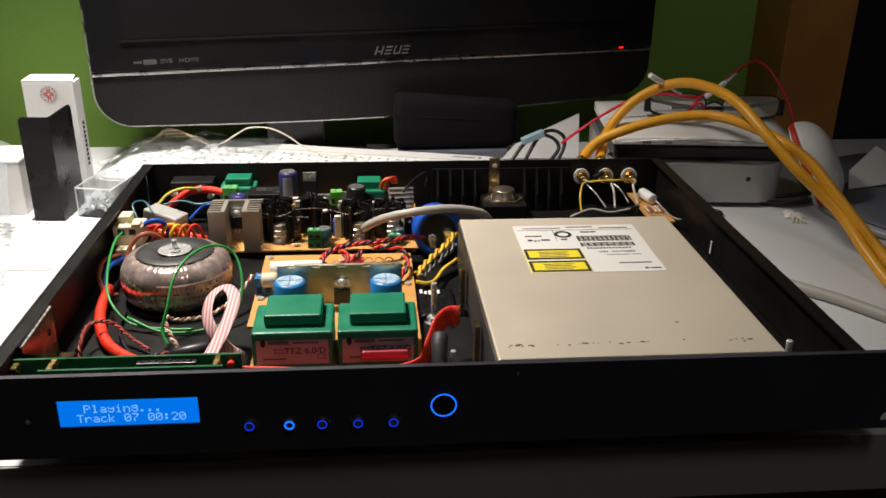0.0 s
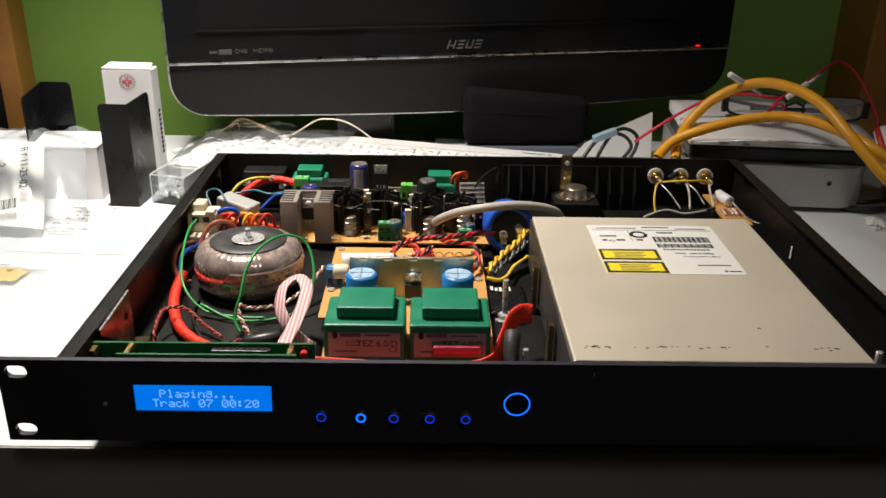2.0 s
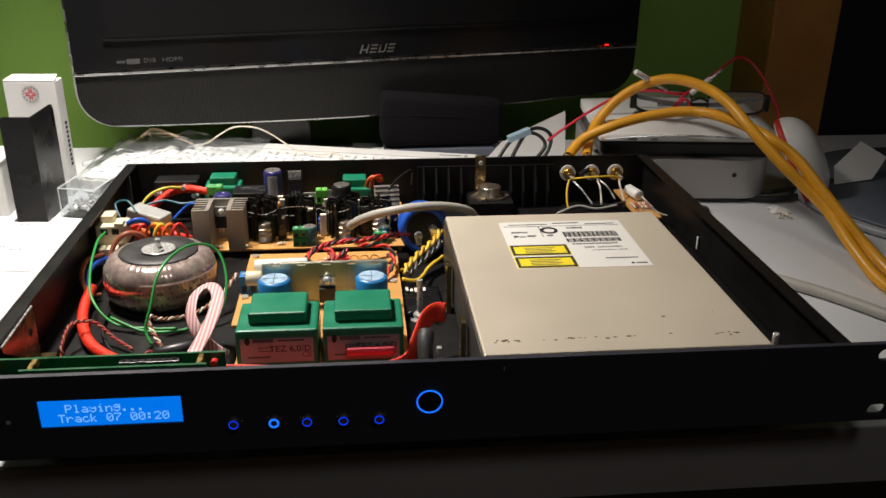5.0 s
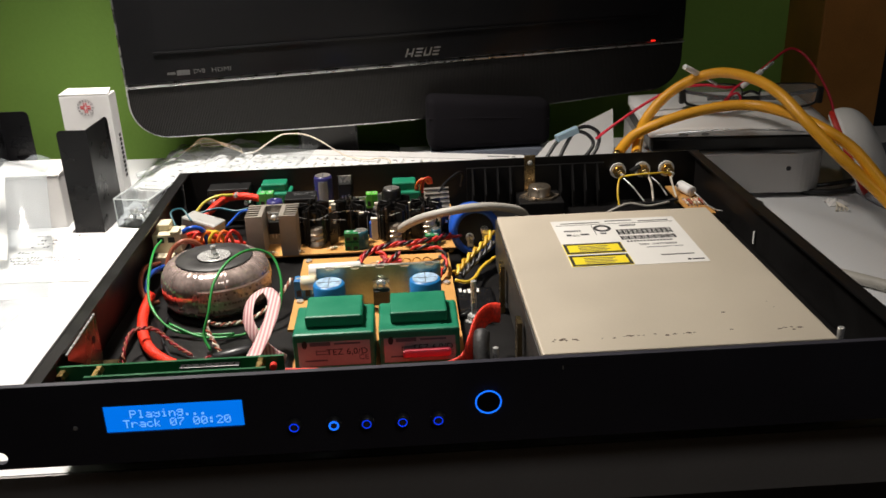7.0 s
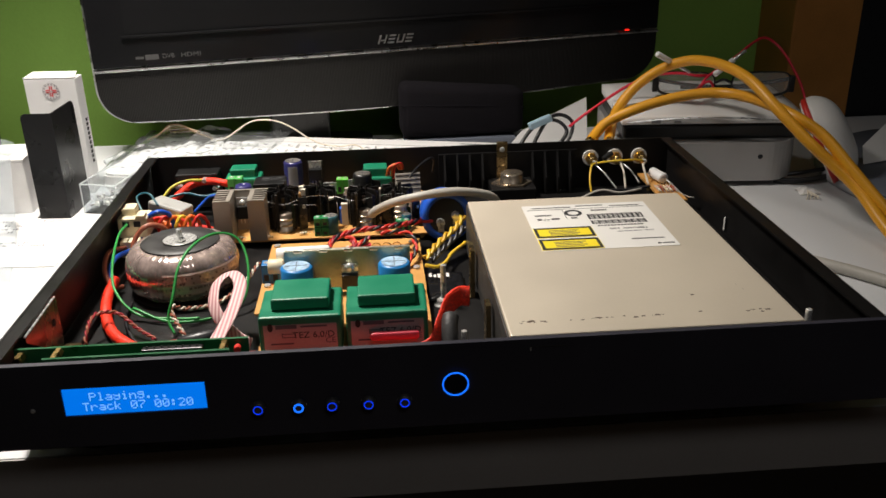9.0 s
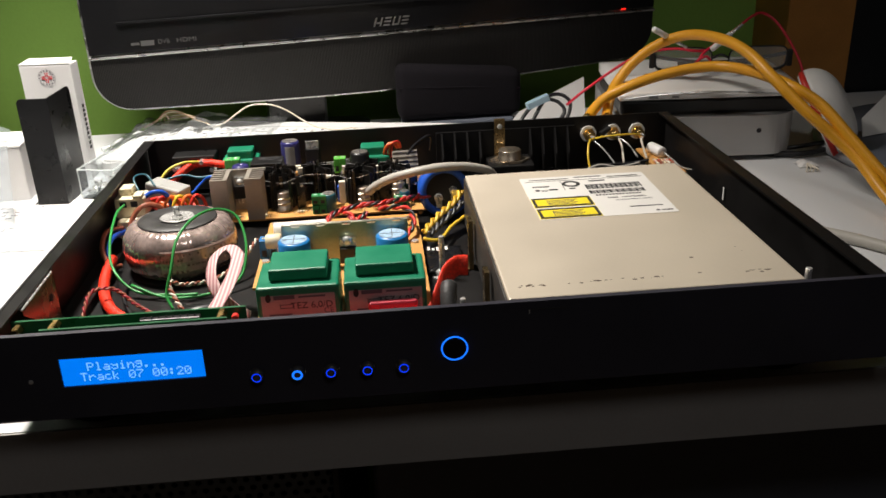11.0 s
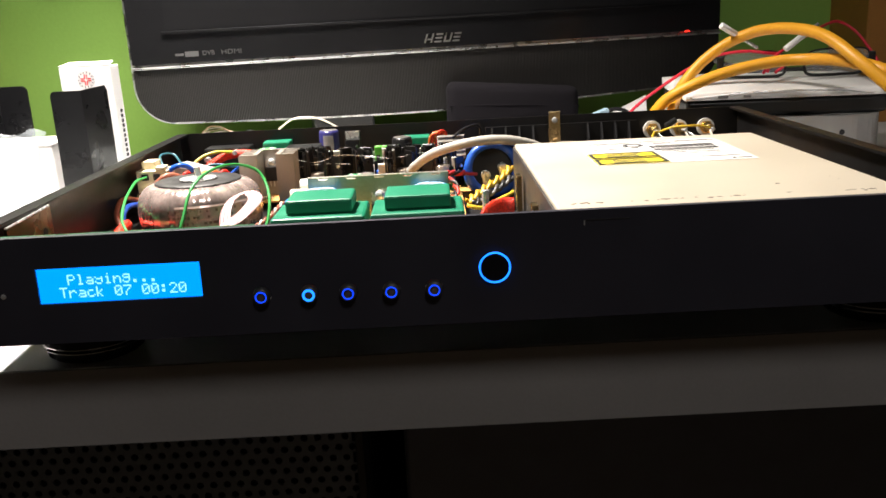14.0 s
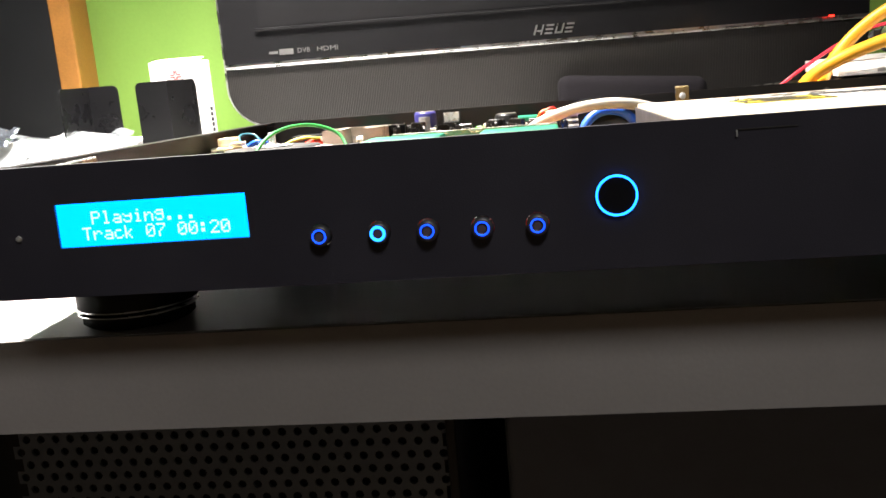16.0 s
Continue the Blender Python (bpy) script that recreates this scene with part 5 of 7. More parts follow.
def build_big_capacitor():
    a, d = Vector((0.0172, 0.2250, 0.0378)), Vector((0.0, 1, -0.25)).normalized()
    c = amp_thing("large_capacitor", (0.0185, 0.275, 0.0157), "large blue can capacitor lying with its terminals forward", "capacitor")
    m = Matrix.Translation(a) @ d.to_track_quat("Z", "Y").to_matrix().to_4x4()
    part("can", turned([(0.0130, 0.0035), (0.0130, 0.0005), (0.0154, 0), (0.0180, 0.0012), (0.0180, 0.040), (0.0168, 0.0415), (0, 0.0415)], 48, m), "blue", c, "blue plastic sleeve", True)
    part("end_disc", turned([(0, 0.0028), (0.0129, 0.0028), (0.0129, 0.0034), (0, 0.0034)], 40, m), "black_plastic", c, "black end disc")
    for x, z in ((-0.0045, -0.0042), (0.0062, 0.0006)):
        base = a + Vector((x, 0.001, z))
        part("terminal_screw", rod(base, base + Vector((0, -0.0045, 0)), 0.0030, 12), "zinc", c)
        part("solder_lug", box(base.x - 0.0022, base.x + 0.0022, base.y - 0.0058, base.y - 0.0047, base.z - 0.006, base.z + 0.002, 0.0004), "zinc", c)
    part("clamp_foot", box(0.006, 0.029, 0.24, 0.275, 0.0157, 0.0163), "black", c)


def build_rear_corner():
    """Rear wall: fins, power device, sockets and the small output board."""
    f = amp_thing("finned_heatsink", (0.077, 0.335, 0.0157), "black finned heatsink inside the rear wall", "heatsink")
    part("back_plate", box(0.020, 0.135, 0.3385, 0.3412, 0.0157, 0.0500), "black", f)
    for k in range(11):
        x = 0.024 + 0.0104 * k
        if 0.058 < x < 0.096:
            continue
        part("fin", plate([(0.3383, 0.0160), (0.3383, 0.0495), (0.3370, 0.0495), (0.3285, 0.0300), (0.3285, 0.0160)], 0.0014, Matrix.Translation((x, 0, 0)) @ Matrix(((0, 0, 1, 0), (1, 0, 0, 0), (0, 1, 0, 0), (0, 0, 0, 1)))), "black", f)
    part("device_block", box(0.060, 0.096, 0.3060, 0.3380, 0.0157, 0.0285, 0.0008), "black", f)
    t = amp_thing("power_device", (0.078, 0.322, 0.0286), "metal-can power device on a lozenge base", "transistor")
    part("base_plate", plate([(-0.0165, 0), (-0.008, -0.0105), (0.008, -0.0105), (0.0165, 0), (0.008, 0.0105), (-0.008, 0.0105)], 0.0016, Matrix.Translation((0.078, 0.321, 0.0287))), "silver_warm", t)
    part("can", turned([(0, 0), (0.0100, 0), (0.0100, 0.0008), (0.0092, 0.0014), (0.0092, 0.0070), (0.0085, 0.0078), (0, 0.0080)], 28, Matrix.Translation((0.078, 0.321, 0.0304))), "silver_warm", t, "", True)
    br = amp_thing("tall_bracket", (0.0725, 0.336, 0.0286), "tall narrow passivated bracket with a bolt", "bracket")
    part("strip", box(0.0675, 0.0765, 0.3352, 0.3366, 0.0287, 0.0600, 0.0004), "gold", br)
    part("bolt", turned([(0, 0), (0.0022, 0), (0.0018, 0.0014), (0, 0.0016)], 12, Matrix.Translation((0.0722, 0.3351, 0.0535)) @ FACING), "zinc", br)
    for x in (0.1470, 0.1675, 0.1880):
        s = amp_thing("phono_socket", (x, 0.333, 0.042), "gold phono socket with a white washer in the rear wall", "socket", "phono sockets")
        at = Matrix.Translation((x, 0.3413, 0.0420)) @ FACING
        part("washer", turned([(0.003, 0.0001), (0.0066, 0.0001), (0.0066, 0.0022), (0.003, 0.0022)], 24, at), "white_plastic", s)
        part("nut", turned([(0.002, 0.0023), (0.0052, 0.0023), (0.0052, 0.0050), (0.002, 0.0050)], 6, at), "brass", s)
        part("barrel", turned([(0, 0.0051), (0.0036, 0.0051), (0.0036, 0.0120), (0.0030, 0.0126), (0, 0.0126)], 20, at), "brass", s, "", True)
        part("solder_tail", rod((x, 0.3287, 0.042), (x + 0.001, 0.3225, 0.0425), 0.0012, 8), "zinc", s)
    b = amp_thing("output_board", (0.197, 0.30, 0.0157), "small tan output board with a white capacitor", "circuit board")
    part("board", box(0.1855, 0.2045, 0.262, 0.332, 0.0278, 0.0292), "pcb", b)
    for y in (0.268, 0.326):
        part("standoff", rod((0.195, y, 0.0157), (0.195, y, 0.0277), 0.0025, 6), "brass", b)
    part("film_capacitor", rod((0.1935, 0.318, 0.0340), (0.1975, 0.300, 0.0340), 0.0044, 16), "white_plastic", b, "white tubular capacitor", True)
    for k in range(5):
        resistor((0.1885 + 0.003 * k, 0.294, 0.0312), (0.1885 + 0.003 * k, 0.276, 0.0312), 0.001, ("cream", "brown", "ivory")[k % 3], b, ("red", "brown"))
    part("loose_lead", tube([(0.199, 0.298, 0.034), (0.2015, 0.29, 0.032), (0.203, 0.275, 0.0305), (0.205, 0.262, 0.0315), (0.2065, 0.255, 0.033)], 0.0006, 5, 6), "zinc", b)
    for pts, r, m in (
        (((0.147, 0.3225, 0.0425), (0.142, 0.315, 0.042), (0.139, 0.306, 0.034), (0.1395, 0.300, 0.024)), 0.0009, "yellow"),
        (((0.149, 0.3225, 0.0425), (0.155, 0.314, 0.046), (0.166, 0.312, 0.047), (0.178, 0.316, 0.046), (0.186, 0.321, 0.0435)), 0.0009, "yellow"),
        (((0.147, 0.322, 0.041), (0.153, 0.313, 0.036), (0.161, 0.304, 0.0255)), 0.0007, "zinc"),
        (((0.168, 0.322, 0.041), (0.169, 0.315, 0.036), (0.1685, 0.306, 0.0255)), 0.0009, "cream"),
        (((0.170, 0.322, 0.041), (0.175, 0.315, 0.037), (0.180, 0.307, 0.029)), 0.0007, "zinc"),
        (((0.188, 0.322, 0.041), (0.184, 0.313, 0.042), (0.185, 0.306, 0.034), (0.186, 0.302, 0.0292)), 0.0009, "cream"),
        (((0.132, 0.300, 0.022), (0.150, 0.298, 0.027), (0.168, 0.2995, 0.0265), (0.186, 0.297, 0.0295)), 0.0011, "black_wire"),
        (((0.128, 0.290, 0.024), (0.145, 0.293, 0.029), (0.16, 0.291, 0.027), (0.178, 0.294, 0.0285)), 0.0010, "grey_cable"),
    ):
        wire(pts, r, m, "short thin lead soldered to a phono socket", "socket leads")
    part("joined_leads", rod((0.1525, 0.3205, 0.0465), (0.1605, 0.3225, 0.0505), 0.0022, 10), "black_plastic", amp_thing("lead_splice", (0.1565, 0.3215, 0.046), "soldered splice of two leads in sleeving", "splice"))


M["silver_warm"] = mat("warm_nickel", (0.5, 0.42, 0.33), 0.3, 0.9, vary=0.15, scale=80)


def build_left_wiring():
    x0 = amp_thing("nylon_connector", (-0.199, 0.232, 0.03), "ivory nylon multi-pole connector with green wire", "connector")
    part("housing", box(-0.2095, -0.1895, 0.222, 0.240, 0.0335, 0.0475, 0.0008), "ivory", x0)
    part("upper_housing", box(-0.2075, -0.1985, 0.229, 0.241, 0.0477, 0.0525, 0.0006), "ivory", x0)
    part("latch", box(-0.1965, -0.1905, 0.2205, 0.2300, 0.0477, 0.0500, 0.0005), "ivory", x0)
    for x in (-0.206, -0.1985):
        part("pole_opening", box(x, x + 0.0045, 0.2216, 0.2225, 0.0415, 0.0455), "void", x0)
    part("lower_housing", box(-0.2075, -0.1945, 0.2125, 0.2215, 0.0225, 0.0345, 0.0008), "ivory", x0)
    part("pole_opening", box(-0.2045, -0.2, 0.2121, 0.2130, 0.0245, 0.0285), "void", x0)
    part("standing_post", box(-0.2060, -0.1935, 0.2235, 0.2385, 0.0157, 0.0333), "ivory", x0)
    fl = amp_thing("potted_filter", (-0.186, 0.268, 0.03), "translucent grey potted mains filter", "filter")
    part("body", box(-0.0145, 0.0145, -0.008, 0.008, 0, 0.019, 0.0015, m=Matrix.Translation((-0.186, 0.2705, 0.0235)) @ pose(0, 0, 0, 0, 10, -24)), "filter_grey", fl)
    part("rest", box(-0.193, -0.179, 0.264, 0.277, 0.0157, 0.0215), "black_plastic", fl)
    inlet = amp_thing("mains_inlet", (-0.168, 0.332, 0.0157), "black mains inlet in the rear wall with tinned tabs", "socket")
    part("body", box(-0.1905, -0.157, 0.3235, 0.3412, 0.0190, 0.0465, 0.001), "black_plastic", inlet)
    for x, z in ((-0.189, 0.038), (-0.168, 0.0425), (-0.1605, 0.036)):
        part("tab", box(x, x + 0.0045, 0.3165, 0.3233, z, z + 0.0008), "zinc", inlet)
        part("crimp", rod((x + 0.002, 0.3185, z + 0.0016), (x + 0.002, 0.3125, z + 0.0016), 0.0019, 8), "zinc", inlet)
    rnd = random.Random(11)
    loom = ("orange", "red", "orange", "yellow", "red", "orange", "red", "brown", "orange", "yellow", "red", "orange")
    for k, c in enumerate(loom):
        dz, dy = 0.013 * rnd.random(), 0.016 * rnd.random()
        pts = [(-0.195 + 0.002 * rnd.random(), 0.238, 0.036 + dz * 0.4), (-0.187, 0.246 + dy * 0.4, 0.031 + dz), (-0.179 + 0.003 * rnd.random(), 0.243 + dy, 0.027 + dz + 0.004 * rnd.random()), (-0.170, 0.248 + dy * 0.6, 0.026 + dz), (-0.161, 0.243 + dy * 0.5, 0.027 + dz * 0.6), (-0.1505, 0.247 + dy * 0.2, 0.026 + dz * 0.3)]
        wire(pts, 0.0013, c, "%s wire in the mains loom" % {"orange": "orange", "red": "red", "yellow": "yellow", "brown": "brown"}[c], "mains loom")
    for k in range(5):
        x = -0.183 + 0.006 * k
        wire([(x, 0.236, 0.026), (x - 0.002, 0.233, 0.036), (x + 0.002, 0.235, 0.043), (x + 0.006, 0.240, 0.038), (x + 0.007, 0.244, 0.028)], 0.0013, ("red", "orange", "yellow", "orange", "red")[k], "looped wire in the mains loom", "mains loom")
    wire([(-0.196, 0.224, 0.032), (-0.192, 0.229, 0.044), (-0.183, 0.230, 0.049), (-0.1765, 0.235, 0.044), (-0.176, 0.242, 0.030)], 0.0017, "blue", "thick blue mains wire", "mains loom")
    wire([(-0.199, 0.200, 0.022), (-0.195, 0.208, 0.038), (-0.187, 0.212, 0.0455), (-0.179, 0.218, 0.042), (-0.175, 0.226, 0.030)], 0.0018, "brown", "thick brown mains wire", "mains loom")
    wire([(-0.204, 0.213, 0.030), (-0.208, 0.190, 0.036), (-0.2075, 0.174, 0.030), (-0.202, 0.166, 0.022), (-0.197, 0.172, 0.019)], 0.0017, "brown", "thick brown mains wire", "mains loom")
    wire([(-0.201, 0.213, 0.028), (-0.2045, 0.188, 0.032), (-0.2050, 0.176, 0.026), (-0.200, 0.168, 0.019)], 0.0017, "blue", "thick blue mains wire", "mains loom")
    wire([(-0.198, 0.245, 0.045), (-0.203, 0.256, 0.052), (-0.196, 0.262, 0.052), (-0.188, 0.252, 0.046)], 0.0008, "teal", "thin dark teal wire", "mains loom")
    wire([(-0.203, 0.222, 0.0435), (-0.203, 0.2, 0.044), (-0.199, 0.165, 0.038), (-0.192, 0.140, 0.030), (-0.177, 0.127, 0.020), (-0.155, 0.124, 0.0175), (-0.140, 0.123, 0.0175)], 0.0009, "green_wire", "thin green wire in the chassis")
    wire([(-0.150, 0.100, 0.019), (-0.154, 0.106, 0.026), (-0.151, 0.112, 0.038), (-0.148, 0.124, 0.0520), (-0.141, 0.141, 0.0585), (-0.130, 0.157, 0.0585), (-0.118, 0.160, 0.0520), (-0.112, 0.146, 0.038), (-0.116, 0.131, 0.022), (-0.134, 0.121, 0.0178), (-0.158, 0.120, 0.0178), (-0.180, 0.130, 0.023)], 0.0009, "green_wire", "thin green wire looped over the transformer")
    twisted([(-0.108, 0.165, 0.034), (-0.116, 0.148, 0.028), (-0.130, 0.132, 0.023), (-0.146, 0.119, 0.026), (-0.153, 0.113, 0.031), (-0.150, 0.104, 0.027), (-0.140, 0.090, 0.019), (-0.130, 0.082, 0.0185)], 0.0008, ("cream", "brown"), "twisted white and brown signal pair", turns=900)
    twisted([(-0.196, 0.086, 0.018), (-0.1965, 0.092, 0.026), (-0.195, 0.106, 0.031), (-0.185, 0.114, 0.028), (-0.172, 0.106, 0.021), (-0.160, 0.096, 0.0185)], 0.0007, ("dark_red", "brown"), "twisted dark red signal pair", turns=800)
    twisted([(-0.172, 0.078, 0.0185), (-0.158, 0.084, 0.020), (-0.14, 0.09, 0.021), (-0.125, 0.093, 0.0195)], 0.0008, ("black_wire", "dark_red"), "twisted black and red pair", turns=700)
    wire([(-0.186, 0.150, 0.0175), (-0.184, 0.125, 0.019), (-0.177, 0.106, 0.018), (-0.168, 0.09, 0.0172)], 0.0010, "black_wire", "thin black wire in the chassis")
    # braided sleeves
    cable("cable_sleeve", tube([(-0.2015, 0.172, 0.024), (-0.2005, 0.150, 0.022), (-0.195, 0.125, 0.0205), (-0.184, 0.101, 0.020), (-0.167, 0.083, 0.020), (-0.148, 0.073, 0.020), (-0.130, 0.066, 0.021)], 0.0034, 12, 10), "red_braid", "red braided cable sleeve along the chassis floor", "cable sleeve", "braided sleeves", AMP)
    cable("cable_sleeve", tube([(-0.118, 0.055, 0.024), (-0.099, 0.048, 0.0275), (-0.076, 0.0455, 0.0275), (-0.050, 0.0455, 0.026), (-0.025, 0.0465, 0.0255), (-0.006, 0.052, 0.0275), (0.0005, 0.064, 0.0335), (0.0060, 0.078, 0.0390), (0.0125, 0.086, 0.0405), (0.0185, 0.087, 0.0400)], 0.004, 12, 10, flat=(0.0014, 0.0058)), "red_braid", "flat red braided cable sleeve before the transformers", "cable sleeve", "braided sleeves", AMP)
    cable("cable_sleeve", tube([(-0.200, 0.296, 0.0225), (-0.190, 0.309, 0.031), (-0.176, 0.3155, 0.0405), (-0.161, 0.3155, 0.043), (-0.1475, 0.3135, 0.041)], 0.0030, 12, 10), "red_braid", "red braided cable sleeve by the mains inlet", "cable sleeve", "braided sleeves", AMP)
    wire([(-0.199, 0.296, 0.032), (-0.190, 0.305, 0.042), (-0.179, 0.3105, 0.0455), (-0.168, 0.3145, 0.0445)], 0.0012, "yellow_green", "yellow-green earth wire by the inlet")
    wire([(-0.198, 0.300, 0.034), (-0.180, 0.304, 0.0375), (-0.165, 0.300, 0.036), (-0.152, 0.304, 0.037)], 0.0010, "teal", "thin dark blue wire")
    wire([(-0.172, 0.292, 0.026), (-0.163, 0.297, 0.034), (-0.156, 0.294, 0.038), (-0.148, 0.300, 0.034)], 0.0011, "blue", "thin blue wire in the chassis")
    # ribbon cable loop
    cable("ribbon_cable", tube([(-0.1125, 0.0315, 0.0495), (-0.1105, 0.056, 0.0485), (-0.1090, 0.080, 0.0490), (-0.1100, 0.100, 0.0500), (-0.1165, 0.111, 0.0508), (-0.1235, 0.104, 0.0480), (-0.1245, 0.092, 0.0410), (-0.119, 0.083, 0.033), (-0.111, 0.0825, 0.0235), (-0.104, 0.078, 0.0215)], 0.004, 10, 8, flat=(0.0038, 0.0006)), "ribbon", "pink striped flat ribbon cable bent into a loop", "ribbon cable", "", AMP)
    s = amp_thing("black_sleeve", (-0.134, 0.089, 0.0157), "short black heat-shrink sleeve on the chassis floor", "cable sleeve")
    part("tube", rod((-0.145, 0.085, 0.0205), (-0.1225, 0.0915, 0.0222), 0.0042, 16), "black_wire", s, "", True)


M["filter_grey"] = mat("translucent_grey_resin", (0.38, 0.38, 0.36), 0.3, vary=0.12)
M["yellow_green"] = mat("yellow_green_earth", (0.5, 0.45, 0.05), 0.4, vary=0.35, scale=200)


def ribbon_material():
    m = mat("pink_striped_ribbon", (0.78, 0.55, 0.53), 0.45, vary=0.0)
    nodes, links = m.node_tree.nodes, m.node_tree.links
    co, wave, mix = nodes.new("ShaderNodeTexCoord"), nodes.new("ShaderNodeTexWave"), nodes.new("ShaderNodeMix")
    wave.bands_direction, mix.data_type = "X", "RGBA"
    wave.inputs["Scale"].default_value = 150
    mix.inputs[6].default_value, mix.inputs[7].default_value = (0.5, 0.2, 0.22, 1), (0.82, 0.62, 0.60, 1)
    links.new(co.outputs["Object"], wave.inputs["Vector"])
    links.new(wave.outputs["Fac"], mix.inputs[0])
    links.new(mix.outputs[2], nodes["Principled BSDF"].inputs["Base Color"])
    return m


M["ribbon"] = ribbon_material()
M["amber_wire"] = mat("deep_yellow_wire", (0.62, 0.36, 0.02), 0.4, vary=0.1)
M["grey_dark"] = mat("dark_grey_wire", (0.09, 0.085, 0.085), 0.4, vary=0.1)


def build_middle_wiring():
    cable("shielded_cable", tube([(-0.036, 0.2455, 0.0345), (-0.031, 0.2385, 0.0405), (-0.020, 0.229, 0.0485), (-0.003, 0.2235, 0.0540), (0.016, 0.2245, 0.0560), (0.034, 0.230, 0.0535), (0.050, 0.238, 0.047), (0.058, 0.246, 0.036)], 0.0031, 14, 10), "grey_cable", "thick grey shielded cable arching over the capacitor", "cable", "", AMP)
    twisted([(0.004, 0.232, 0.034), (-0.010, 0.216, 0.0375), (-0.028, 0.207, 0.0385), (-0.046, 0.206, 0.0375), (-0.060, 0.198, 0.036), (-0.0645, 0.187, 0.0325), (-0.055, 0.183, 0.0310), (-0.044, 0.189, 0.034), (-0.038, 0.196, 0.036)], 0.0011, ("dark_red", "black_wire", "red"), "twisted red and black supply wires", "supply wires", 420)
    twisted([(-0.030, 0.203, 0.0355), (-0.016, 0.202, 0.0365), (-0.0085, 0.195, 0.035), (-0.0075, 0.182, 0.031), (-0.0125, 0.170, 0.0285), (-0.0175, 0.163, 0.0275)], 0.0011, ("red", "black_wire"), "twisted red and black supply wires", "supply wires", 420)
    twisted([(-0.052, 0.2, 0.0355), (-0.048, 0.192, 0.034), (-0.052, 0.184, 0.030)], 0.0013, ("red", "dark_red"), "twisted red supply wires", "supply wires", 420)
    twisted([(0.0285, 0.222, 0.0385), (0.022, 0.211, 0.0345), (0.012, 0.199, 0.031), (0.003, 0.186, 0.0275), (-0.001, 0.178, 0.0262)], 0.0014, ("yellow", "amber_wire"), "twisted yellow drive supply wires", "supply wires", 420)
    twisted([(0.0285, 0.214, 0.0335), (0.020, 0.202, 0.030), (0.010, 0.190, 0.0265), (0.003, 0.176, 0.0255)], 0.0013, ("grey_dark", "black_wire"), "twisted grey and black drive supply wires", "supply wires", 420)
    wire([(0.0285, 0.205, 0.0255), (0.018, 0.192, 0.0235), (0.012, 0.176, 0.0235), (0.006, 0.167, 0.0245), (-0.002, 0.166, 0.0265)], 0.0013, "yellow", "yellow drive supply wire", "supply wires")
    wire([(0.013, 0.236, 0.0295), (0.008, 0.229, 0.0335), (0.002, 0.224, 0.035), (-0.006, 0.226, 0.036)], 0.0012, "dark_red", "dark red capacitor lead", "supply wires")
    wire([(-0.006, 0.276, 0.052), (-0.001, 0.287, 0.0545), (0.006, 0.300, 0.0560), (0.0125, 0.312, 0.0555), (0.0150, 0.320, 0.050), (0.0140, 0.325, 0.040)], 0.0010, "black_wire", "thin black wire near the rear wall")
    for k in range(4):
        wire([(-0.024 + 0.002 * k, 0.312, 0.040), (-0.022 + 0.002 * k, 0.309, 0.049 + 0.001 * k), (-0.017 + 0.002 * k, 0.311, 0.0520), (-0.013 + 0.001 * k, 0.316, 0.046)], 0.0008, ("orange", "red")[k % 2], "thin orange-red transformer lead")
    st = amp_thing("threaded_stud", (0.007, 0.128, 0.0157), "zinc threaded stud with washer and nut on the floor", "bolt", "studs")
    part("shaft", rod((0.007, 0.128, 0.0157), (0.007, 0.128, 0.0425), 0.0018, 12), "zinc", st)
    part("washer", rod((0.007, 0.128, 0.0157), (0.007, 0.128, 0.0167), 0.0062, 24), "zinc", st)
    part("nut", rod((0.007, 0.128, 0.0168), (0.007, 0.128, 0.0202), 0.0043, 6), "zinc", st)
    st2 = amp_thing("threaded_stud", (0.0125, 0.056, 0.0157), "short zinc stud with a nut on the floor", "bolt", "studs")
    part("shaft", rod((0.0125, 0.056, 0.0157), (0.0125, 0.056, 0.0345), 0.0016, 12), "zinc", st2)
    part("nut", rod((0.0125, 0.056, 0.0157), (0.0125, 0.056, 0.019), 0.004, 6), "zinc", st2)
    sl = amp_thing("black_sleeve", (0.0055, 0.06, 0.0157), "black crumpled heat-shrink sleeve standing behind the panel", "cable sleeve")
    part("tube", tube([(0.0050, 0.050, 0.0162), (0.0048, 0.054, 0.026), (0.0052, 0.061, 0.035), (0.0060, 0.067, 0.0375)], 0.0046, 14, 6), "rubber_grey", sl, "", True)
    bag = amp_thing("printed_pouch", (0.010, 0.150, 0.0157), "crumpled black pouch with silvery print on the floor", "pouch")
    bm = bmesh.new()
    g = [[bm.verts.new((-0.002 + 0.003 * i, 0.128 + 0.0045 * j, 0.0172 + 0.0045 * noise.noise((i * 0.7, j * 0.5, 2.0)) * (1 if 0 < i < 8 and 0 < j < 9 else 0) + 0.002)) for j in range(10)] for i in range(9)]
    for i in range(8):
        for j in range(9):
            bm.faces.new((g[i][j], g[i + 1][j], g[i + 1][j + 1], g[i][j + 1]))
    got = bmesh.ops.extrude_face_region(bm, geom=bm.faces[:])
    bmesh.ops.translate(bm, vec=(0, 0, -0.0012), verts=[v for v in got["geom"] if isinstance(v, bmesh.types.BMVert)])
    part("film", bm, "gloss_black", bag, "", True)
    part("print_patch", bars([(0.000 + 0.0028 * k, 0.1585 - 0.001 * (k % 3), 0.0018, 0.006 - 0.002 * (k % 2)) for k in range(5)], Matrix.Translation((0, 0, 0.0212)) @ pose(0, 0, 0, 0, 0, 0)), "label", bag)
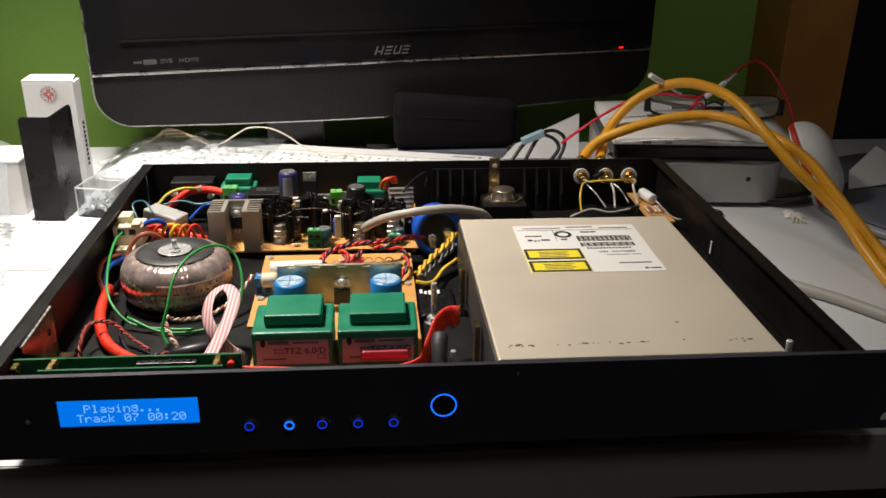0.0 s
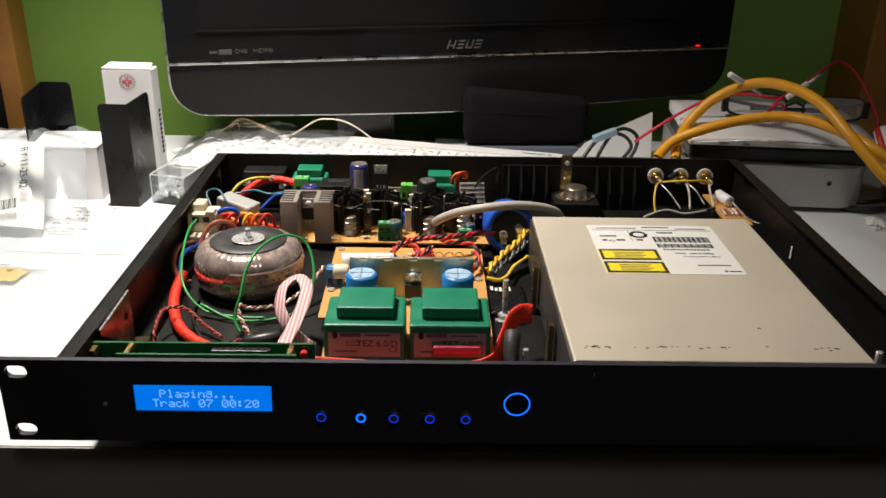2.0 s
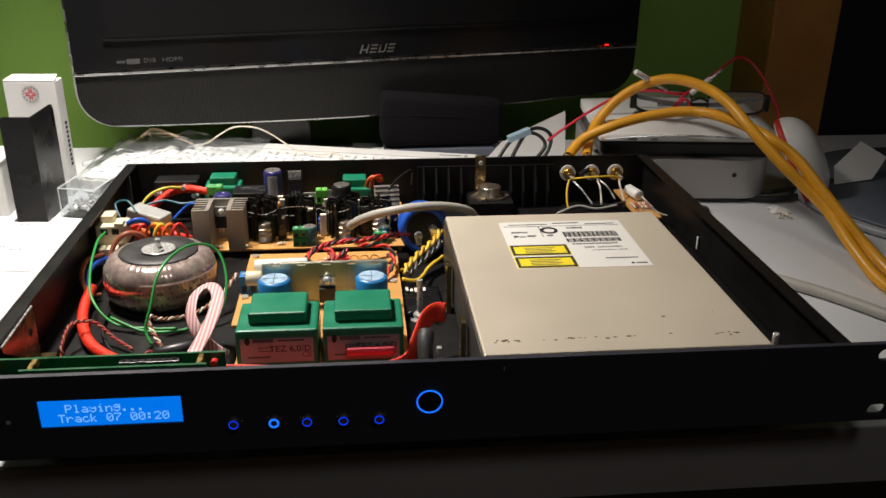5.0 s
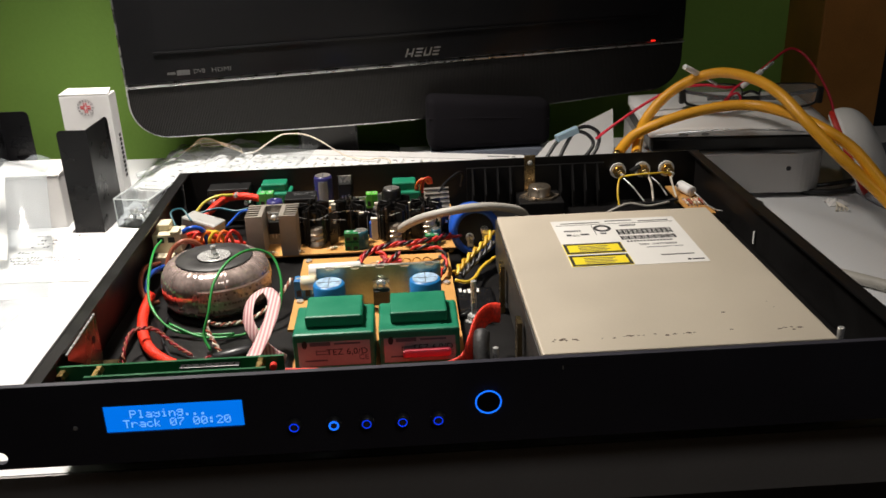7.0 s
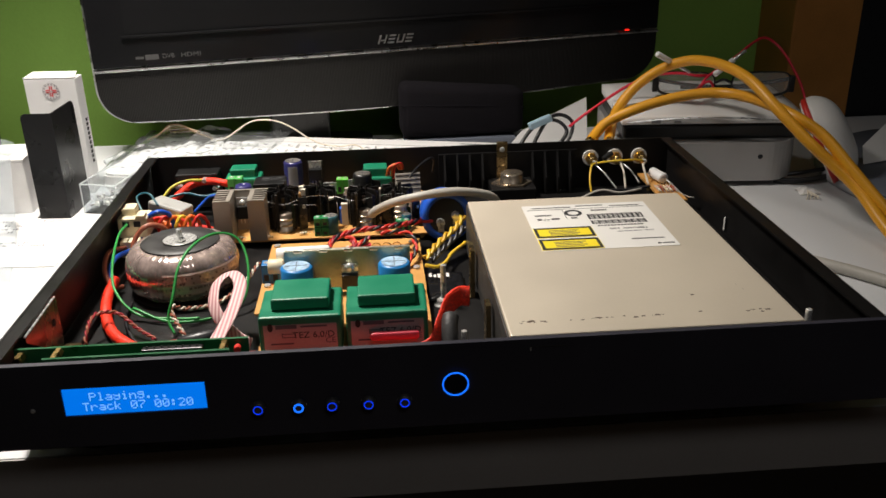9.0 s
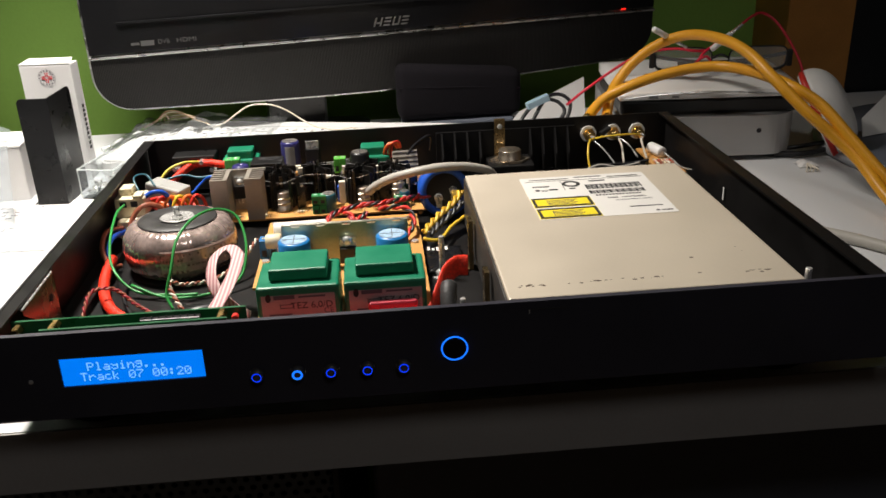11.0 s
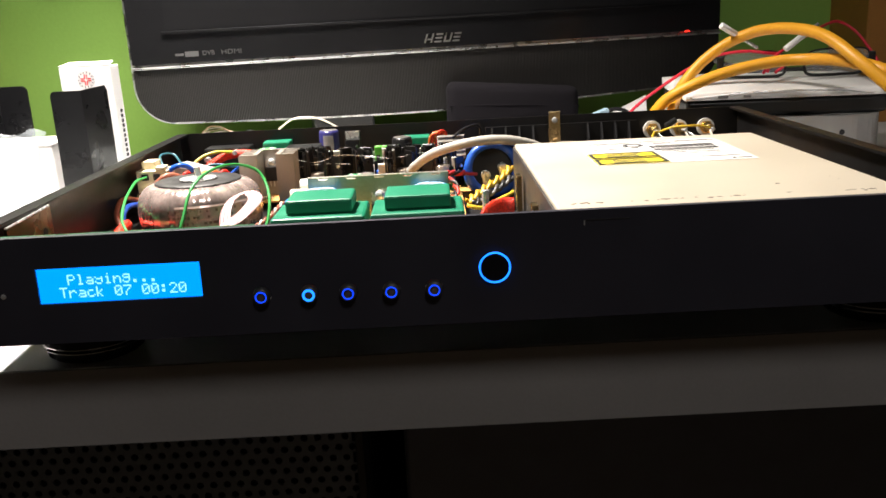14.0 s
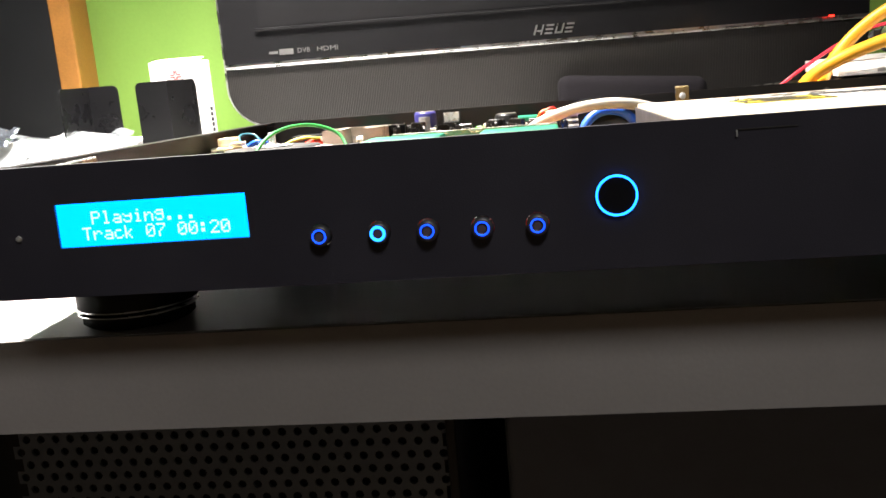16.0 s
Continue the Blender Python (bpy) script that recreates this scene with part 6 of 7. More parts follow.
    tie = amp_thing("cable_tie", (0.2115, 0.205, 0.0235), "white cable tie on the chassis side wall", "cable tie")
    part("strap", box(0.2112, 0.2122, 0.2040, 0.2060, 0.0255, 0.0350, 0.0003), "white_plastic", tie)


M["rubber_grey"] = mat("dusty_black_rubber", (0.03, 0.03, 0.03), 0.55, vary=0.5, scale=300, bump=0.4)

build_front_board()
build_rear_board()
build_big_capacitor()
build_rear_corner()
build_left_wiring()
build_middle_wiring()
build_block_transformer((-0.1515, 0.3195, 0.0215), 0.0285, 0.0205, 0.0210, 0.0065, "small green potted transformer by the rear wall", False)
build_block_transformer((-0.0455, 0.3080, 0.0215), 0.0265, 0.0205, 0.0210, 0.0065, "small green potted transformer by the rear wall", False)


# ---- clutter on the desk ----
def sheet(outline_fn, nu, nv, thick=0.0004):
    """A crumpled sheet: outline_fn(u, v) gives a place for u, v in 0..1."""
    bm = bmesh.new()
    g = [[bm.verts.new(outline_fn(i / nu, j / nv)) for j in range(nv + 1)] for i in range(nu + 1)]
    for i in range(nu):
        for j in range(nv):
            bm.faces.new((g[i][j], g[i + 1][j], g[i + 1][j + 1], g[i][j + 1]))
    if thick:
        got = bmesh.ops.extrude_face_region(bm, geom=bm.faces[:])
        bmesh.ops.translate(bm, vec=(0, 0, thick), verts=[v for v in got["geom"] if isinstance(v, bmesh.types.BMVert)])
    return bm


def build_amber_cables():
    runs = (
        [(0.1655, 0.349, 0.043), (0.172, 0.378, 0.047), (0.1865, 0.412, 0.061), (0.206, 0.419, 0.082), (0.227, 0.412, 0.0985), (0.247, 0.394, 0.108), (0.262, 0.360, 0.1095), (0.2715, 0.327, 0.1040), (0.282, 0.298, 0.089), (0.300, 0.276, 0.068), (0.318, 0.264, 0.051), (0.332, 0.249, 0.036), (0.340, 0.221, 0.018), (0.346, 0.187, 0.0055), (0.354, 0.15, 0.0047), (0.37, 0.09, 0.0047)],
        [(0.1455, 0.349, 0.043), (0.154, 0.370, 0.0470), (0.1695, 0.381, 0.0590), (0.1918, 0.378, 0.0703), (0.2185, 0.375, 0.0790), (0.2480, 0.371, 0.0845), (0.2690, 0.358, 0.0865), (0.283, 0.326, 0.0870), (0.2955, 0.294, 0.083), (0.313, 0.279, 0.071), (0.327, 0.259, 0.052), (0.340, 0.241, 0.034), (0.353, 0.219, 0.016), (0.361, 0.186, 0.0050), (0.368, 0.15, 0.0047), (0.39, 0.09, 0.0047)],
    )
    for k, pts in enumerate(runs):
        cable("audio_cable", tube(pts, 0.0045, 16, 12), "amber", "thick amber audio cable arching from a phono plug", "cable", "amber audio cables")
        p = Vector(pts[0])
        d = (Vector(pts[1]) - p).normalized()
        plug = thing("phono_plug", (p.x, p.y, p.z), "metal phono plug in the rear of the player", "plug", "phono plugs")
        part("shell", rod(p - d * 0.004, p + d * 0.015, 0.0055, 20), "silver", plug, "", True)
        part("collar", rod(p + d * 0.0152, p + d * 0.021, 0.0050, 20), "brass", plug, "", True)


def build_right_side():
    # round base with a pale rim
    base = thing("round_stand", (0.515, 0.362, 0.0), "large round dark grey stand base with a pale rim", "stand")
    at = Matrix.Translation((0.510, 0.362, 0.0))
    part("rim", turned([(0, 0.0002), (0.138, 0.0002), (0.1405, 0.002), (0.1405, 0.006), (0.138, 0.0072), (0, 0.0072)], 72, at), "rim_grey", base, "pale grey rim", True)
    part("top_plate", turned([(0, 0.0074), (0.1345, 0.0074), (0.133, 0.0098), (0.05, 0.0125), (0, 0.0128)], 72, at), "dark_grey", base, "dark grey top", True)
    part("column", rod(at @ Vector((0.06, 0.06, 0.0125)), at @ Vector((0.06, 0.06, 0.09)), 0.016, 24), "dark_grey", base)
    # mouse standing on its side
    m = thing("computer_mouse", (0.37, 0.385, 0.0), "white rounded mouse with a red rim propped on edge", "mouse")
    mt = Matrix.Translation((0.357, 0.372, 0.0350)) @ pose(0, 0, 0, 0, 0, -22) @ pose(0, 0, 0, 0, 62, 0) @ pose(0, 0, 0, 0, 0, 8)
    L, Wd, H = 0.043, 0.029, 0.030

    def dome(scale, z0, z1, power=1.0):
        prof = []
        for k in range(15):
            a = math.pi / 2 * k / 14
            prof.append((math.cos(a) ** 0.7, z0 + (z1 - z0) * math.sin(a)))
        prof[-1] = (0, z1)
        return turned([(0, z0)] + prof, 40, mt @ Matrix.Diagonal((L * scale, Wd * scale, 1, 1)))

    part("shell", dome(1.0, 0.0062, H), "white_plastic", m, "white curved shell", True)
    part("red_rim", turned([(0, 0.0012), (0.97, 0.0012), (1.0, 0.0025), (1.0, 0.0050), (0.97, 0.0061), (0, 0.0061)], 40, mt @ Matrix.Diagonal((L, Wd, 1, 1))), "red", m, "red rim", True)
    part("base", turned([(0, 0), (0.93, 0), (0.95, 0.0011), (0, 0.0011)], 40, mt @ Matrix.Diagonal((L, Wd, 1, 1))), "white_plastic", m)
    prop = thing("folded_card", (0.43, 0.418, 0.0), "white folded card leaning on the desk", "card")
    part("card", plate([(0, 0), (0.040, 0.003), (0.062, 0.024), (0.040, 0.042), (0.005, 0.018)], 0.0006, Matrix.Translation((0.408, 0.380, 0.0112)) @ pose(0, 0, 0, 48, 0, 6)), "paper", prop)
    # folded paper behind the mini computer
    pp = thing("paper_sheet", (0.16, 0.50, 0.0), "white paper sheet standing behind the player", "paper")
    part("sheet", plate([(0.105, 0), (0.186, 0), (0.186, 0.046), (0.150, 0.030), (0.118, 0.014)], 0.0004, Matrix.Translation((0.0, 0.515, 0.001)) @ pose(0, 0, 0, 74, 0, 0)), "paper", pp)
    for k, pts in enumerate((
        [(0.118, 0.470, 0.004), (0.128, 0.478, 0.022), (0.140, 0.486, 0.036), (0.153, 0.489, 0.038), (0.163, 0.486, 0.031), (0.160, 0.480, 0.018), (0.148, 0.472, 0.006), (0.13, 0.462, 0.004)],
        [(0.108, 0.475, 0.010), (0.122, 0.484, 0.026), (0.138, 0.490, 0.033), (0.151, 0.488, 0.031), (0.157, 0.482, 0.022), (0.146, 0.474, 0.010), (0.136, 0.466, 0.004), (0.12, 0.455, 0.0035)],
    )):
        cable("thin_cable", tube(pts, 0.0019, 8, 8), "black_wire", "thin black cable coiled behind the player", "cable", "black cables")
    tag = thing("cable_plug", (0.124, 0.482, 0.028), "pale blue plug on a thin black cable", "plug")
    part("plug", box(-0.012, 0.012, -0.0035, 0.0035, -0.0035, 0.0035, 0.0012, m=Matrix.Translation((0.130, 0.481, 0.034)) @ pose(0, 0, 0, 0, -18, 12)), "pale_blue", tag)
    # cables on the desk
    cable("mains_cable", tube([(0.245, 0.235, 0.0043), (0.262, 0.212, 0.0043), (0.281, 0.192, 0.0043), (0.300, 0.172, 0.0043), (0.322, 0.142, 0.0043), (0.36, 0.085, 0.0043)], 0.0042, 12, 8), "grey_cable", "pale grey cable lying beside the player", "cable")
    cable("thin_cable", tube([(0.232, 0.372, 0.0025), (0.262, 0.360, 0.0025), (0.276, 0.352, 0.0025), (0.272, 0.342, 0.0025), (0.256, 0.343, 0.0025), (0.244, 0.350, 0.0025)], 0.0017, 8, 8), "black_wire", "thin black cable loop on the desk", "cable", "black cables")
    cable("thin_cable", tube([(0.322, 0.372, 0.003), (0.345, 0.365, 0.004), (0.37, 0.372, 0.004), (0.40, 0.385, 0.003), (0.43, 0.39, 0.003)], 0.0026, 8, 8), "black_wire", "black cable under the mouse", "cable", "black cables")
    cable("thin_cable", tube([(0.325, 0.381, 0.0035), (0.35, 0.376, 0.0075), (0.375, 0.383, 0.0075), (0.40, 0.396, 0.0035)], 0.0020, 8, 8), "black_wire", "black cable under the mouse", "cable", "black cables")
    sc = thing("wire_scraps", (0.338, 0.34, 0.0), "small heap of white paper and wire scraps", "scraps")
    part("paper_scrap", sheet(lambda u, v: (0.332 + 0.018 * u, 0.338 + 0.014 * v, 0.0006 + 0.004 * abs(noise.noise((u * 4, v * 4, 1.0)))), 5, 5, 0.0003), "paper", sc)
    for k in range(4):
        part("wire_scrap", tube([(0.332 + 0.003 * k, 0.326, 0.0012), (0.336 + 0.002 * k, 0.333 - 0.002 * k, 0.003), (0.34, 0.34 + 0.002 * k, 0.002), (0.346 - 0.004 * k, 0.345, 0.0014)], 0.0007, 5, 5), "cream", sc)


M["rim_grey"] = mat("pale_grey_rim", (0.36, 0.37, 0.40), 0.4, vary=0.05)
M["pale_blue"] = mat("pale_blue_plastic", (0.35, 0.5, 0.6), 0.4, vary=0.06)


def build_router_top():
    """Spectacles, clips and red wire lying on the router."""
    g = thing("spectacles", (0.285, 0.425, 0.070), "folded dark-framed spectacles lying on the router", "spectacles")
    at = Matrix.Translation((0.2900, 0.431, 0.0655)) @ pose(0, 0, 0, 0, 0, -9)
    for s in (-1, 1):
        def edge(a, grow=1.0):
            ca, sa = math.cos(a), math.sin(a)
            return s * (0.0335 + 0.0258 * grow * math.copysign(abs(ca) ** 0.45, ca)), 0.0120 + 0.0108 * grow * math.copysign(abs(sa) ** 0.5, sa) + 0.0012 * ca
        lens = plate([edge(2 * math.pi * k / 40, 0.97) for k in range(40)], 0.0010, at @ Matrix.Translation((0, 0.0005, 0)) @ FACING)
        part("lens", lens, "lens", g, "clear rectangular lens")
        for name, a0, a1, r in (("lower_rim", math.pi, 2 * math.pi, 0.0013), ("upper_rim", 0.0, math.pi, 0.0007)):
            pts = [edge(a0 + (a1 - a0) * k / 20) for k in range(21)]
            part(name, tube([at @ Vector((px, 0.0, pz)) for px, pz in pts], r, 6, 2), "black_plastic", g)
        part("temple", tube([at @ Vector(p) for p in ((s * 0.060, 0.0, 0.018), (s * 0.063, 0.006, 0.017), (s * 0.060, 0.014, 0.013), (s * 0.02, 0.018, 0.006), (-s * 0.035, 0.019, 0.004))], 0.0017, 6, 6), "black_plastic", g)
        part("hinge_end", box(s * 0.0615 - 0.0025, s * 0.0615 + 0.0025, -0.002, 0.004, 0.0045, 0.0195, 0.001, m=at), "black_plastic", g)
    part("bridge", tube([at @ Vector(p) for p in ((-0.0075, 0, 0.013), (0, -0.001, 0.016), (0.0075, 0, 0.013))], 0.0013, 6, 5), "black_plastic", g)
    for k, (a, b) in enumerate((((0.2165, 0.402, 0.113), (0.252, 0.416, 0.0925)), ((0.2735, 0.412, 0.0905), (0.3035, 0.421, 0.1095)))):
        c = thing("test_clip", ((a[0] + b[0]) / 2, 0.41, min(a[2], b[2])), "white plastic test clip on the end of a red wire", "clip", "test clips")
        a, b = Vector(a), Vector(b)
        part("barrel", rod(a, a.lerp(b, 0.62), 0.0026, 10), "white_plastic", c, "", True)
        part("nose", rod(a.lerp(b, 0.63), b, 0.0014, 8), "zinc", c, "", True)
    cable("red_wire", tube([(0.150, 0.440, 0.040), (0.166, 0.434, 0.055), (0.199, 0.438, 0.075), (0.222, 0.434, 0.086), (0.245, 0.428, 0.0895), (0.262, 0.424, 0.0875), (0.274, 0.430, 0.086)], 0.0013, 8, 8), "bright_red", "thin red test lead crossing behind the cables", "wire", "red test leads")
    cable("red_wire", tube([(0.262, 0.419, 0.072), (0.270, 0.424, 0.084), (0.283, 0.430, 0.091), (0.305, 0.445, 0.099), (0.336, 0.478, 0.106), (0.352, 0.49, 0.1065), (0.364, 0.484, 0.098), (0.374, 0.47, 0.080), (0.380, 0.455, 0.060), (0.383, 0.44, 0.03)], 0.0013, 8, 8), "bright_red", "thin red test lead looping up from the router", "wire", "red test leads")
    cable("red_wire", tube([(0.258, 0.417, 0.071), (0.263, 0.418, 0.079), (0.272, 0.419, 0.083), (0.276, 0.419, 0.077), (0.268, 0.417, 0.0715)], 0.0012, 8, 8), "bright_red", "knotted red test lead on the router", "wire", "red test leads")


M["bright_red"] = mat("bright_red_insulation", (0.7, 0.02, 0.05), 0.4, vary=0.08)


def build_fabric_case():
    c = thing("spectacle_case", (0.0575, 0.536, 0.0), "soft black fabric case lying behind the keyboard", "case")
    at = Matrix.Translation((0.0575, 0.536, 0.0095)) @ pose(0, 0, 0, 0, 0, 3)
    bm = box(-0.0635, 0.0635, -0.016, 0.016, 0.0, 0.053, 0.009, seg=4)
    for v in bm.verts:
        v.co.z -= 0.0055 * (v.co.x / 0.0635) * (v.co.z / 0.053)
        v.co.y += 0.003 * noise.noise(v.co * 30)
        v.co.z += 0.002 * noise.noise(v.co * 40 + Vector((3, 1, 0)))
    bmesh.ops.transform(bm, matrix=at, verts=bm.verts)
    part("body", bm, "fabric", c, "", True)
    part("seam", tube([at @ Vector(p) for p in ((-0.0625, -0.0155, 0.036), (0, -0.0175, 0.034), (0.0625, -0.0155, 0.029))], 0.0008, 6, 6), "fabric", c)
    blk = thing("wooden_block", (0.055, 0.536, 0.0), "dark low block under the fabric case", "block")
    part("body", box(-0.002, 0.112, 0.518, 0.554, 0.0, 0.0093, 0.001), "dark_grey", blk)


def build_left_side():
    # handwritten note
    n = thing("handwritten_note", (-0.315, 0.315, 0.0), "white sheet of paper with faint handwriting", "paper")
    nt = Matrix.Translation((-0.312, 0.314, 0.0004)) @ pose(0, 0, 0, 0, 0, -3)
    part("sheet", box(-0.043, 0.043, -0.051, 0.049, 0, 0.0003, m=nt), "paper", n)
    rnd = random.Random(21)
    rows = []
    for line, (y, segs) in enumerate(((0.040, ((-0.035, 0.012), (0.0, 0.016))), (0.030, ((-0.028, 0.004), (-0.018, 0.005))), (0.023, ((-0.028, 0.004), (-0.018, 0.006))), (0.016, ((-0.03, 0.004), (-0.02, 0.004))), (0.004, ((-0.036, 0.012),)), (-0.006, ((-0.038, 0.01), (-0.024, 0.008), (-0.012, 0.022))), (-0.012, ((-0.038, 0.03), (0.0, 0.02))), (-0.018, ((-0.03, 0.02),)))):
        for x, w in segs:
            k = x
            while k < x + w:
                d = 0.0008 + 0.0016 * rnd.random()
                rows.append((k, y + 0.0012 * (rnd.random() - 0.5), d * 0.7, 0.0012 + 0.0028 * rnd.random()))
                k += d + 0.0007
    pr = part("handwriting", bars(rows, nt @ Matrix.Translation((0, 0, 0.0003)), 0.00008), "pencil", n)
    tagged(pr, kind="stuff")
    under = thing("paper_sheet", (-0.30, 0.32, 0.0), "plain white sheet under the note", "paper")
    part("sheet", box(-0.04, 0.047, -0.05, 0.055, 0, 0.0002, m=Matrix.Translation((-0.303, 0.316, 0.0001)) @ pose(0, 0, 0, 0, 0, 4)), "paper", under)
    # clear box of screws
    cb = thing("clear_box", (-0.25, 0.39, 0.0), "open clear plastic box with small metal screws", "box")
    bt = Matrix.Translation((-0.2585, 0.392, 0.0005)) @ pose(0, 0, 0, 0, 0, -14)
    w, d, h, e = 0.032, 0.052, 0.026, 0.0008
    part("floor", box(-w / 2, w / 2, -d / 2, d / 2, 0, e, m=bt), "clear", cb)
    for xa, xb, ya, yb in ((-w / 2, -w / 2 + e, -d / 2, d / 2), (w / 2 - e, w / 2, -d / 2, d / 2), (-w / 2 + e, w / 2 - e, -d / 2, -d / 2 + e), (-w / 2 + e, w / 2 - e, d / 2 - e, d / 2)):
        part("wall", box(xa, xb, ya, yb, e, h, 0.0002, m=bt), "clear", cb)
    for x in (-w / 2, w / 2):
        part("edge", tube([bt @ Vector((x, -d / 2, h)), bt @ Vector((x, d / 2, h))], 0.0006, 6, 2), "clear_edge", cb)
    part("edge", tube([bt @ Vector((-w / 2, -d / 2, h)), bt @ Vector((w / 2, -d / 2, h))], 0.0006, 6, 2), "clear_edge", cb)
    part("edge", tube([bt @ Vector((-w / 2, -d / 2, 0)), bt @ Vector((-w / 2, -d / 2, h))], 0.0006, 6, 2), "clear_edge", cb)
    for k in range(26):
        p = bt @ Vector(((rnd.random() - 0.5) * w * 0.75, (rnd.random() - 0.5) * d * 0.8, 0.0025 + 0.008 * rnd.random()))
        q = p + Vector((rnd.random() - 0.5, rnd.random() - 0.5, (rnd.random() - 0.5) * 0.3)).normalized() * 0.006
        s = thing("machine_screw", tuple(p), "small zinc machine screw in the clear box", "screw", "loose screws")
        part("shank", rod(p, q, 0.0011, 8), "zinc", s)
        part("head", rod(p, p + (p - q).normalized() * 0.0014, 0.0024, 10), "zinc", s)
    # zip bags
    def wrinkle(u, v, amp, seed):
        return amp * (noise.noise((u * 3.0, v * 3.0, seed)) + 0.5 * noise.noise((u * 8, v * 7, seed + 3)))

    bg = thing("zip_bag", (-0.375, 0.33, 0.0), "clear zip bag with a printed white label inside", "plastic bag", "zip bags")

    def bag_place(u, v, rough=1.0):
        x = -0.290 - 0.052 * v - 0.145 * (1 - u)
        y = 0.225 + 0.185 * v + 0.012 * (1 - u)
        t = min(1.0, max(0.0, (v - 0.35) / 0.47))
        lift = 0.047 * t * t * (3 - 2 * t)
        puff = 0.006 * math.sin(math.pi * u) * math.sin(math.pi * v)
        return (x, y, 0.006 + lift + puff + rough * wrinkle(u * 1.6, v * 1.6, 0.0045, 1.0) * (0.4 + v))

    part("film", sheet(bag_place, 44, 50, 0.0), "bag", bg, "clear crinkled film", True)
    lab = part("label_card", sheet(lambda u, v: (lambda p: (p[0], p[1], p[2] - 0.002))(bag_place(0.186 + 0.569 * u, 0.34 + 0.44 * v, 0.15)), 12, 12, 0.0004), "label", bg, "printed white label")
    pa, pb, pc, pd = (Vector(bag_place(u, v, 0.15)) for u, v in ((0.617, 0.76), (0.617, 0.36), (0.721, 0.56), (0.445, 0.56)))
    ex = (pb - pa).normalized()
    ez = ex.cross(pc - pd).normalized()
    ey = ez.cross(ex)
    mid = Vector(bag_place(0.583, 0.56, 0.15)) + ez * 0.0072
    lt = Matrix(((ex.x, ey.x, ez.x, mid.x), (ex.y, ey.y, ez.y, mid.y), (ex.z, ey.z, ez.z, mid.z), (0, 0, 0, 1)))
    part("printing", words("RY 11-25-02", 0.0088, lt @ Matrix.Translation((-0.008, 0.010, 0))), "ink_dark", lab)
    part("printing", words("2", 0.0095, lt @ Matrix.Translation((-0.014, -0.008, 0))), "ink_dark", lab)
    part("barcode", bars([(0.024, -0.030 + 0.0014 * k, 0.010, 0.0006 + 0.0004 * ((k * 7) % 3 == 0)) for k in range(26)], lt), "ink_dark", lab)
    bg2 = thing("zip_bag", (-0.335, 0.215, 0.0), "small clear bag with a yellow printed slip", "plastic bag", "zip bags")

    def small_place(u, v):
        return (-0.365 + 0.058 * u + 0.006 * v, 0.190 + 0.048 * v - 0.010 * u, 0.0025 + 0.004 * math.sin(math.pi * u) * math.sin(math.pi * v) + wrinkle(u, v, 0.0016, 5.0))

    part("film", sheet(small_place, 18, 16, 0.0), "bag", bg2, "clear crinkled film", True)
    slip = part("slip", sheet(lambda u, v: (lambda p: (p[0], p[1], p[2] * 0.5))(small_place(0.03 + 0.50 * u, 0.48 + 0.48 * v)), 6, 6, 0.0002), "yellow_slip", bg2, "yellow printed slip")
    part("printing", bars([(-0.341, 0.2200, 0.006, 0.001), (-0.340, 0.2180, 0.004, 0.001)], Matrix.Translation((0, 0, 0.0062))), "ink_dark", slip)
    # antistatic bag behind, silvery dark
    ab = thing("antistatic_bag", (-0.44, 0.45, 0.0), "crumpled dark silvery antistatic bag", "plastic bag")
    part("film", sheet(lambda u, v: (-0.50 + 0.085 * u, 0.352 + 0.022 * v, 0.052 + 0.012 * v + wrinkle(u * 2, v * 2, 0.006, 9.0)), 18, 10, 0.0004), "antistatic", ab, "", True)
    part("rest", box(-0.49, -0.43, 0.353, 0.372, 0.0001, 0.044, 0.001), "white", ab)
    # clear film and string over the keyboard
    fm = thing("plastic_wrap", (-0.16, 0.50, 0.018), "crumpled clear plastic wrap over the keyboard", "plastic wrap")

    def wrap(u, v):
        x = -0.300 + 0.165 * u + 0.02 * v
        y = 0.418 + 0.118 * v + 0.012 * (1 - u)
        edge = min(1.0, 5 * u * (1 - u) + 0.1) * min(1.0, 5 * v * (1 - v) + 0.35)
        z = 0.0195 * min(1.0, 0.2 + 5 * u) + 0.005 * edge + abs(wrinkle(u * 1.8, v * 1.3, 0.009, 12.0)) * edge
        return (x, y, z)

    part("film", sheet(wrap, 60, 44, 0.0), "bag_soft", fm, "", True)
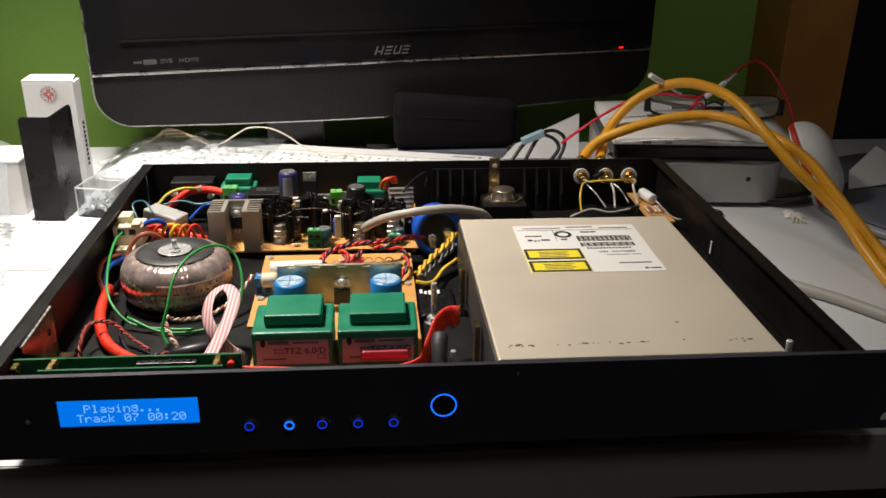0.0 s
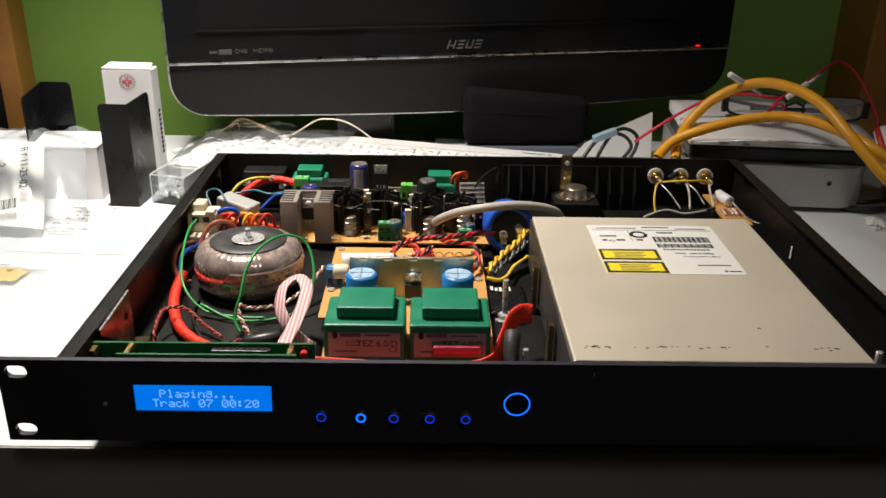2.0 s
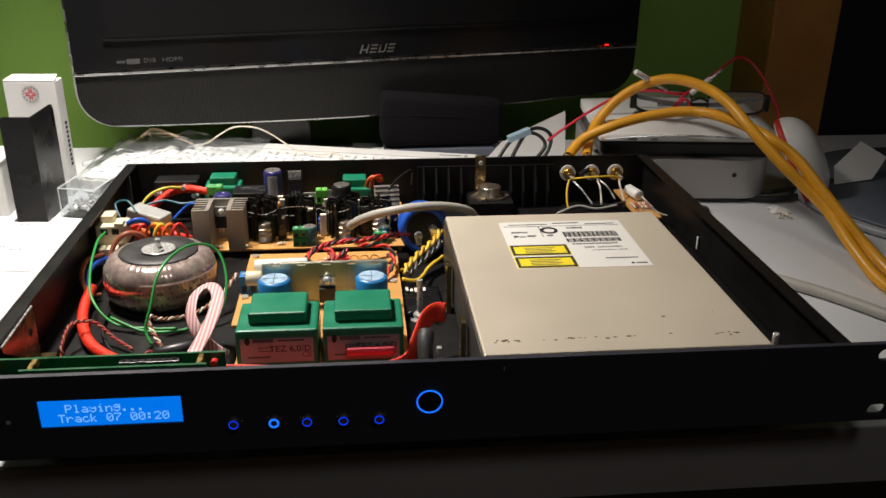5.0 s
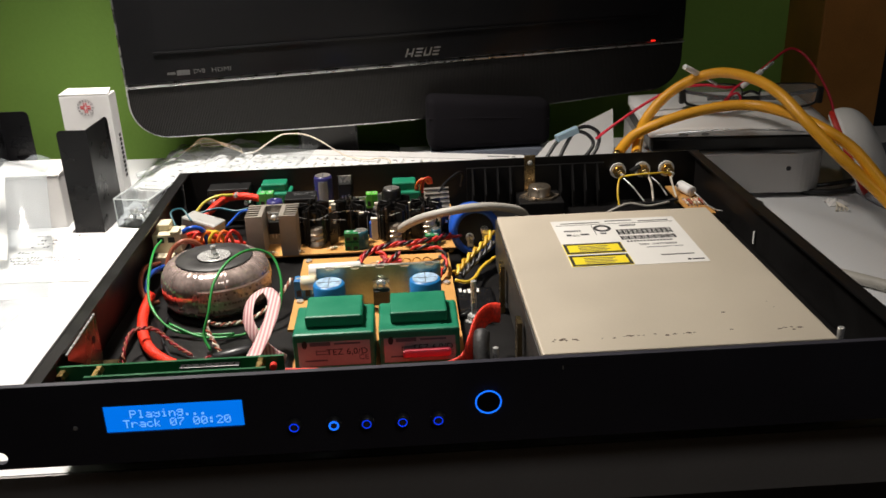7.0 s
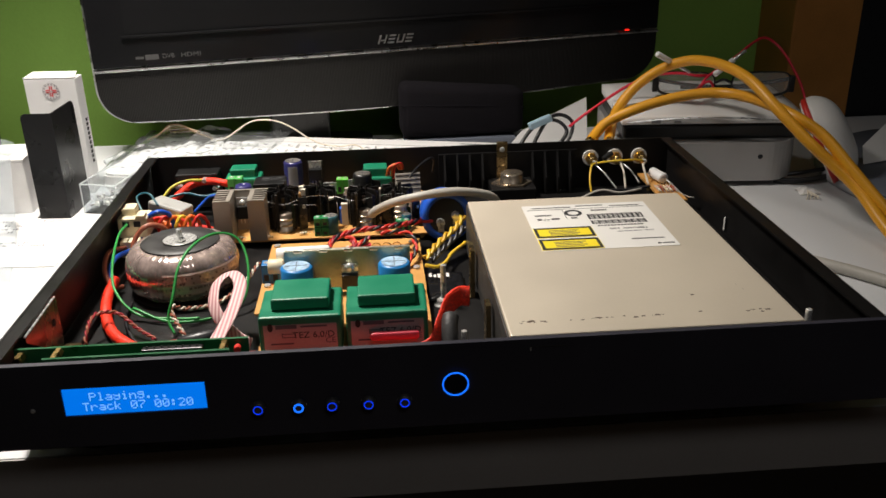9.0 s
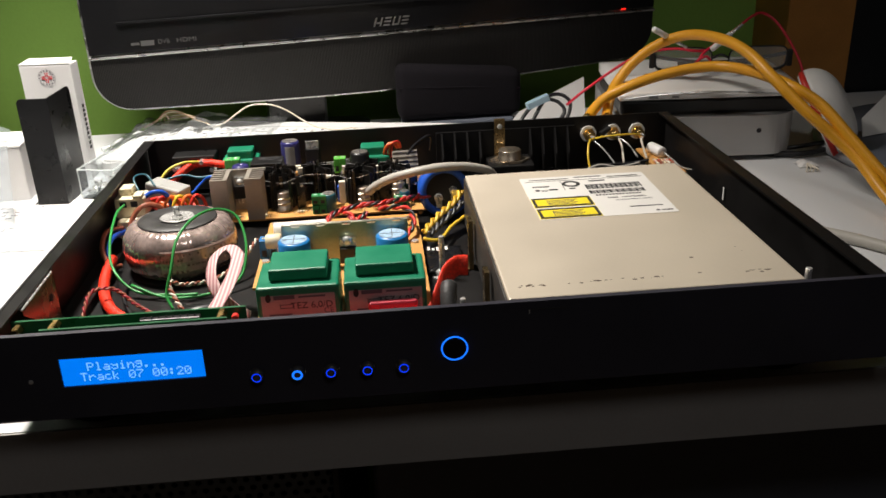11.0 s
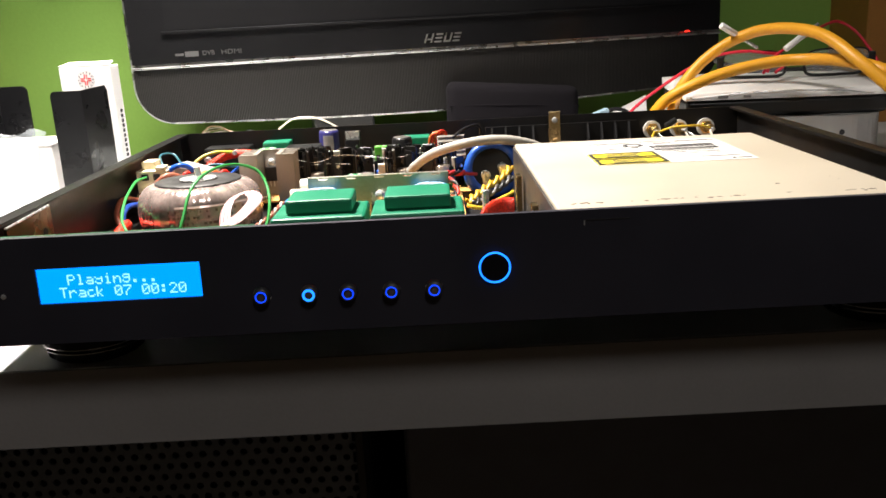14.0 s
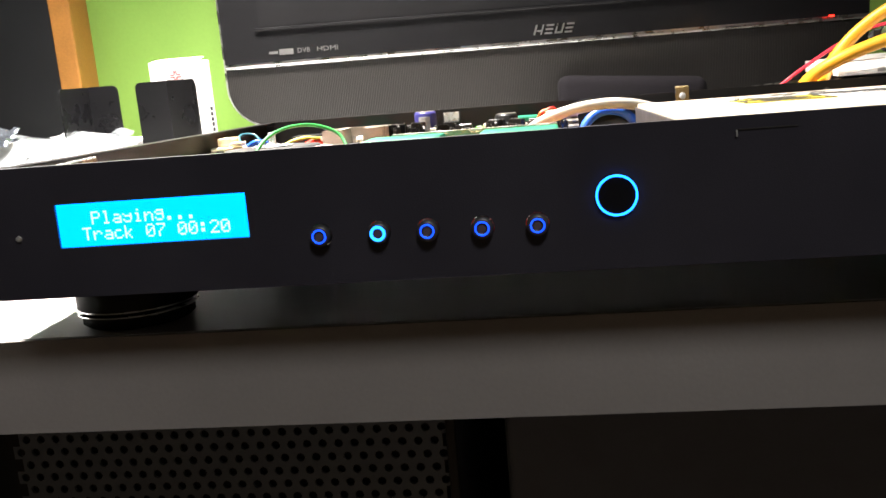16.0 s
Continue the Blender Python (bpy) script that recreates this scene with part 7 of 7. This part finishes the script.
    cable("string", tube([(-0.190, 0.505, 0.0205), (-0.176, 0.497, 0.026), (-0.162, 0.490, 0.036), (-0.149, 0.484, 0.0445), (-0.1375, 0.481, 0.0465), (-0.124, 0.481, 0.0445), (-0.110, 0.482, 0.0370), (-0.098, 0.482, 0.0280), (-0.084, 0.478, 0.0215), (-0.066, 0.472, 0.0200), (-0.052, 0.470, 0.0215), (-0.044, 0.462, 0.0200), (-0.047, 0.448, 0.0200)], 0.0008, 6, 8), "string", "thin natural string arching over the keyboard", "string", "strings")
    for k in range(6):
        d = 0.0022 * k
        pts = [(-0.256 + 2 * d, 0.512 + d, 0.022), (-0.243 + d, 0.508, 0.029 + 0.5 * d), (-0.231, 0.505 + d, 0.0385 - d), (-0.219 + d, 0.503, 0.0385 - 0.6 * d), (-0.207 + d, 0.503 + d, 0.031 - 0.4 * d), (-0.194 + 0.5 * d, 0.505 - d, 0.0245)]
        cable("string", tube(pts, 0.00032 if k else 0.0006, 5, 6), "string" if k % 2 else "twine", "frayed natural string on the plastic wrap", "string", "strings")
    tw = thing("test_clip", (-0.275, 0.52, 0.0), "clear plastic tube with a metal tip on the desk", "tube")
    part("barrel", rod((-0.296, 0.497, 0.006), (-0.262, 0.528, 0.011), 0.0028, 10), "clear_edge", tw, "", True)
    part("tip", rod((-0.2618, 0.5282, 0.0111), (-0.25, 0.539, 0.0125), 0.0020, 8), "zinc", tw, "", True)


M["twine"] = mat("brown_twine", (0.42, 0.28, 0.15), 0.8, vary=0.2, scale=300)
M["pencil"] = mat("faint_pencil", (0.04, 0.04, 0.06), 0.8, vary=0.1)
M["clear_edge"] = glassy("bright_plastic_edge", (0.8, 0.86, 0.86), 0.15, 0.55)
M["yellow_slip"] = mat("yellow_paper", (0.75, 0.5, 0.06), 0.6, vary=0.06)
M["antistatic"] = mat("antistatic_film", (0.30, 0.34, 0.40), 0.2, 0.9, vary=0.3, scale=60)
M["bag_soft"] = film("soft_clear_wrap", (0.80, 0.84, 0.86), 0.07, 0.12, 1.35)

build_amber_cables()
build_right_side()
build_router_top()
build_fabric_case()
build_left_side()
